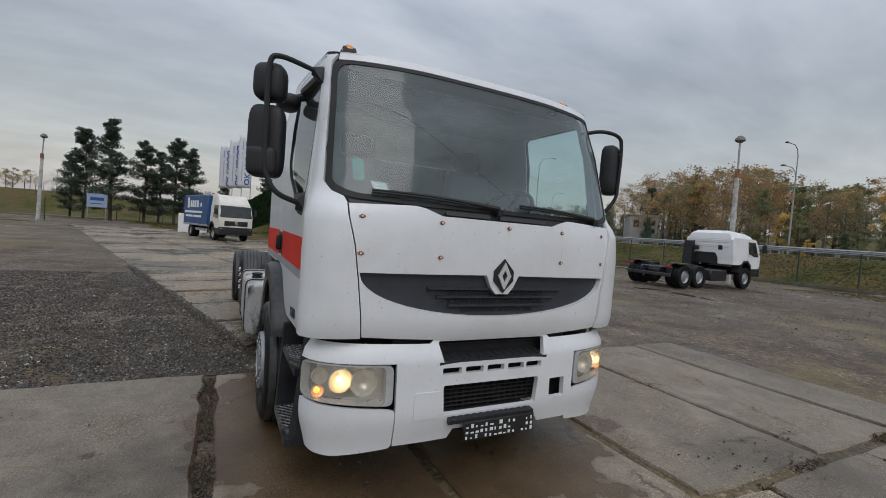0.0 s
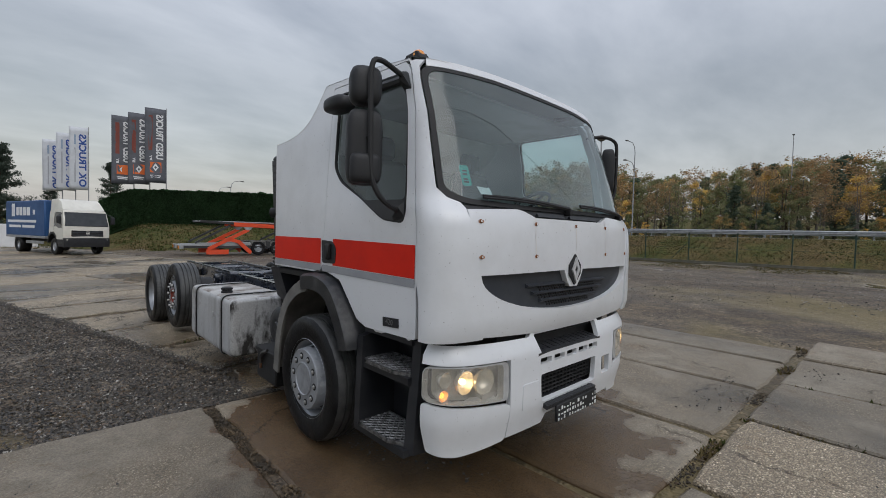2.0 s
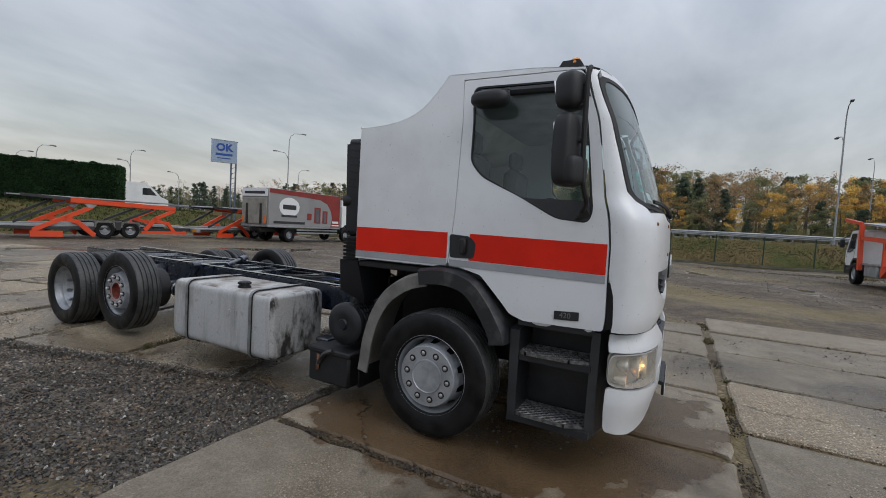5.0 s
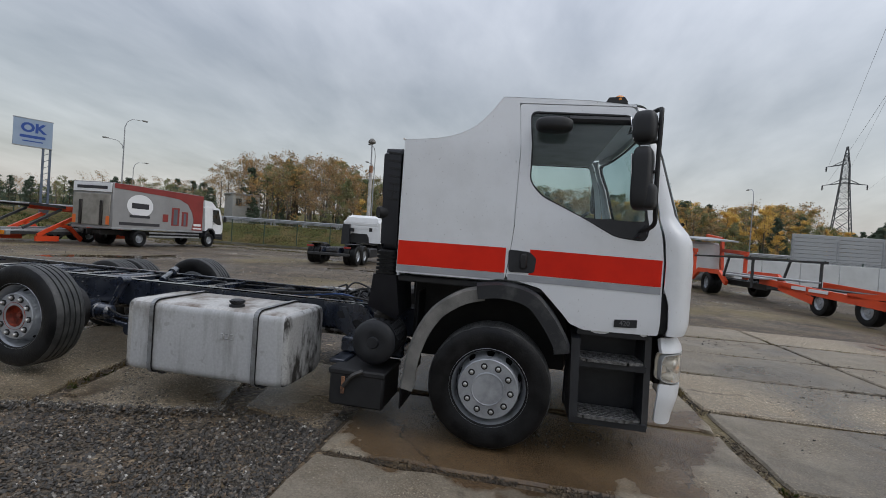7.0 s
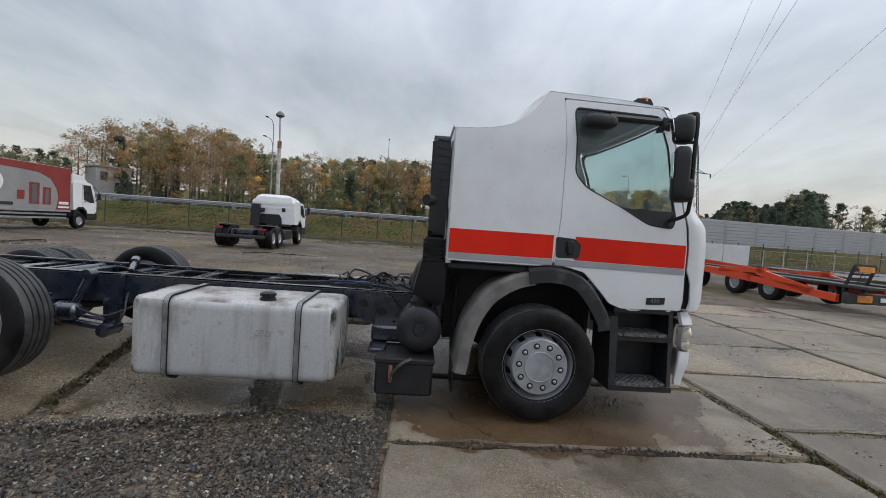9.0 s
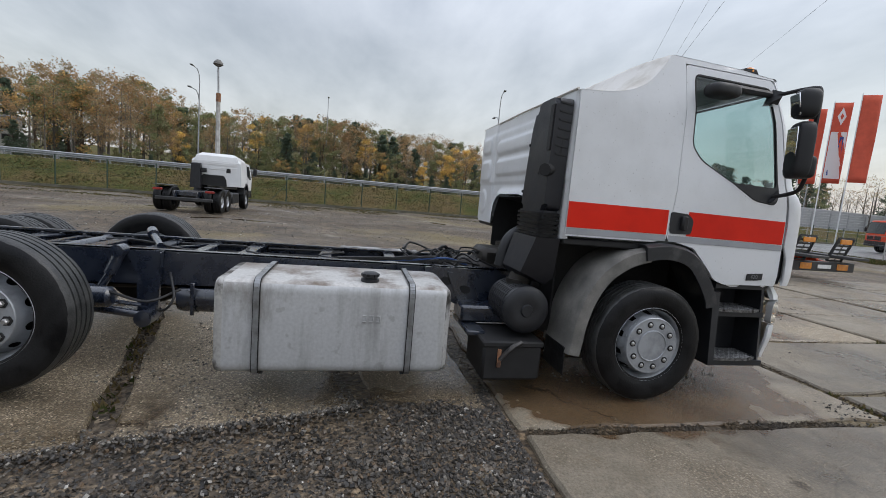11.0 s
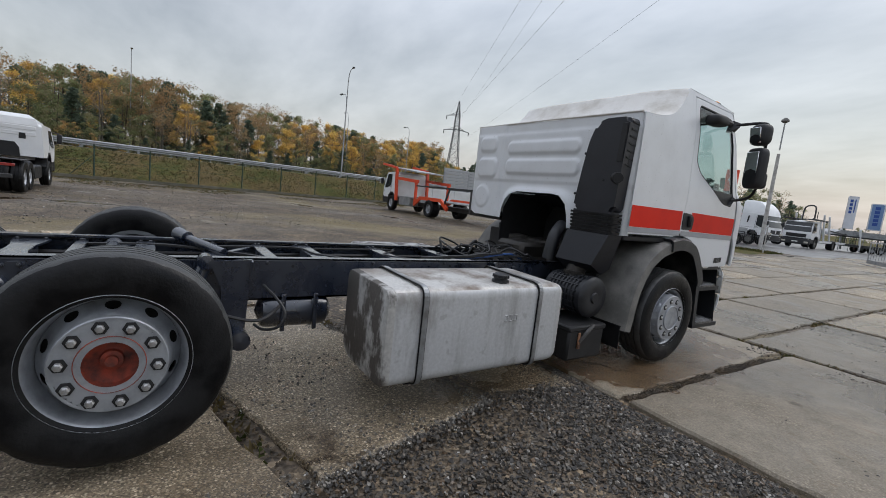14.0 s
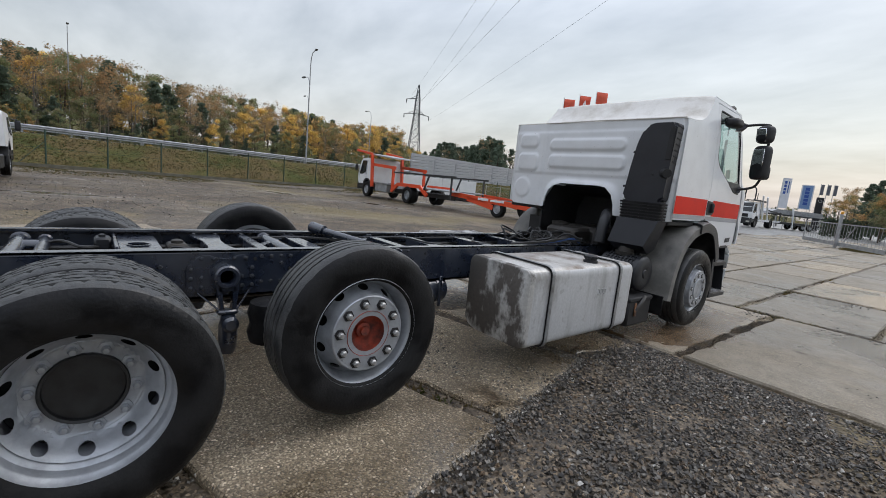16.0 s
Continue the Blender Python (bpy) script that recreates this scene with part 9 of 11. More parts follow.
post_me = mesh_of(tube(B(), [(0, 0, -0.1), (0, 0, 2.15)], 0.042, 6), M["fence_green"], name="post")
s_posts = np.arange(-62, 72, 2.9)
for i, s in enumerate(s_posts):
    p = past(0.0, s)
    po = piece("post", post_me, fence, Matrix.Translation((p.x, p.y, 0)))
    if i % 7 == 3:
        bm = B()
        tube(bm, [past(0, s, 1.5), past(0, s + 1.3, 0.0)], 0.02, 5)
        part("brace", bm, M["fence_green"], fence)
for z in (0.08, 1.08, 2.1):
    bm = B()
    tube(bm, [past(0, -62, z), past(0, 72, z)], 0.007, 4)
    part("tension_wire", bm, M["fence_green"], fence)
# mesh of thin wires, joined
wv, wf = [], []


def ribbon(a, b, r):
    d, u, v = frame_of(a, b)
    base = len(wv)
    for p in (Vector(a), Vector(b)):
        for k in range(3):
            t = k * 2.094
            wv.append(tuple(p + r * (math.cos(t) * u + math.sin(t) * v)))
    for k in range(3):
        wf.append((base + k, base + (k + 1) % 3, base + 3 + (k + 1) % 3, base + 3 + k))


for s in np.arange(-62, 72, 0.16):
    ribbon(past(0, s, 0.05), past(0, s + 2.05, 2.1), 0.0028)
    ribbon(past(0, s, 2.1), past(0, s + 2.05, 0.05), 0.0028)
net = raw("chain_link", wv, wf, M["fence_green"], fence)
tagged(net, kind="stuff")
bm = B()
hull(bm, [past(u, s, z) for u in (-0.08, 0.08) for s in (-62, 72) for z in (-0.1, 0.16)])
part("fence_kerb", bm, M["kerb"], fence)

# ---- road: lines, crash barriers ----
for k, (u0, u1) in enumerate(((5.9, 6.05), (12.6, 12.75), (15.7, 15.85), (22.3, 22.45))):
    bm = B()
    hull(bm, [past(u, s, z) for u in (u0, u1) for s in (-200, 190) for z in (1.90, 1.925)])
    tagged(part("road_line", bm, M["letter_white"]), "white painted road edge line", "road line", "road lines", "structure")
WB = [(0.0, 0.45), (0.05, 0.50), (0.05, 0.56), (0.0, 0.60), (0.05, 0.64), (0.05, 0.70), (0.0, 0.76), (-0.02, 0.76), (-0.02, 0.45)]


def crash_barrier(u, flip):
    t = thing("crash_barrier", "galvanised steel crash barrier beside the raised road", "crash barrier", "crash barriers", kind="structure")
    bm = B()
    a, b = [], []
    for q, z in WB:
        a.append(bm.verts.new(past(u + q * flip, -180, 1.93 + z)))
        b.append(bm.verts.new(past(u + q * flip, 180, 1.93 + z)))
    for i in range(len(WB)):
        j = (i + 1) % len(WB)
        bm.faces.new((a[i], a[j], b[j], b[i]))
    part("beam", bm, M["galv"], t)
    me = mesh_of(box(B(), (-0.04, -0.06, -0.1), (0.04, 0.06, 0.72), 0.005), M["galv"], name="post")
    for s in np.arange(-80, 80, 4.0):
        p = past(u - 0.07 * flip, s, 1.93)
        piece("post", me, t, Matrix.Translation(p))


crash_barrier(13.7, -1)
crash_barrier(14.6, 1)
crash_barrier(23.6, -1)

# ---- masts ----
def lamp_mast(x, y, z0, z1, arms=((1, 0, 1.4),), low=None, mat="galv", r=0.09, label="tall galvanised street lamp with a curved arm", head_up=0.0):
    """A street lamp; each arm is (dx, dy, length), low adds a second lamp further down."""
    t = thing("street_lamp", label, "street lamp", "street lamps", at=Matrix.Translation((x, y, z0)))
    h = z1 - z0
    for i, (dx, dy, ln) in enumerate(arms):
        top = h if i == 0 else h * (low or 0.8)
        bm = B()
        d = Vector((dx, dy, 0)).normalized()
        pts = ([Vector((0, 0, -0.2)), Vector((0, 0, h * 0.5))] if i == 0 else []) + [Vector((0, 0, top - 1.2)), d * (ln * 0.12) + Vector((0, 0, top - 0.5)), d * (ln * 0.4) + Vector((0, 0, top - 0.08)), d * ln + Vector((0, 0, top))]
        n = len(pts)
        tube(bm, pts, [r, r * 0.8, r * 0.6, r * 0.5, r * 0.45, r * 0.4][-n:], 8)
        part("pole" if i == 0 else "arm", bm, M[mat], t)
        bm = B()
        e = d * ln + Vector((0, 0, top))
        hull(bm, [e + d * a + Vector((-d.y, d.x, 0)) * b + Vector((0, 0, c)) for a, b, c in ((-0.1, 0, 0.08), (0.55, 0.14, 0.05), (0.55, -0.14, 0.05), (0.6, 0, 0.0), (0.0, 0.1, -0.05), (0.0, -0.1, -0.05), (0.5, 0.12, -0.07), (0.5, -0.12, -0.07), (0.25, 0.0, 0.12))])
        part("lamp_head", bm, M["plastic_faded"], t)
    return t


def polar(az, d, ref=(-3.5, 0.5)):
    a = radians(az)
    return ref[0] + d * math.sin(a), ref[1] + d * math.cos(a)


concrete_label = "pale concrete yard lamp post with a round head"


def yard_lamp(x, y, h, lean=(0, 0), band=True):
    t = thing("yard_lamp", concrete_label, "yard lamp", "yard lamps", at=Matrix.Translation((x, y, 0)))
    bm = B()
    tube(bm, [(0, 0, -0.2), (lean[0] * 0.6, lean[1] * 0.6, h * 0.75)], [0.16, 0.11], 8)
    part("post", bm, M["concrete_post"], t)
    if band:
        bm = B()
        tube(bm, [(lean[0] * 0.6, lean[1] * 0.6, h * 0.74), (lean[0] * 0.6, lean[1] * 0.6, h * 0.8)], 0.13, 8)
        part("band", bm, M["rust"], t)
    bm = B()
    tube(bm, [(lean[0] * 0.6, lean[1] * 0.6, h * 0.78), (lean[0], lean[1], h)], 0.05, 8)
    part("tube", bm, M["galv"], t)
    bm = B()
    lathe(bm, [(0.0, 0.28), (0.12, 0.24), (0.24, 0.10), (0.26, 0.0), (0.12, -0.10), (0.0, -0.14)], (lean[0], lean[1], h), "z", 14)
    part("lamp_head", bm, M["plastic_faded"], t)


yard_lamp(23.0, 10.05, 7.75, (0.1, 0.15))
yard_lamp(-15.3, 44.4, 7.0, (0.2, 0.0))
yard_lamp(10.6, -34.0, 9.4, band=False)
lamp_mast(*polar(147.3, 66, (-3.9, 2.7)), 0.0, 9.2, ((-0.84, -0.54, 1.1),), r=0.11)
lamp_mast(*polar(148.6, 95, (-3.9, 2.7)), 0.0, 6.6, ((-0.84, -0.54, 1.1),), r=0.07)
lamp_mast(52.0, 20.5, 1.9, 13.6, ((-1, 0.1, 1.6), (-1, 0.2, 1.6)), 0.80)
lamp_mast(*polar(84.6, 73), 2.2, 15.6, ((-1, -0.1, 0.15),), r=0.075)
lamp_mast(46.0, -13.6, 1.9, 14.0, ((-1, 0.1, 1.5), (1, 0.1, 1.2)), 0.80)
lamp_mast(*polar(115.5, 78), 1.9, 12.6, ((1, 0.0, 1.6),))
lamp_mast(*polar(107.5, 74), 1.9, 13.0, ((1, 0.0, 1.4),), r=0.07)
lamp_mast(*polar(42.5, 66), 1.9, 14.0, ((1, -0.6, 1.8), (-1, 0.6, 1.6)), 0.76)
lamp_mast(*polar(43.5, 92), 1.9, 11.5, ((1, -0.6, 1.6),))
lamp_mast(*polar(63.5, 80), 2.5, 13.0, ((-1, 0.3, 0.4),), r=0.07)
lamp_mast(*polar(18.5, 72), 1.5, 9.0, ((1, 0.0, 1.4),))
lamp_mast(*polar(17.0, 84), 1.5, 9.0, ((1, 0.0, 1.4),))
lamp_mast(*polar(26.0, 78), 1.5, 10.5, ((1, 0.0, 1.5), (-1, 0, 1.2)), 0.80)
lamp_mast(*polar(30.5, 90), 1.5, 8.5, ((-1, 0.0, 1.5),))
lamp_mast(*polar(140.5, 86), 1.5, 11.0, ((1, 0.3, 1.6),))

# ---- banners ----
def banner(x, y, z0, z1, w, mat, deg, label, group, marks, top_bar=True):
    """A tall flag on a mast: marks are (kind, ...) on its cloth, in the cloth's own width and height."""
    t = thing("flag", label, "flag", group, heading(x, y, deg))
    bm = B()
    tube(bm, [(0, 0, 0), (0, 0, z1 + 0.15)], [0.06, 0.035], 8)
    part("mast", bm, M["letter_white" if mat == "flag_red" else "galv"], t)
    h = z1 - z0
    bm = B()
    cols, rows = 7, 14
    vs = []
    for j in range(rows + 1):
        for i in range(cols + 1):
            px = -w * i / cols
            wave = 0.05 * w * math.sin(2.2 * i / cols * 3.1 + j * 0.5 + x) * (i / cols)
            vs.append(bm.verts.new((px - 0.04, wave, z0 + h * j / rows)))
    for j in range(rows):
        for i in range(cols):
            a = j * (cols + 1) + i
            bm.faces.new((vs[a], vs[a + 1], vs[a + cols + 2], vs[a + cols + 1]))
    cloth = part("cloth", bm, M[mat], t)
    sol = cloth.modifiers.new("thickness", "SOLIDIFY")
    sol.thickness, sol.offset = 0.012, 0.0

    def on_cloth(ob):
        for v in ob.data.vertices:
            i = -(v.co.x + 0.04) / w
            j = (v.co.z - z0) / h * rows
            v.co.y += 0.05 * w * math.sin(2.2 * i * 3.1 + j * 0.5 + x) * i
    for kind, fx, fz, fw, fh, m in marks:
        bm = B()
        if kind == "bar":
            prism(bm, [(-w * fx - 0.04, z0 + h * fz), (-w * (fx + fw) - 0.04, z0 + h * fz), (-w * (fx + fw) - 0.04, z0 + h * (fz + fh)), (-w * fx - 0.04, z0 + h * (fz + fh))], "y", -0.014, 0.014)
            bmesh.ops.subdivide_edges(bm, edges=bm.edges, cuts=2)
            on_cloth(part("printed_bar", bm, M[m], cloth))
        elif kind == "diamond":
            cx0, cz0 = -w * (fx + fw / 2) - 0.04, z0 + h * (fz + fh / 2)
            ring = [((0, fh * h / 2), (0, fh * h / 5)), ((fw * w / 2, 0), (fw * w / 5, 0)), ((0, -fh * h / 2), (0, -fh * h / 5)), ((-fw * w / 2, 0), (-fw * w / 5, 0))]
            for (a, b), (c, d) in zip(ring, ring[1:] + ring[:1]):
                prism(bm, [(cx0 + a[0], cz0 + a[1]), (cx0 + c[0], cz0 + c[1]), (cx0 + d[0], cz0 + d[1]), (cx0 + b[0], cz0 + b[1])], "y", -0.02, 0.02)
            on_cloth(part("diamond", bm, M[m], cloth))
        else:
            bm.free()
            bm2 = words("lettering", kind, fw * w * 1.25, M[m], cloth, Matrix(), depth=0.016, bold=0.035)
            # turned upright, seen from behind the cloth, so mirrored
            xs = [v.co.x for v in bm2.data.vertices]
            span = max(xs) - min(xs)
            for v in bm2.data.vertices:
                lx, ly, lz = v.co
                k = fh * h / span
                v.co = (-w * (fx + fw / 2) - 0.04 + ly, lz, z0 + h * (fz + fh / 2) + lx * k)
            on_cloth(bm2)
    return t


dark_marks = [("USED TRUCKS", 0.14, 0.32, 0.36, 0.60, "letter_white"), ("BY", 0.66, 0.30, 0.14, 0.07, "letter_white"), ("bar", 0.64, 0.44, 0.18, 0.46, "letter_rust"), ("bar", 0.22, 0.14, 0.54, 0.14, "orange_sign"), ("diamond", 0.34, 0.155, 0.30, 0.11, "letter_white"), ("bar", 0.24, 0.09, 0.5, 0.015, "letter_white"), ("bar", 0.28, 0.068, 0.44, 0.013, "letter_white")]
for az, d in ((7.45, 53.5), (8.85, 53.0), (10.35, 52.0)):
    x, y = polar(az, d, (-2.5, -3.3))
    banner(x, y, {7.45: 5.7, 8.85: 5.75, 10.35: 5.9}[az], {7.45: 12.3, 8.85: 12.7, 10.35: 13.2}[az], 1.75, "flag_dark", -10, "charcoal banner with white lettering and an orange mark, seen from behind", "charcoal banners", dark_marks)
ok_marks = [("OK TRUCKS", 0.10, 0.05, 0.42, 0.84, "letter_blue"), ("bar", 0.66, 0.12, 0.07, 0.55, "letter_grey"), ("bar", 0.64, 0.72, 0.10, 0.16, "sign_blue")]
for az, d, zb, zt in ((1.75, 68, 5.4, 11.3), (2.75, 67, 5.5, 12.1), (3.75, 66, 5.6, 12.8)):
    x, y = polar(az, d, (-2.5, -3.3))
    banner(x, y, zb, zt, 1.7, "flag_white", -10, "white banner with blue lettering, seen from behind", "white banners", ok_marks)
red_mid = [("diamond", 0.25, 0.72, 0.5, 0.22, "letter_white"), ("bar", 0.05, 0.06, 0.9, 0.58, "letter_white"), ("bar", 0.2, 0.10, 0.22, 0.48, "letter_blue"), ("bar", 0.58, 0.10, 0.22, 0.48, "letter_blue")]
for k, (az, d) in enumerate(((139.7, 58), (141.5, 56.5), (143.4, 55))):
    x, y = polar(az, d, (-4.2, 1.8))
    banner(x, y, 6.2, 13.7 + 0.2 * k, 1.4, "flag_red", 55, "orange-red banner on a tall mast" + (" with white field and diamond" if k == 1 else ""), "orange-red banners", red_mid if k == 1 else [])

# ---- sign tower ----
x, y = polar(35.8, 56, (-4.4, 0))
sg = thing("sign_tower", "steel tower with a grey-blue sign board and blue letters", "sign", at=heading(x, y, -32))
for dx in (0.75, 1.25):
    bm = B()
    box(bm, (dx - 0.09, -0.09, 0), (dx + 0.09, 0.09, 9.6), 0.01)
    part("column", bm, M["steel_blue"], sg)
for k in range(15):
    bm = B()
    beam(bm, (0.75, 0, 0.6 * k + 0.3), (1.25, 0, 0.6 * k + 0.6), 0.05, 0.05)
    part("lattice_bar", bm, M["steel_blue"], sg)
bm = B()
box(bm, (-1.35, -0.16, 7.6), (1.35, 0.1, 10.1), 0.03)
bd = part("sign_board", bm, M["sign_blue"], sg)
bars(bd, "letter_block", Matrix.Translation((0, -0.165, 0)), [(-0.9, 0.85, 8.35, 8.6), (-0.7, 0.7, 8.0, 8.1)], M["letter_blue"])
words("lettering", "OK", 1.15, M["letter_blue"], bd, Matrix.Translation((0, -0.17, 9.25)) @ Matrix.Rotation(radians(90), 4, "X"), depth=0.01, bold=0.04)
bm = B()
box(bm, (-1.38, -0.18, 7.55), (1.38, 0.12, 7.62), 0.01)
box(bm, (-1.38, -0.18, 10.08), (1.38, 0.12, 10.15), 0.01)
part("board_edge", bm, M["galv"], bd)
x, y = polar(-11.5, 62, (-1.6, -3.7))
sg2 = thing("road_sign_board", "blue sign board with pale marks on two posts", "sign", at=heading(x, y, 8))
bm = B()
box(bm, (-0.9, -0.04, 1.4), (0.9, 0.04, 2.9), 0.02)
bd = part("board", bm, M["sign_blue"], sg2)
bars(bd, "printed_bar", Matrix.Translation((0, -0.045, 0)), [(-0.6, 0.6, 2.15, 2.5), (-0.6, 0.5, 1.75, 1.85)], M["letter_blue"])
for dx in (-0.8, 0.8):
    bm = B()
    tube(bm, [(dx, 0, 0), (dx, 0, 2.9)], 0.04, 6)
    part("post", bm, M["galv"], sg2)

# ---- pylon and wires ----
M["pylon"] = material("weathered_pylon_steel", (0.13, 0.135, 0.14), (0.08, 0.083, 0.088), 3.0, 0.6, 0.7, metal=0.3)

PX, PY = 96.5, -63.0
py_z0, py_z1 = 3.5, 26.0
pylon = thing("power_pylon", "grey steel lattice power pylon", "pylon", at=heading(PX, PY, -114))


def leg_w(z):
    return float(np.interp(z, [0, 18.6, 22.4, 26.4], [2.2, 0.72, 0.55, 0.10]))


bm = B()
levels = [0, 3, 6, 9, 11.5, 13.8, 15.8, 17.3, 18.6, 19.9, 21.2, 22.4, 23.7, 25, 26.4]
for sx in (-1, 1):
    for sy in (-1, 1):
        for a, b in zip(levels, levels[1:]):
            beam(bm, (sx * leg_w(a), sy * leg_w(a), a), (sx * leg_w(b), sy * leg_w(b), b), 0.15, 0.15)
part("leg", bm, M["pylon"], pylon)
bm = B()
for a, b in zip(levels, levels[1:]):
    for k, (s1, s2) in enumerate((((-1, -1), (1, -1)), ((1, -1), (1, 1)), ((1, 1), (-1, 1)), ((-1, 1), (-1, -1)))):
        beam(bm, (s1[0] * leg_w(a), s1[1] * leg_w(a), a), (s2[0] * leg_w(b), s2[1] * leg_w(b), b), 0.07, 0.07)
        beam(bm, (s2[0] * leg_w(a), s2[1] * leg_w(a), a), (s1[0] * leg_w(b), s1[1] * leg_w(b), b), 0.08, 0.08)
        beam(bm, (s1[0] * leg_w(b), s1[1] * leg_w(b), b), (s2[0] * leg_w(b), s2[1] * leg_w(b), b), 0.07, 0.07)
part("lattice", bm, M["pylon"], pylon)
ARMS = ((-3.4, 18.6), (3.4, 18.6), (-3.0, 22.4))
for ax, az_ in ARMS:
    bm = B()
    for sy in (-0.6, 0.6):
        beam(bm, (0, sy, az_ + 0.5), (ax, 0, az_), 0.11, 0.11)
        beam(bm, (0, sy, az_ + 1.5), (ax * 0.72, 0, az_ + 0.1), 0.07, 0.07)
    part("cross_arm", bm, M["pylon"], pylon)
    bm = B()
    lathe(bm, [(0.09, 0.0), (0.14, -0.2), (0.09, -0.3), (0.14, -0.5), (0.09, -0.6), (0.14, -0.8), (0.05, -1.0)], (ax, 0, az_), "z", 8)
    part("insulator", bm, M["plastic"], pylon)
pm = heading(PX, PY, -114)
for ax, az_, ox, oy, oz in ((-3.0, 21.4, 31.2, -24.5, 20.2), (0.6, 21.8, 30.0, -26.3, 20.6), (-3.4, 17.6, 22.6, -21.2, 16.4), (3.4, 17.6, 18.8, -26.0, 16.4)):
    a = pm @ Vector((ax, 0, az_))
    over = Vector((ox, oy, oz))
    b = a + (over - a).normalized() * 270
    b.z = a.z + 3
    pts = []
    for t in np.linspace(0, 1, 49):
        p = a.lerp(b, t)
        p.z -= 2.5 * 4 * t * (1 - t)
        pts.append(p)
    bm = B()
    tube(bm, pts, 0.011, 4)
    w = part("power_line", bm, M["cable"])
    tagged(w, "thin black overhead power line above the yard", "power line", "power lines")

# ---- buildings, barriers ----
bld = thing("building", "small two-storey grey rendered house beyond the road", "building", at=heading(67.5, 50.5, -38))
bm = B()
box(bm, (-3.0, -2.5, 0), (1.6, 2.5, 5.6), 0.03)
w1 = part("wall", bm, M["render_wall"], bld)
bm = B()
box(bm, (1.6, -2.5, 0), (3.2, 2.5, 3.6), 0.03)
part("annex_wall", bm, M["render_wall"], bld)
bm = B()
box(bm, (-3.2, -2.7, 5.6), (1.8, 2.7, 5.85), 0.03)
part("roof", bm, M["galv"], bld)
for x0, x1, z0, z1 in ((-2.5, -1.5, 3.6, 4.9), (-0.8, 1.2, 4.0, 4.9), (-0.6, 1.2, 2.6, 3.4)):
    bm = B()
    box(bm, (x0, -2.56, z0), (x1, -2.48, z1), 0.01)
    win = part("window", bm, M["plastic_faded"], w1)
    bm = B()
    box(bm, (x0 + 0.08, -2.58, z0 + 0.08), (x1 - 0.08, -2.555, z1 - 0.08), 0.005)
    part("pane", bm, M["glass_far"], win)
bld.location.z = 1.6

nb = thing("noise_barrier", "grey slatted noise barrier beside the road", "noise barrier", kind="structure")
slat_me = mesh_of(box(B(), (-2.0, -0.05, 0), (2.0, 0.05, 0.36), 0.03), M["barrier"], name="slat")
npost = mesh_of(box(B(), (-0.09, -0.11, 0), (0.09, 0.11, 3.4), 0.01), M["galv"], name="post")
for k in range(26):
    s = -26.0 - 4.05 * k
    for j in range(9):
        p = past(6.0 - 0.0, s - 2.0, 1.3 + 0.37 * j)
        piece("slat", slat_me, nb, Matrix.Translation(p) @ Matrix.Rotation(math.atan2(FD.y, FD.x), 4, "Z"))
    p = past(6.0, s, 1.2)
    piece("post", npost, nb, Matrix.Translation(p))
wp = thing("panel_wall", "whitewashed concrete panel wall at the yard edge", "wall", kind="structure")
wall_me = mesh_of(box(B(), (-1.45, -0.05, -0.1), (1.45, 0.05, 1.85), 0.02), M["wall_white"], name="wall_panel")
for k in range(5):
    p = past(-0.7, -17.5 - 2.95 * k)
    piece("wall_panel", wall_me, wp, Matrix.Translation((p.x, p.y, 0)) @ Matrix.Rotation(math.atan2(FD.y, FD.x), 4, "Z"))

# ---- van behind the hedge, trucks by the gate ----
x, y = polar(25.5, 55, (-3.4, -2.3))
van = thing("van", "white panel van behind the hedge", "van", at=heading(x + 2.6, y, -8))
van.location.z = 1.75
bm = B()
prof = [(0, 0.35), (0.0, 0.95), (-0.7, 1.25), (-1.5, 2.15), (-2.1, 2.55), (-5.7, 2.6), (-5.8, 0.35)]
prism(bm, prof, "y", -1.0, 1.0)
vb = part("body", bm, M["van_white"], van)
bm = B()
hull(bm, [(-0.78, y, 1.32) for y in (-0.85, 0.85)] + [(-1.48, y, 2.1) for y in (-0.8, 0.8)] + [(-0.74, y, 1.34) for y in (-0.85, 0.85)] + [(-1.44, y, 2.12) for y in (-0.8, 0.8)])
part("windscreen", bm, M["glass_far"], vb)
bm = B()
hull(bm, [(x0, y, z) for x0, z in ((-1.1, 1.35), (-1.7, 2.05), (-2.4, 2.05), (-2.4, 1.35)) for y in (-1.01, 1.01)])
part("side_window", bm, M["glass_far"], vb)
for s in (-1, 1):
    far_wheel(van, -0.95, s * 0.9, 0.34, 0.1, s)
    far_wheel(van, -4.6, s * 0.9, 0.34, 0.1, s)

GATE_EYE = (-3.45, 4.3)


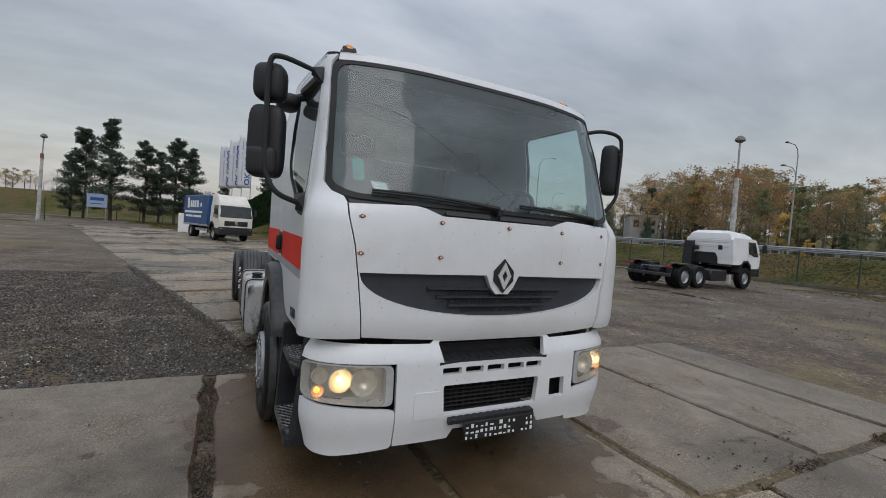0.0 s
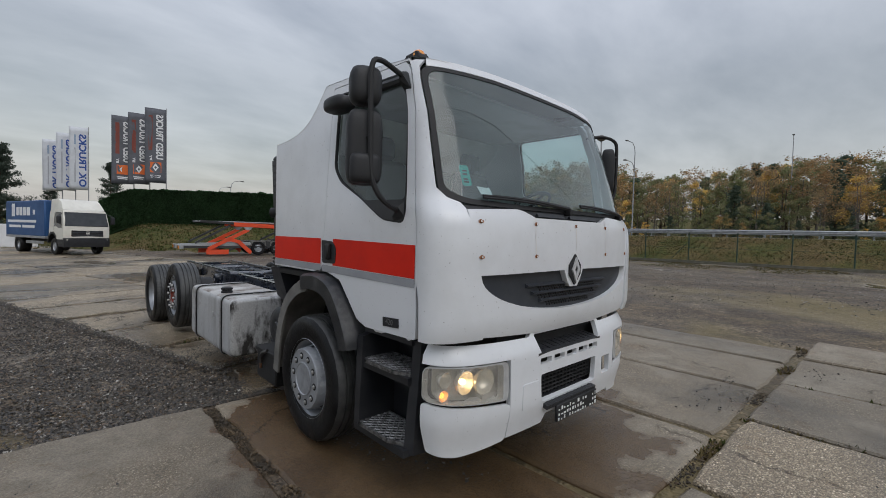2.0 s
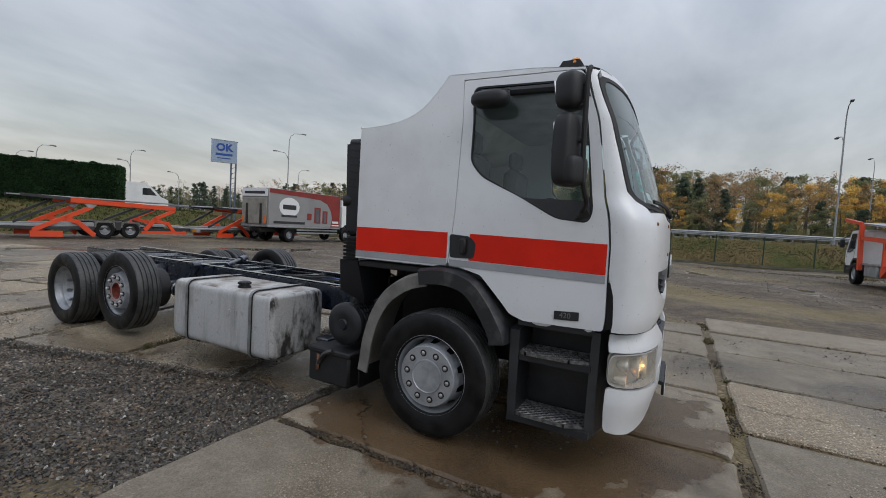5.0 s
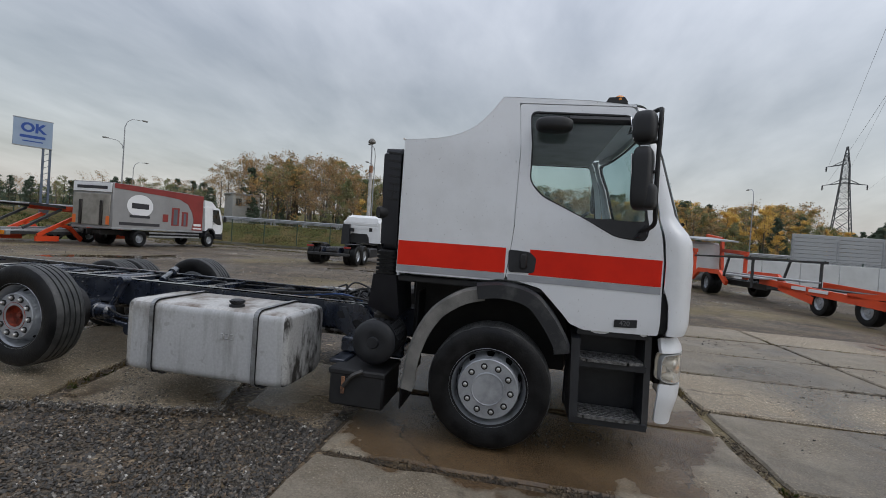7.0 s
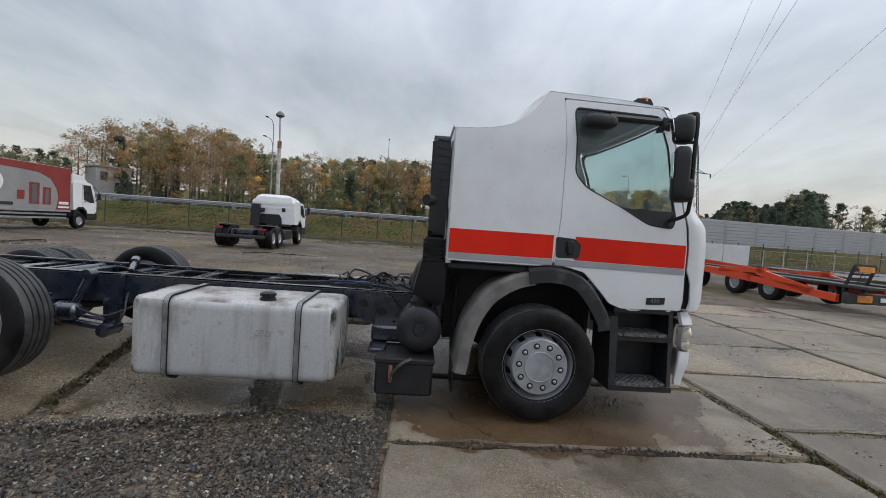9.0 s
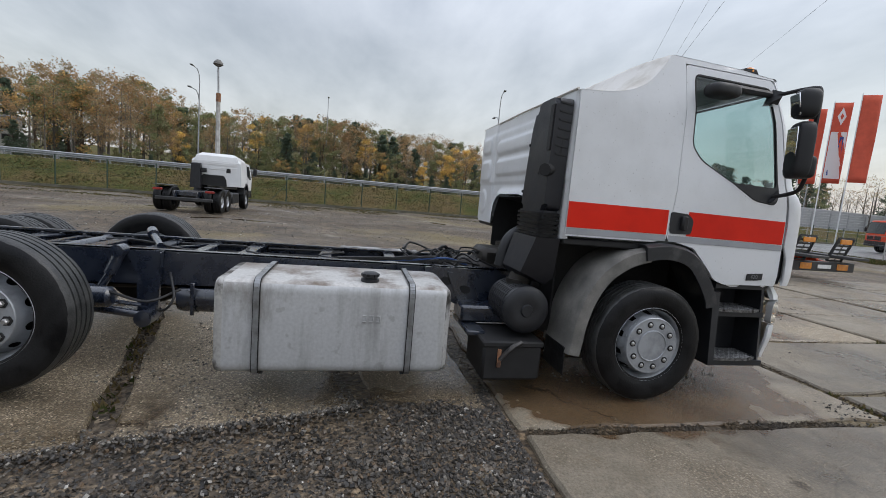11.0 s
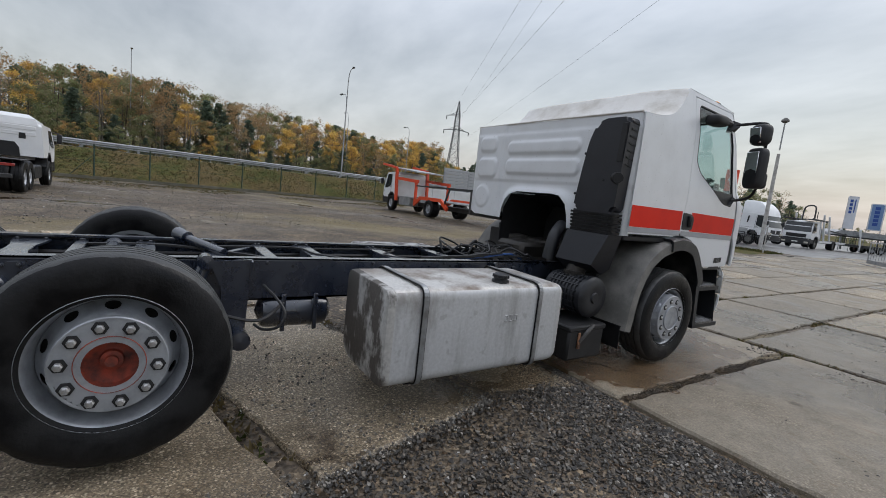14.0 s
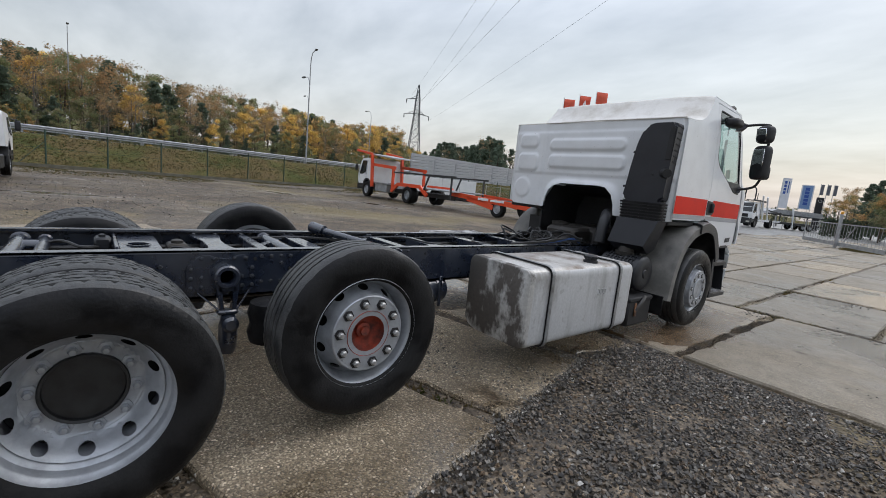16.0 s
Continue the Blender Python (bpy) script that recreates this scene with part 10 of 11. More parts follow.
def road_cab(parent, roof_top):
    """A long-haul cab: a wide sleeper with a tall fairing over the screen."""
    cab = far_cab(parent, 0.0, 2.46, 0.98, 2.72, 2.25, M["van_white"], lean=0.30, low=0.95)
    bm = B()
    side = [(-0.20, 1.08, 2.60), (-2.25, 1.14, 2.60), (-0.32, 1.05, 2.95), (-0.52, 1.0, 3.28), (-0.85, 0.92, roof_top - 0.26), (-1.20, 0.82, roof_top - 0.08), (-1.6, 0.84, roof_top - 0.01), (-2.20, 0.86, roof_top), (-2.25, 1.06, roof_top - 0.20), (-1.3, 1.06, roof_top - 0.28)]
    hull(bm, [(x, k * y, z) for x, y, z in side for k in (-1, 1)])
    part("roof_fairing", bm, M["van_white"], cab)
    for k in (-1, 1):
        bm = B()
        hull(bm, [(x, k * y, z) for x, z in ((-1.62, 1.9), (-1.56, 2.5), (-1.66, 2.5), (-1.72, 1.9)) for y in (1.16, 1.235)])
        part("side_slit", bm, M["black"], cab)
        bm = B()
        box(bm, (-2.62, k * 1.20, 0.98), (-2.27, k * 1.14, 3.3), 0.02)
        part("side_deflector", bm, M["van_white"], cab)
        bm = B()
        prism(bm, [(0.10, 1.02), (0.12, 1.16), (0.02, 1.24), (-0.02, 1.04)], "y", k * 0.74, k * 1.15)
        part("headlight", bm, M["reflector"], cab)
    for z in (0.72, 0.88):
        bm = B()
        box(bm, (0.06, -0.9, z), (0.10, 0.9, z + 0.06), 0.01)
        part("bumper_slot", bm, M["van_white"], cab)
    bm = B()
    box(bm, (-0.05, -1.2, 0.52), (0.05, 1.2, 0.98), 0.04)
    part("lower_bumper", bm, M["van_white"], cab)
    return cab


def tractor(label, at, roof_top, rack=False):
    t = thing("truck", label, "truck", "parked tractor trucks", at=at)
    road_cab(t, roof_top)
    ladder(t, -6.0, -0.5, M["black_steel"], 0.7, 0.95)
    for k in (-1, 1):
        far_wheel(t, -1.4, k * 1.05, 0.5, 0.15, side=k, rim=RIM_DARK)
        far_wheel(t, -5.2, k * 1.0, 0.5, 0.26, side=k, rim=RIM_DARK)
        bm = B()
        prism(bm, [(-4.55, 0.75), (-4.62, 1.12), (-5.78, 1.12), (-5.85, 0.75), (-5.76, 0.75), (-5.70, 1.06), (-4.70, 1.06), (-4.64, 0.75)], "y", k * 1.25, k * 0.75)
        part("mudguard", bm, M["plastic"], t)
        for x0, x1, m in ((-3.1, -2.2, "tank"), (-4.5, -3.15, "tank")):
            bm = B()
            sec = rounded([(k * 1.2, 0.30), (k * 1.2, 0.92), (k * 0.6, 0.92), (k * 0.6, 0.30)], 0.12, 4)
            hull(bm, [(x, y, z) for x in (x0, x1) for y, z in sec])
            part("fuel_tank", bm, M[m], t)
    bm = B()
    box(bm, (-5.75, -0.45, 1.0), (-4.6, 0.45, 1.12), 0.04)
    part("fifth_wheel", bm, M["oily"], t)
    if rack:
        for y in (-0.95, 0.95):
            bm = B()
            box(bm, (-2.90, y - 0.04, 0.95), (-2.80, y + 0.04, 3.7), 0.01)
            part("rack_post", bm, M["galv"], t)
        for z in np.arange(1.7, 3.7, 0.32):
            bm = B()
            box(bm, (-3.05, -1.15, z), (-2.65, 1.15, z + 0.06), 0.01)
            part("rack_shelf", bm, M["plastic"], t)
        for k in (-1, 1):
            bm = B()
            box(bm, (-5.9, k * 1.24, 0.95), (-2.7, k * 1.18, 1.42), 0.02)
            part("side_panel", bm, M["galv"], t)
    return t


tractor("white high-roofed tractor truck with a rack behind its cab", heading(17.35, -32.05, 32), 3.85, True)
tractor("white sleeper-cab tractor truck parked beside the gate", heading(11.9, -39.85, 176), 3.85)

# orange-red crew-cab trucks side by side
for k in range(3):
    x, y = polar(146.9 + 4.3 * k, 55, (-3.9, 2.7))
    ft = thing("truck", "orange-red truck with a long crew cab behind the fence", "truck", "orange-red trucks", at=heading(x, y, 66))
    far_cab(ft, 0.0, 2.35, 1.0, 2.85, 3.1, M["orange_paint"], lean=0.2)
    for q in (-1, 1):
        bm = B()
        hull(bm, [(x, q * y, z) for x, z in ((-1.3, 1.75), (-2.3, 1.75), (-2.35, 2.6), (-1.3, 2.6)) for y in (1.0, 1.165)])
        part("rear_side_window", bm, M["glass_far"], ft)
    ladder(ft, -7, -0.5, M["black_steel"])
    bm = B()
    box(bm, (-7.0, -1.15, 0.95), (-3.3, 1.15, 1.5), 0.04)
    part("flat_body", bm, M["steel_blue"], ft)
    for q in (-1, 1):
        far_wheel(ft, -1.3, q * 1.03, side=q)
        far_wheel(ft, -5.4, q * 1.03, w=0.28, side=q)

# car transporter that faces the yard, its trailer turned behind it
ct = thing("car_transporter", "white car transporter with a black bumper and empty upper deck", "truck", at=heading(13.3, -49.2, 87))
far_cab(ct, 0.0, 2.46, 0.98, 2.70, 1.75, M["van_white"], lean=0.28)
ladder(ct, -9.3, -0.5, M["black_steel"])
bm = B()
hull(bm, [(x, y, z) for x, y, z in ((0.12, -0.85, 1.42), (0.12, 0.85, 1.42), (0.12, -0.62, 1.08), (0.12, 0.62, 1.08), (0.0, -0.85, 1.42), (0.0, 0.85, 1.42), (0.0, -0.62, 1.08), (0.0, 0.62, 1.08))])
part("dark_grille", bm, M["black"], ct)
bm = B()
box(bm, (-0.05, -1.24, 0.36), (0.14, 1.24, 0.88), 0.06)
bp_ob = part("heavy_bumper", bm, M["plastic"], ct)
for y in (-0.95, 0.95):
    bm = B()
    box(bm, (0.13, y - 0.17, 0.52), (0.16, y + 0.17, 0.70), 0.01)
    part("fog_lamp", bm, M["reflector"], bp_ob)
bm = B()
box(bm, (0.14, -0.26, 0.58), (0.155, 0.26, 0.68), 0.004)
part("pale_plate", bm, M["paper"], bp_ob)
for k in (-1, 1):
    far_wheel(ct, -1.35, k * 1.05, side=k, rim=RIM_DARK)
    far_wheel(ct, -5.6, k * 1.05, w=0.28, side=k, rim=RIM_DARK)
    y = k * 1.18
    for name, pts, w, h, m in (("deck_beam", [(0.25, y, 2.92), (-3.3, y, 2.86)], 0.10, 0.16, "black_steel"), ("cab_post", [(-1.95, y, 0.95), (-1.75, y, 2.85)], 0.10, 0.14, "van_white"),
                               ("slant_post", [(-3.1, y, 0.95), (-2.2, y, 3.5)], 0.12, 0.16, "van_white"), ("slant_post", [(-4.6, y, 0.95), (-3.5, y, 3.4)], 0.12, 0.16, "van_white"),
                               ("rear_post", [(-8.6, y, 0.7), (-8.6, y, 1.9)], 0.10, 0.12, "black_steel"), ("rear_beam", [(-4.3, y, 2.0), (-8.7, y, 1.75)], 0.08, 0.12, "black_steel"), ("side_beam", [(-2.0, y, 0.80), (-9.0, y, 0.80)], 0.10, 0.22, "van_white"), ("hand_post", [(-0.6, y, 2.9), (-0.6, y, 3.7)], 0.05, 0.05, "black_steel")):
        bm = B()
        beam(bm, *pts, w, h)
        part(name, bm, M[m], ct)
    bm = B()
    box(bm, (-3.3, k * 1.14, 2.86), (0.2, k * 0.5, 2.93), 0.01)
    part("upper_track", bm, M["black_steel"], ct)
bm = B()
tube(bm, bend([(-1.0, -0.15, 2.9), (-1.0, -0.05, 4.1), (-1.0, 0.75, 4.2), (-1.0, 0.85, 2.9)], 4), 0.07, 6)
part("deck_hoop", bm, M["black_steel"], ct)
bm = B()
box(bm, (-2.9, -1.05, 0.95), (-2.3, 1.05, 2.1), 0.05)
part("headboard", bm, M["galv"], ct)

cl = thing("car_trailer", "black-decked car trailer with a silver covered load", "trailer", at=heading(9.2, -63.6, 56))
for k in (-1, 1):
    for name, pts, w, h, m in (("side_beam", [(0.0, k * 1.15, 0.62), (8.2, k * 1.15, 0.75)], 0.10, 0.24, "black_steel"), ("upper_beam", [(0.1, k * 1.15, 1.62), (8.0, k * 1.15, 1.72)], 0.08, 0.12, "black_steel"), ("tail_post", [(0.3, k * 1.15, 0.6), (0.3, k * 1.15, 2.3)], 0.08, 0.08, "black_steel"),
                               ("mid_post", [(4.4, k * 1.15, 0.2), (4.7, k * 1.15, 2.5)], 0.14, 0.16, "van_white"), ("tail_ramp", [(0.3, k * 0.9, 0.6), (-0.7, k * 0.9, 0.18)], 0.3, 0.06, "galv")):
        bm = B()
        beam(bm, *pts, w, h)
        part(name, bm, M[m], cl)
    for x in (2.0, 2.95):
        far_wheel(cl, x, k * 1.02, 0.42, 0.13, k)
bm = B()
box(bm, (0.1, -1.12, 0.78), (8.1, 1.12, 0.84), 0.01)
part("lower_deck", bm, M["black_steel"], cl)
bm = B()
hull(bm, [(x, y, z) for y in (-1.0, 1.0) for x, z in ((0.6, 1.66), (0.6, 2.25), (6.6, 2.3), (7.4, 1.95), (7.5, 1.7))])
part("silver_load", bm, M["galv"], cl)

# gate and the fence beside it
gate = thing("sliding_gate", "galvanised steel bar gate standing half shut", "gate", at=heading(3.93, -31.0, 123))
bm = B()
beam(bm, (0, 0, 0.22), (8.4, 0, 0.22), 0.08, 0.22)
beam(bm, (0, 0, 1.36), (8.4, 0, 1.36), 0.05, 0.05)
for x in (0.0, 8.4):
    beam(bm, (x, 0, 0.2), (x, 0, 1.38), 0.05, 0.06)
part("gate_frame", bm, M["galv"], gate)
bar_me = mesh_of(tube(B(), [(0, 0, 0.30), (0, 0, 1.42)], 0.013, 6), M["galv"], name="bar")
for k in range(27):
    piece("bar", bar_me, gate, Matrix.Translation((0.30 * (k + 1), 0, 0)))
bm = B()
beam(bm, (4.6, 0.0, 0.3), (5.6, 0.0, 1.34), 0.03, 0.04)
part("gate_brace", bm, M["galv"], gate)
gpost = thing("gate_post", "pale square gate post with an orange warning lamp", "post", at=heading(1.75, -27.45, 123))
bm = B()
box(bm, (-0.07, -0.07, 0), (0.07, 0.07, 1.88), 0.012)
part("post", bm, M["galv"], gpost)
bm = B()
box(bm, (-0.11, -0.11, 1.88), (0.11, 0.11, 1.91), 0.005)
part("cap_plate", bm, M["galv"], gpost)
bm = B()
lathe(bm, [(0.06, 1.91), (0.075, 1.93), (0.085, 1.99), (0.07, 2.06), (0.0, 2.09)], (0, 0, 0), "z", 14)
part("warning_lamp", bm, M["lamp_yellow"], gpost, "orange warning lamp")

# pipe fence on the verge, in front of the parked trucks
vf = thing("fence", "thin pale steel post and wire fence on the grass verge", "fence", kind="structure")
VA, VB = Vector((8.1, -27.8, 0)), Vector((36.0, -30.6, 0))
vpost = mesh_of(tube(B(), [(0, 0, -0.1), (0, 0, 1.62)], 0.035, 8), M["concrete_post"], name="post")
for k in range(12):
    piece("post", vpost, vf, Matrix.Translation(VA.lerp(VB, k / 11)))
for z in (0.35, 0.95, 1.5):
    bm = B()
    tube(bm, [VA + Vector((0, 0, z)), VB + Vector((0, 0, z))], 0.012 if z > 1.4 else 0.005, 5)
    part("rail", bm, M["galv"], vf)
wv, wf = [], []
VL = (VB - VA).length
for k in range(int(VL / 0.12)):
    p = VA.lerp(VB, k * 0.12 / VL)
    ribbon(p + Vector((0, 0, 0.08)), p + Vector((0, 0, 1.5)), 0.0022)
tagged(raw("wire_mesh", wv, wf, M["galv"], vf), kind="stuff")

# tall sign pillar behind the red trucks, the black one and the boards beyond the gate
def pillar(x, y, deg, w, h, head, label):
    t = thing("sign_pillar", label, "sign", at=heading(x, y, deg))
    bm = B()
    box(bm, (-w / 2, -0.2, 0), (w / 2, 0.2, h - head), 0.03)
    part("body", bm, M["plastic"], t)
    if head:
        bm = B()
        box(bm, (-w / 2 - 0.02, -0.22, h - head), (w / 2 + 0.02, 0.22, h), 0.04)
        hd = part("head", bm, M["orange_paint"], t)
        bm = B()
        prism(bm, [(0, h - head * 0.22), (w * 0.33, h - head * 0.45), (0, h - head * 0.68), (-w * 0.33, h - head * 0.45)], "y", -0.25, -0.20)
        part("diamond", bm, M["letter_white"], hd)
        bars(t, "printed_bar", Matrix.Translation((0, -0.205, 0)), [(-w * 0.36, w * 0.36, h - head - 0.42, h - head - 0.25)], M["letter_white"])
    else:
        bm = B()
        lathe(bm, [(0.20, -0.225), (0.20, -0.20), (0.17, -0.20), (0.17, -0.225)], (0, 0, h - 0.5), "y", 20, closed=True)
        part("round_mark", bm, M["letter_white"], t)
    return t


x, y = polar(156.2, 67, GATE_EYE)
pillar(x, y, 206, 1.35, 8.5, 2.7, "tall black sign pillar with an orange head and a pale diamond")
x, y = polar(169.25, 76, GATE_EYE)
pillar(x, y, 200, 0.75, 4.5, 0.0, "black sign pillar with a small round mark")


def framed_board(x, y, deg, w, z0, z1, mat, edge, marks, label):
    t = thing("sign_board", label, "sign", "boards beyond the gate", heading(x, y, deg))
    for q in (-1, 1):
        bm = B()
        tube(bm, [(q * (w / 2 + 0.04), 0.05, 0), (q * (w / 2 + 0.04), 0.05, z1)], 0.035, 6)
        part("post", bm, M["galv"], t)
    bm = B()
    box(bm, (-w / 2, -0.03, z0), (w / 2, 0.03, z1), 0.01)
    bd_ = part("board", bm, M[mat], t)
    bm = B()
    for q in (-1, 1):
        box(bm, (q * w / 2 - 0.05, -0.045, z0), (q * w / 2 + 0.05, 0.045, z1), 0.008)
    for z in (z0, z1):
        box(bm, (-w / 2, -0.045, z - 0.05), (w / 2, 0.045, z + 0.05), 0.008)
    part("edge", bm, M[edge], bd_)
    bars(bd_, "printed_bar", Matrix.Translation((0, -0.032, 0)), marks, M["letter_blue"])


x, y = polar(166.3, 68, GATE_EYE)
framed_board(x, y, 205, 0.80, 2.6, 6.2, "flag_white", "flag_white", [(-0.24, 0.02, 4.3 + 0.42 * k, 4.62 + 0.42 * k) for k in range(4)] + [(0.16, 0.26, 4.4, 5.9)], "tall white board with a column of blue print")
x, y = polar(168.1, 71, GATE_EYE)
framed_board(x, y, 195, 1.12, 2.7, 5.7, "board_blue", "flag_white", [(-0.22, 0.22, 3.2 + 0.46 * k, 3.56 + 0.46 * k) for k in range(5)], "blue board with a pale frame and a column of print")
for az in (169.45, 169.95, 170.45):
    x, y = polar(az, 90, (-3.2, 5.5))
    banner(x, y, 5.4, 7.0, 0.38, "flag_dark", 10, "small dark banner on a pale mast beyond the gate", "small banners", [])
# low fence at the far left and crates
fl = thing("fence", "dark green mesh fence panels beside the entrance", "fence", kind="structure")
for x0, y0, x1, y1 in ((-26, 41, -15.6, 47), (-13.0, 62, -3.0, 58), (-3.0, 58, 3.0, 57)):
    n = int(math.hypot(x1 - x0, y1 - y0) / 2.5)
    for k in range(n + 1):
        q = k / n
        piece("post", post_me, fl, Matrix.Translation((x0 + (x1 - x0) * q, y0 + (y1 - y0) * q, -0.2)))
    wv, wf = [], []
    for z in np.arange(0.1, 1.9, 0.2):
        ribbon((x0, y0, z), (x1, y1, z), 0.006)
    L = math.hypot(x1 - x0, y1 - y0)
    for k in range(int(L / 0.12)):
        q = k * 0.12 / L
        ribbon((x0 + (x1 - x0) * q, y0 + (y1 - y0) * q, 0.0), (x0 + (x1 - x0) * q, y0 + (y1 - y0) * q, 1.85), 0.005)
    tagged(raw("wire_panel", wv, wf, M["fence_green"], fl), kind="stuff")
for dx in (0, 1.1):
    bm = B()
    box(bm, (-4.6 + dx, 36.5 + dx * 0.3, 0), (-3.7 + dx, 37.3 + dx * 0.3, 1.5), 0.03)
    tagged(part("crate", bm, M["van_white"]), "white box crate standing on the grass", "crate", "white crates")

# ---- trees ----
def grow(rng, h, spread, levels=3, trunk_part=0.35, up=0.5, first=6):
    """A trunk with limbs: returns the branches as (points, radii) and the ends where leaves sit."""
    branches, tips = [], []
    r0 = h * 0.016 + 0.03
    lean = Vector((rng.uniform(-0.04, 0.04), rng.uniform(-0.04, 0.04), 0)) * h
    trunk = [Vector((0, 0, -0.3)), Vector((0, 0, h * 0.3)) + lean * 0.2, Vector((0, 0, h * 0.65)) + lean * 0.6, Vector((0, 0, h * 0.95)) + lean]
    branches.append((trunk, [r0, r0 * 0.8, r0 * 0.45, r0 * 0.1]))

    def limb(p, d, ln, r, lvl):
        pts = [p]
        for k in range(3):
            d = (d + Vector((rng.uniform(-0.3, 0.3), rng.uniform(-0.3, 0.3), rng.uniform(-0.08, 0.28)))).normalized()
            pts.append(pts[-1] + d * ln / 3)
        branches.append((pts, [r, r * 0.75, r * 0.5, r * 0.25]))
        tips.append((pts[-1], ln))
        if lvl <= 1:
            tips.append((pts[2], ln))
        if lvl > 0:
            for k in range(rng.choice((2, 3, 3))):
                q = pts[rng.choice((1, 2, 2, 3))]
                a = rng.uniform(0, 6.28)
                side = Vector((math.cos(a), math.sin(a), rng.uniform(-0.2, 0.6)))
                limb(q, (d * 0.6 + side * 0.8).normalized(), ln * rng.uniform(0.5, 0.7), r * 0.5, lvl - 1)
    for i in range(first):
        t = trunk_part + (0.95 - trunk_part) * i / first
        p = Vector((0, 0, h * t)) + lean * t
        a = i * 2.4 + rng.uniform(-0.4, 0.4)
        ln = spread * (1.0 - 0.6 * (t - trunk_part) / (1 - trunk_part)) * rng.uniform(0.75, 1.1)
        limb(p, Vector((math.cos(a), math.sin(a), up + rng.uniform(-0.1, 0.25))).normalized(), ln, r0 * 0.42 * (1.1 - t), levels - 1)
    return branches, tips


def wood_mesh(branches, mat, seg=4):
    vs, fs = [], []
    for pts, rs in branches:
        base, n = len(vs), len(pts)
        for i, p in enumerate(pts):
            d = (pts[min(i + 1, n - 1)] - pts[max(i - 1, 0)]).normalized()
            u = d.cross(Vector((0.3, 0.9, 0.1))).normalized()
            v = d.cross(u)
            for k in range(seg):
                a = 6.2832 * k / seg
                vs.append(tuple(p + rs[i] * (math.cos(a) * u + math.sin(a) * v)))
        for i in range(n - 1):
            for k in range(seg):
                a, b = base + i * seg + k, base + i * seg + (k + 1) % seg
                fs.append((a, b, b + seg, a + seg))
    me = bpy.data.meshes.new("trunk")
    me.from_pydata(vs, [], fs)
    me.polygons.foreach_set("use_smooth", [True] * len(fs))
    me.materials.append(mat)
    return me


def leaf_mesh(rng, clusters, per, size, mats, flat=0.5, tall=0.75):
    """Leaves as small bent quads in clusters (place, radius)."""
    g = np.random.default_rng(rng.randrange(1 << 30))
    n = len(clusters) * per
    cen = np.repeat(np.array([tuple(c) for c, _ in clusters]), per, 0)
    rad = np.repeat(np.array([r for _, r in clusters]), per)
    d = g.normal(size=(n, 3))
    d /= np.linalg.norm(d, axis=1, keepdims=True)
    pos = cen + d * (rad * g.random(n) ** 0.5)[:, None] * np.array([1, 1, tall])
    a = g.normal(size=(n, 3))
    a[:, 2] *= flat
    a /= np.linalg.norm(a, axis=1, keepdims=True)
    b = np.cross(a, g.normal(size=(n, 3)))
    b /= np.linalg.norm(b, axis=1, keepdims=True) + 1e-9
    s = size * (0.5 + g.random(n))[:, None]
    q = np.stack([pos - a * s, pos + b * s * 0.55, pos + a * s, pos - b * s * 0.55], 1).reshape(-1, 3)
    f = np.arange(n * 4).reshape(-1, 4)
    me = bpy.data.meshes.new("crown")
    me.from_pydata(q.tolist(), [], f.tolist())
    for m in mats:
        me.materials.append(m)
    if len(mats) > 1:
        idx = np.repeat(g.integers(0, len(mats), len(clusters)), per)
        me.polygons.foreach_set("material_index", idx.astype(np.int32))
    return me


def broadleaf(seed, h, spread, mats, per, size, levels=3, bark="bark", trunk_part=0.3, thin=1.0, radius=0.30, first=7, up=0.5):
    rng = random.Random(seed)
    br, tips = grow(rng, h, spread, levels, trunk_part, up, first)
    tips = [t for t in tips if rng.random() < thin]
    clusters = [(p, max(0.6, ln * radius * 2.4)) for p, ln in tips]
    return wood_mesh(br, M[bark]), leaf_mesh(rng, clusters, per, size, [M[m] for m in mats]) if clusters and per else None


def conifer(seed, h, base=0.25, wide=0.22, per=16, size=0.16, mat="pine", ragged=0.5):
    """A pine: whorls of drooping branches with needle tufts, gaps between them."""
    rng = random.Random(seed)
    br = [([Vector((0, 0, -0.3)), Vector((0.02 * h, 0, h * 0.5)), Vector((0, 0, h))], [h * 0.017, h * 0.011, 0.02])]
    clusters = []
    z = h * base
    while z < h * 0.97:
        k = (z / h - base) / (1 - base)
        reach = h * wide * (1 - k) ** 0.75 * (0.55 + 0.45 * min(1, k * 4)) + 0.25
        for i in range(rng.choice((1, 2, 3))):
            if rng.random() < 0.10:
                continue
            a = rng.uniform(0, 6.28)
            ln = reach * rng.uniform(1 - ragged, 1.1)
            d = Vector((math.cos(a), math.sin(a), 0.25 - 0.3 * (1 - k)))
            p0 = Vector((0, 0, z))
            p1, p2 = p0 + d * ln * 0.55, p0 + d * ln + Vector((0, 0, 0.12 * ln))
            br.append(([p0, p1, p2], [0.05 * h / 12, 0.03, 0.01]))
            for t in (0.4, 0.6, 0.8, 1.0):
                clusters.append((p0.lerp(p2, t) + Vector((rng.uniform(-0.2, 0.2), rng.uniform(-0.2, 0.2), rng.uniform(-0.05, 0.15))), 0.34 + 0.13 * ln))
        z += h * 0.024 * rng.uniform(0.6, 1.4)
    return wood_mesh(br, M["bark"]), leaf_mesh(rng, clusters, per, size, [M[mat]], 0.5, 0.8)


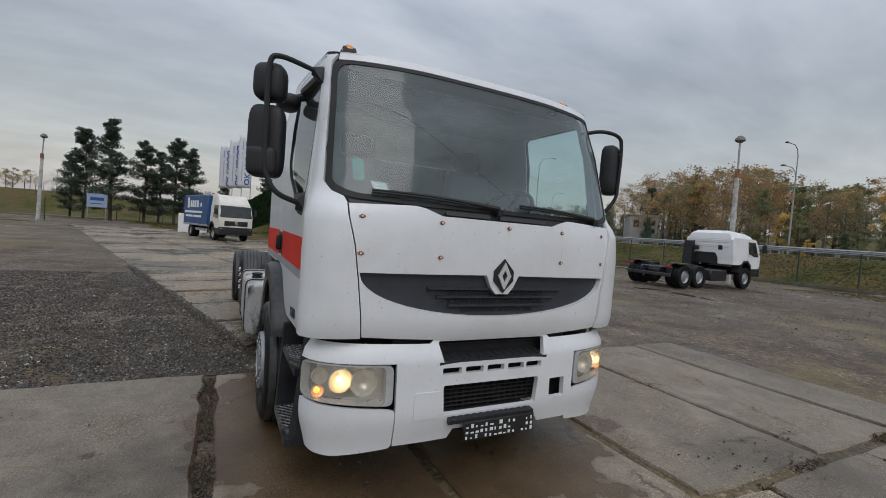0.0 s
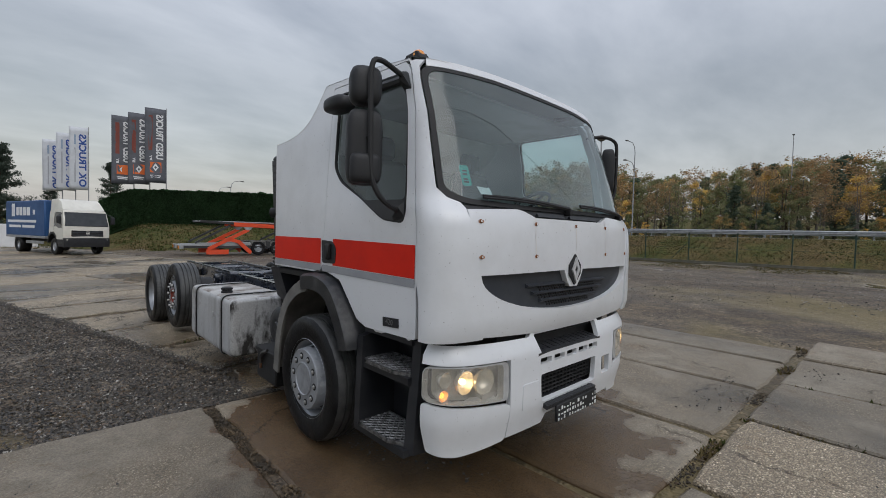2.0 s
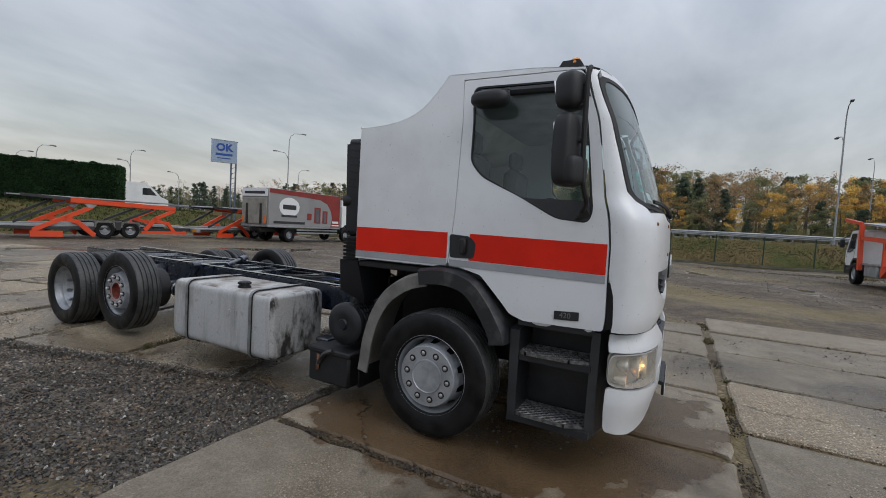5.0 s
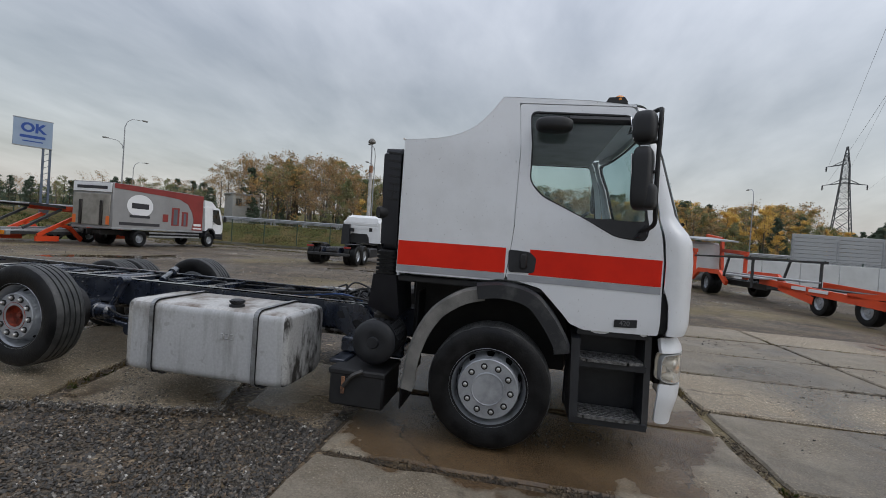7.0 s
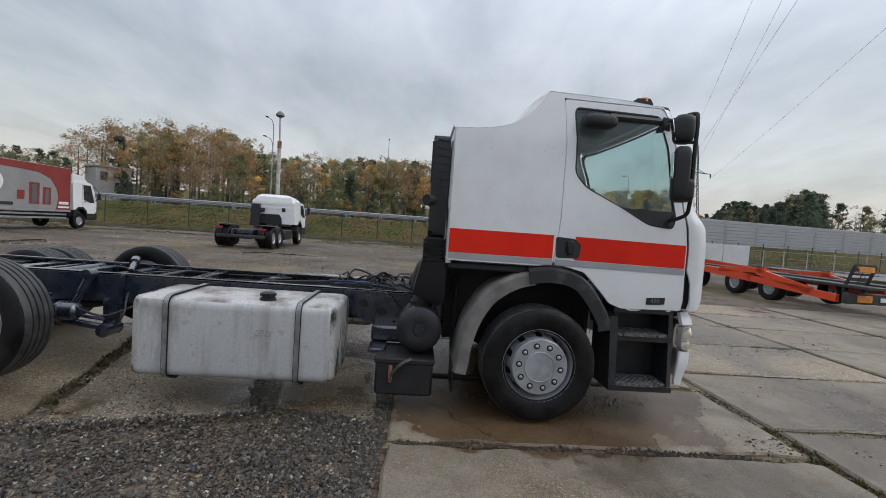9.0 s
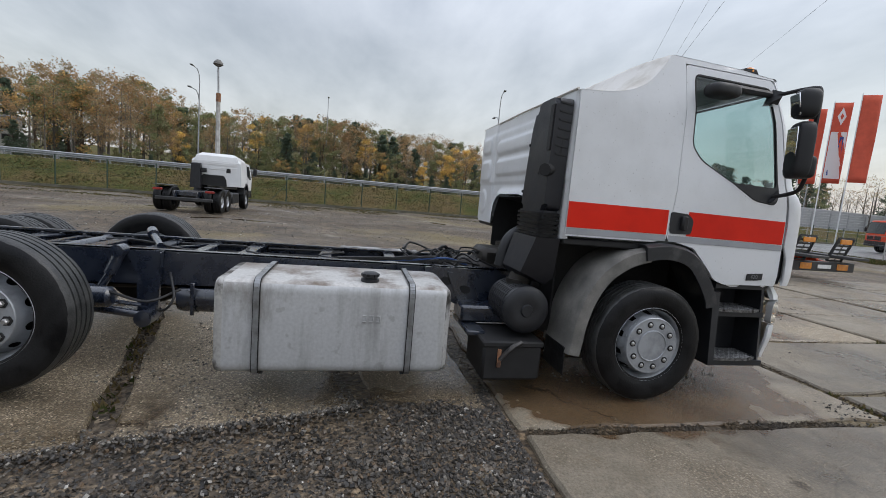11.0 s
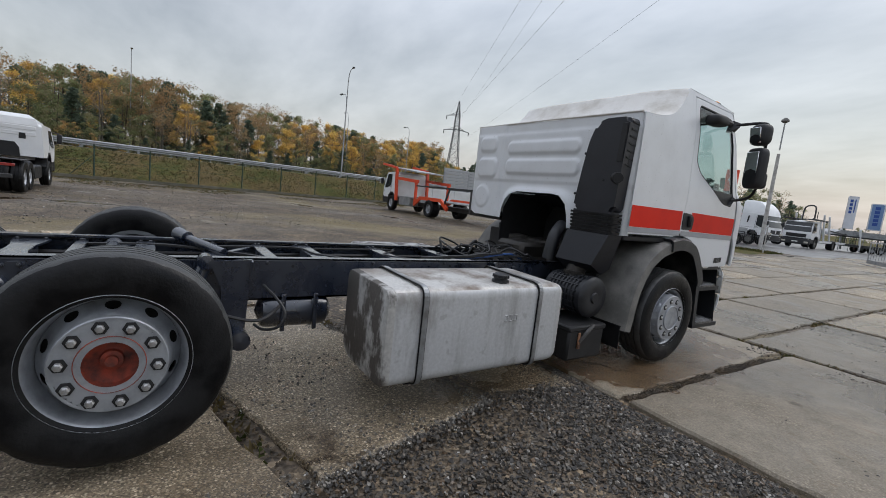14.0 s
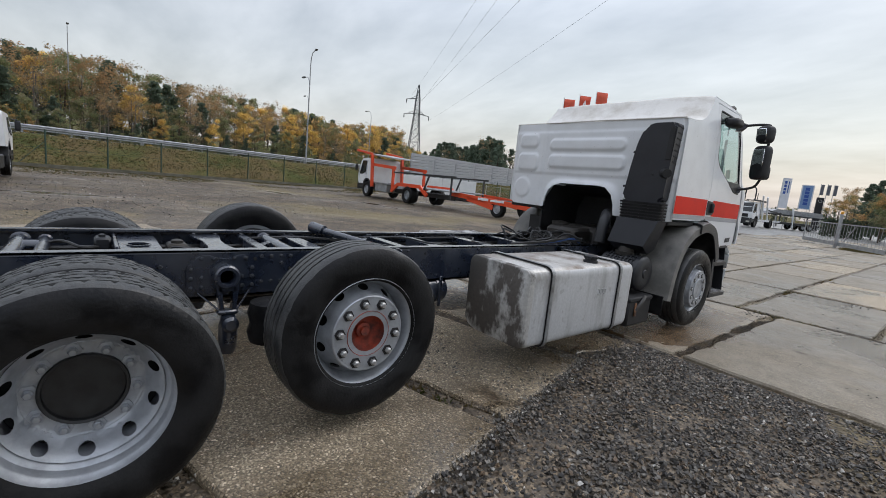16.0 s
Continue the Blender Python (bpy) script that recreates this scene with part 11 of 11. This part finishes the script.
def plant_tree(meshes, x, y, s, turn, label, group, name="tree", z=None):
    t = thing(name, label, "tree", group, Matrix.Translation((x, y, height(x, y) - 0.1 if z is None else z)) @ Matrix.Rotation(turn, 4, "Z") @ Matrix.Diagonal((s, s, s, 1)))
    piece("trunk", meshes[0], t)
    if meshes[1]:
        piece("crown", meshes[1], t)
    return t


# templates are 10 m tall, scaled where they stand
KINDS = {
    "oak": [broadleaf(s, 10, 4.2, ("leaf_rust", "leaf_rust", "leaf_brown"), 30, 0.088, 3, bark="bark_pale", thin=0.7) for s in (1, 2, 3)],
    "orange": [broadleaf(s, 10, 3.4, ("leaf_orange", "leaf_rust", "leaf_olive"), 44, 0.095, 3, trunk_part=0.15, thin=0.9) for s in (4, 5)],
    "yellow": [broadleaf(s, 10, 2.4, ("leaf_yellow", "leaf_yellow", "leaf_orange"), 44, 0.088, 3, bark="bark_pale", trunk_part=0.2, up=0.9) for s in (6, 7)],
    "olive": [broadleaf(s, 10, 3.2, ("leaf_olive", "leaf_olive", "leaf_brown"), 44, 0.10, 3, trunk_part=0.12) for s in (8, 9)],
    "bare": [broadleaf(s, 10, 3.0, ("leaf_brown", "leaf_rust"), 7, 0.07, 4, bark="bark_pale", thin=0.35, up=1.0) for s in (10, 11)],
    "dark": [conifer(s, 10, 0.08, 0.24, 16, 0.165, "pine_far", 0.35) for s in (12, 13)],
}
LABELS = {"oak": "oak with rust-brown autumn leaves and open twigs", "orange": "autumn tree with orange-brown leaves", "yellow": "slender birch with yellow autumn leaves",
          "olive": "dull green tree at the wood's edge", "bare": "nearly bare tree with pale branches", "dark": "dark green conifer in the wood"}
AZ = [20, 40, 47, 51, 54, 58, 65, 69, 75, 82, 90, 95, 102, 109, 114, 117.5, 120, 121.4, 124.8, 126, 127.5, 129, 130.4, 132.8, 134.4, 136, 143, 150, 157, 160.5, 163, 168, 175]
EL = [2.6, 4.4, 5.0, 5.2, 7.7, 8.6, 9.4, 7.8, 7.5, 8.3, 8.4, 7.8, 7.3, 6.8, 6.0, 6.6, 6.2, 4.4, 3.6, 5.0, 5.6, 4.8, 5.2, 6.4, 6.0, 5.2, 5.8, 5.3, 4.8, 4.2, 1.5, 1.1, 3.0]


def skyline(x, y):
    d = math.hypot(x + 3.5, y - 1.0)
    az = math.degrees(math.atan2(x + 3.5, y - 1.0))
    return 1.5 + d * math.tan(radians(float(np.interp(az, AZ, EL)))), az, d


# the nearest trees are things of their own; those deep in the wood and far off make one mass
class Mass:
    def __init__(self):
        self.v, self.f, self.m, self.n = [], [], [], 0
        self.mats = []

    def add(self, meshes, m, thin, g):
        for me in meshes:
            if me is None:
                continue
            co = np.empty(len(me.vertices) * 3)
            me.vertices.foreach_get("co", co)
            co = co.reshape(-1, 3)
            k = len(co) // 4
            idx = np.zeros(len(me.polygons), np.int32)
            me.polygons.foreach_get("material_index", idx)
            if len(me.polygons) == k:
                faces = np.arange(k * 4).reshape(-1, 4)
                keep = g.random(k) < thin
                centre = co.reshape(-1, 4, 3).mean(1, keepdims=True)
                co = (centre + (co.reshape(-1, 4, 3) - centre) * 1.3).reshape(-1, 3)
            else:
                faces = np.empty(len(me.polygons) * 4, np.int32)
                me.loops.foreach_get("vertex_index", faces)
                faces = faces.reshape(-1, 4)
                keep = np.arange(len(faces)) < len(faces) * 0.45
            faces, idx = faces[keep], idx[keep]
            used, flat = np.unique(faces, return_inverse=True)
            r = np.array(m)
            self.v.append(co[used] @ r[:3, :3].T + r[:3, 3])
            self.f.append(flat.reshape(-1, 4) + self.n)
            slots = []
            for mat in me.materials:
                if mat not in self.mats:
                    self.mats.append(mat)
                slots.append(self.mats.index(mat))
            self.m.append(np.array(slots)[idx])
            self.n += len(used)

    def link(self, name, label, category):
        v, f = np.concatenate(self.v), np.concatenate(self.f)
        me = bpy.data.meshes.new(name)
        me.vertices.add(len(v))
        me.vertices.foreach_set("co", v.ravel())
        me.loops.add(len(f) * 4)
        me.loops.foreach_set("vertex_index", f.ravel().astype(np.int32))
        me.polygons.add(len(f))
        me.polygons.foreach_set("loop_start", np.arange(len(f), dtype=np.int32) * 4)
        me.polygons.foreach_set("material_index", np.concatenate(self.m).astype(np.int32))
        for mat in self.mats:
            me.materials.append(mat)
        me.update(calc_edges=True)
        return tagged(new(name, me), label, category, kind="stuff")


woods, wg = Mass(), np.random.default_rng(8)


def far_tree(meshes, x, y, s, turn, thin=0.45):
    woods.add(meshes, Matrix.Translation((x, y, height(x, y) - 0.1)) @ Matrix.Rotation(turn, 4, "Z") @ Matrix.Diagonal((s, s, s, 1)), thin, wg)


rt = random.Random(17)
for u, step, lo, hi in ((27.4, 2.2, 0.10, 0.24), (29.0, 2.2, 0.22, 0.42), (31.5, 2.6, 0.40, 0.62), (35.0, 2.9, 0.62, 0.82), (39.0, 2.5, 0.78, 0.95), (44.5, 2.5, 0.90, 1.0), (50, 2.6, 0.93, 1.02), (56, 2.8, 0.94, 1.03)):
    s = -118.0
    while s < 66:
        s += step * rt.uniform(0.7, 1.3)
        p = past(u + rt.uniform(-1.8, 1.8), s)
        top, az, d = skyline(p.x, p.y)
        if not 50 < az < 134 or d > 165:
            continue
        if 49.5 < az < 55.5 and u < 46:
            continue
        ground_z = height(p.x, p.y)
        h = (1.5 + (top - 1.5) * rt.uniform(lo, hi)) - ground_z
        if h < 1.2:
            continue
        if az < 69:
            names, weights = ("oak", "bare", "orange", "olive", "dark"), (5, 4.0, 1.6, 1.2, 0.6)
        elif az < 84:
            names, weights = ("oak", "olive", "dark", "yellow", "bare", "orange"), (1.2, 6.0, 1.9, 1.3, 2.4, 1.0)
        elif az < 106:
            names, weights = ("oak", "olive", "orange", "yellow", "dark", "bare"), (3.6, 3.4, 1.6, 2.0, 1.2, 2.0)
        elif az > 124.5:
            names, weights = ("dark", "bare"), (5.0, 0.8)
        else:
            names, weights = ("orange", "yellow", "olive", "dark", "bare", "oak"), (2.4, 3.8, 2.6, 0.9, 2.0, 0.8)
        if u < 31:
            names, weights = ("olive", "yellow", "orange", "bare", "dark"), (5.4, 1.2, 0.9, 1.2, 1.8)
        kind = rt.choices(names, weights)[0]
        if u > 38:
            far_tree(rt.choice(KINDS[kind]), p.x, p.y, h / 10.0, rt.uniform(0, 6.28), 0.5)
        else:
            plant_tree(rt.choice(KINDS[kind]), p.x, p.y, h / 10.0, rt.uniform(0, 6.28), LABELS[kind], "trees of the roadside wood")
# far trees to the left of the wood and beyond the gate
for az0, az1, n, d0, d1, names in ((24, 52, 95, 74, 125, ("dark", "dark", "olive", "oak", "bare")), (133, 162, 70, 85, 135, ("bare", "bare", "dark", "olive", "dark")), (160, 185, 60, 110, 170, ("dark", "bare", "olive", "bare")), (-26, -13, 26, 95, 140, ("oak", "orange", "bare", "bare", "olive"))):
    for i in range(n):
        az = az0 + (az1 - az0) * (i + rt.random()) / n
        d = rt.uniform(d0, d1)
        x, y = polar(az, d, (-3.5, 1.0))
        el = float(np.interp(az, AZ, EL)) if az > 0 else 3.4
        h = 1.5 + d * math.tan(radians(el * rt.uniform(0.65, 1.0))) - height(x, y)
        kind = rt.choice(names)
        if h > 1.5:
            far_tree(rt.choice(KINDS[kind]), x, y, h / 10.0, rt.uniform(0, 6.28), 0.35)
woods.link("far_woods", "mixed autumn woods in the distance, green, rust and yellow", "woods")
for i in range(9):
    x, y = polar(170.2 + 0.33 * i, 56, (-3.3, 5.4))
    plant_tree(KINDS["dark"][i % 2], x, y, 0.19, i * 1.3, "low dark conifer in a clipped row", "conifer row beyond the gate")
for az, d, h, kind in ((171.5, 72, 5.6, "oak"), (170.95, 74, 4.6, "orange"), (172.1, 70, 5.2, "orange"), (172.9, 66, 6.0, "dark"), (173.5, 62, 6.1, "dark"), (174.2, 60, 6.0, "dark"), (174.0, 54, 4.6, "orange"), (174.8, 54, 5.2, "olive"), (175.6, 54, 5.4, "oak")):
    x, y = polar(az, d, (-3.4, 4.6))
    plant_tree(KINDS[kind][0], x, y, h / 10, az, LABELS[kind], "trees beyond the gate")
# tall pine over the wood's edge
x, y = polar(111.5, 95, (-3.5, 1))
plant_tree(KINDS["dark"][0], x, y, 0.95, 0.0, LABELS["dark"], "trees of the roadside wood")
# pines at the far end of the slab lane
PINES = [conifer(s, 12, 0.12, 0.25, 60, 0.10, "pine", 0.6) for s in (31, 32, 33)]
for az, d, h, k in ((-12.6, 66, 10.6, 0), (-10.4, 64, 12.0, 1), (-7.5, 66, 10.3, 1), (-6.2, 68, 9.4, 0), (-4.7, 64, 10.9, 0), (-3.2, 66, 10.2, 1), (-13.6, 72, 8.0, 1), (0.3, 76, 7.6, 0), (4.8, 74, 8.4, 1)):
    x, y = polar(az, d, (-1.6, -3.7))
    plant_tree(PINES[(k + int(d)) % 3], x, y, h / 12.0, az, "tall dark pine with open ragged branches", "pines at the lane's end", "pine")

# ---- hedge ----
hg = np.random.default_rng(5)
A, Bp = Vector((0.2, 49.5, 0)), Vector((14.2, 38.3, 0))
hv, hf = [], []
along = (Bp - A).normalized()
across = Vector((-along.y, along.x, 0))
n = 60000
t, w, z = hg.random(n), hg.uniform(-0.9, 0.9, n), hg.random(n)
face = hg.random(n)
for i in range(n):
    p = A.lerp(Bp, t[i])
    base = height(p.x, p.y)
    lump = 0.16 * noise.noise((t[i] * 26, z[i] * 2.0, 0)) + 0.12 * noise.noise((t[i] * 70, z[i] * 6, 3))
    htop = 3.15 + 0.10 * noise.noise((t[i] * 22, 0, 5)) + 0.10 * noise.noise((t[i] * 60, 0, 2))
    if face[i] < 0.62:
        q = p + across * -(0.85 + lump) + Vector((0, 0, base + z[i] * htop))
    elif face[i] < 0.80:
        q = p + across * w[i] + Vector((0, 0, base + htop + lump * 0.5))
    else:
        q = Bp + along * (0.25 + lump) + across * w[i] + Vector((0, 0, height(Bp.x, Bp.y) + z[i] * htop))
    a = Vector(hg.normal(size=3)).normalized() * 0.11
    b = a.cross(Vector(hg.normal(size=3))).normalized() * 0.07
    k = len(hv)
    hv += [tuple(q - a), tuple(q + b), tuple(q + a), tuple(q - b)]
    hf.append((k, k + 1, k + 2, k + 3))
hedge = thing("hedge", "tall clipped dark green hedge on the grass bank", "hedge")
raw("foliage", hv, hf, M["hedge"], hedge)
bm = B()
cols = []
for k in range(25):
    p = A.lerp(Bp, k / 24)
    b0 = height(p.x, p.y)
    cols.append([bm.verts.new(p + across * wv_ + Vector((0, 0, zz))) for wv_, zz in ((-0.78, b0 - 0.3), (-0.78, b0 + 3.0), (0.78, b0 + 3.0), (0.78, b0 - 0.3))])
for a, b in zip(cols, cols[1:]):
    for i in range(4):
        j = (i + 1) % 4
        bm.faces.new((a[i], a[j], b[j], b[i]))
bm.faces.new(cols[0])
bm.faces.new(cols[-1])
part("dense_core", bm, M["hedge"], hedge)

# ---- grass tufts on the banks ----
def tufts(name, count, where, size, mats, label, seed):
    g = np.random.default_rng(seed)
    vs, fs, mi = [], [], []
    while count > 0:
        x, y, ok = where(g)
        if not ok:
            continue
        count -= 1
        z = height(x, y) - 0.05
        m = int(g.integers(0, len(mats)))
        for b in range(4):
            a, l = g.uniform(0, 6.28), size * g.uniform(0.5, 1.3)
            dx, dy = math.cos(a), math.sin(a)
            k = len(vs)
            ox, oy = g.normal(0, size * 0.4, 2)
            vs += [(x + ox - dy * 0.025, y + oy + dx * 0.025, z), (x + ox + dy * 0.025, y + oy - dx * 0.025, z), (x + ox + dx * l * 0.6, y + oy + dy * l * 0.6, z + l)]
            fs.append((k, k + 1, k + 2))
            mi.append(m)
    ob = raw(name, vs, fs, mats)
    ob.data.polygons.foreach_set("material_index", mi)
    return tagged(ob, label, "grass", kind="stuff")


M["straw"] = leaf_material("straw_grass", (0.165, 0.128, 0.060))
M["blade"] = leaf_material("green_grass", (0.060, 0.072, 0.022))


def bank(g):
    p = past(g.uniform(0.2, 5.3), g.uniform(-45, 45))
    return p.x, p.y, True


def hedge_bank(g):
    x, y = g.uniform(0, 24), g.uniform(27.5, 44)
    return x, y, height(x, y) > 0.06


def far_grass(g):
    x, y = g.uniform(-30, 2), g.uniform(34, 60)
    return x, y, x > -8.5 + 0.286 * -(y - 30) + 6 or x < -0.61 - 0.286 * y - 6.5


def truck_verge(g):
    x, y = g.uniform(7.6, 32), g.uniform(-29.6, -24.5)
    return x, y, noise.noise((x * 0.4, y * 0.4, 2)) > 0.45 * (y + 26.5) / 2.0


def gate_verge(g):
    x, y = g.uniform(-12, 1.4), g.uniform(-30.6, -25.6)
    return x, y, noise.noise((x * 0.6, y * 0.6, 5)) > -0.25


tufts("truck_verge_grass", 5000, truck_verge, 0.15, [M["blade"], M["blade"], M["straw"]], "short green grass on the verge under the wire fence", 8)
tufts("gate_verge_grass", 4000, gate_verge, 0.12, [M["blade"], M["straw"], M["straw"]], "short green and yellow grass beside the gate", 9)
tufts("bank_grass", 16000, bank, 0.085, [M["straw"], M["straw"], M["blade"]], "rough grass on the road bank", 1)
tufts("hedge_grass", 5000, hedge_bank, 0.15, [M["blade"], M["blade"], M["straw"]], "rough green grass before the hedge", 2)
tufts("verge_grass", 3000, far_grass, 0.14, [M["blade"], M["straw"]], "rough grass beside the slab lane", 3)


def joint_weed(g):
    x, y, ok = joint_dirt(g)
    return x, y, ok and noise.noise((x * 0.9, y * 0.9, 4)) > 0.05


def fence_weed(g):
    p = past(-0.2 - 6.5 * g.random() ** 1.8, g.uniform(-40, 40))
    return p.x, p.y, noise.noise((p.x * 0.25, p.y * 0.25, 8)) > -0.1


tufts("yard_weeds", 15000, fence_weed, 0.055, [M["straw"], M["straw"], M["blade"]], "low straw-coloured weeds along the yard fence", 6)
tufts("joint_weeds", 700, joint_weed, 0.055, [M["straw"], M["straw"], M["blade"]], "dry weeds growing in the slab joints", 4)
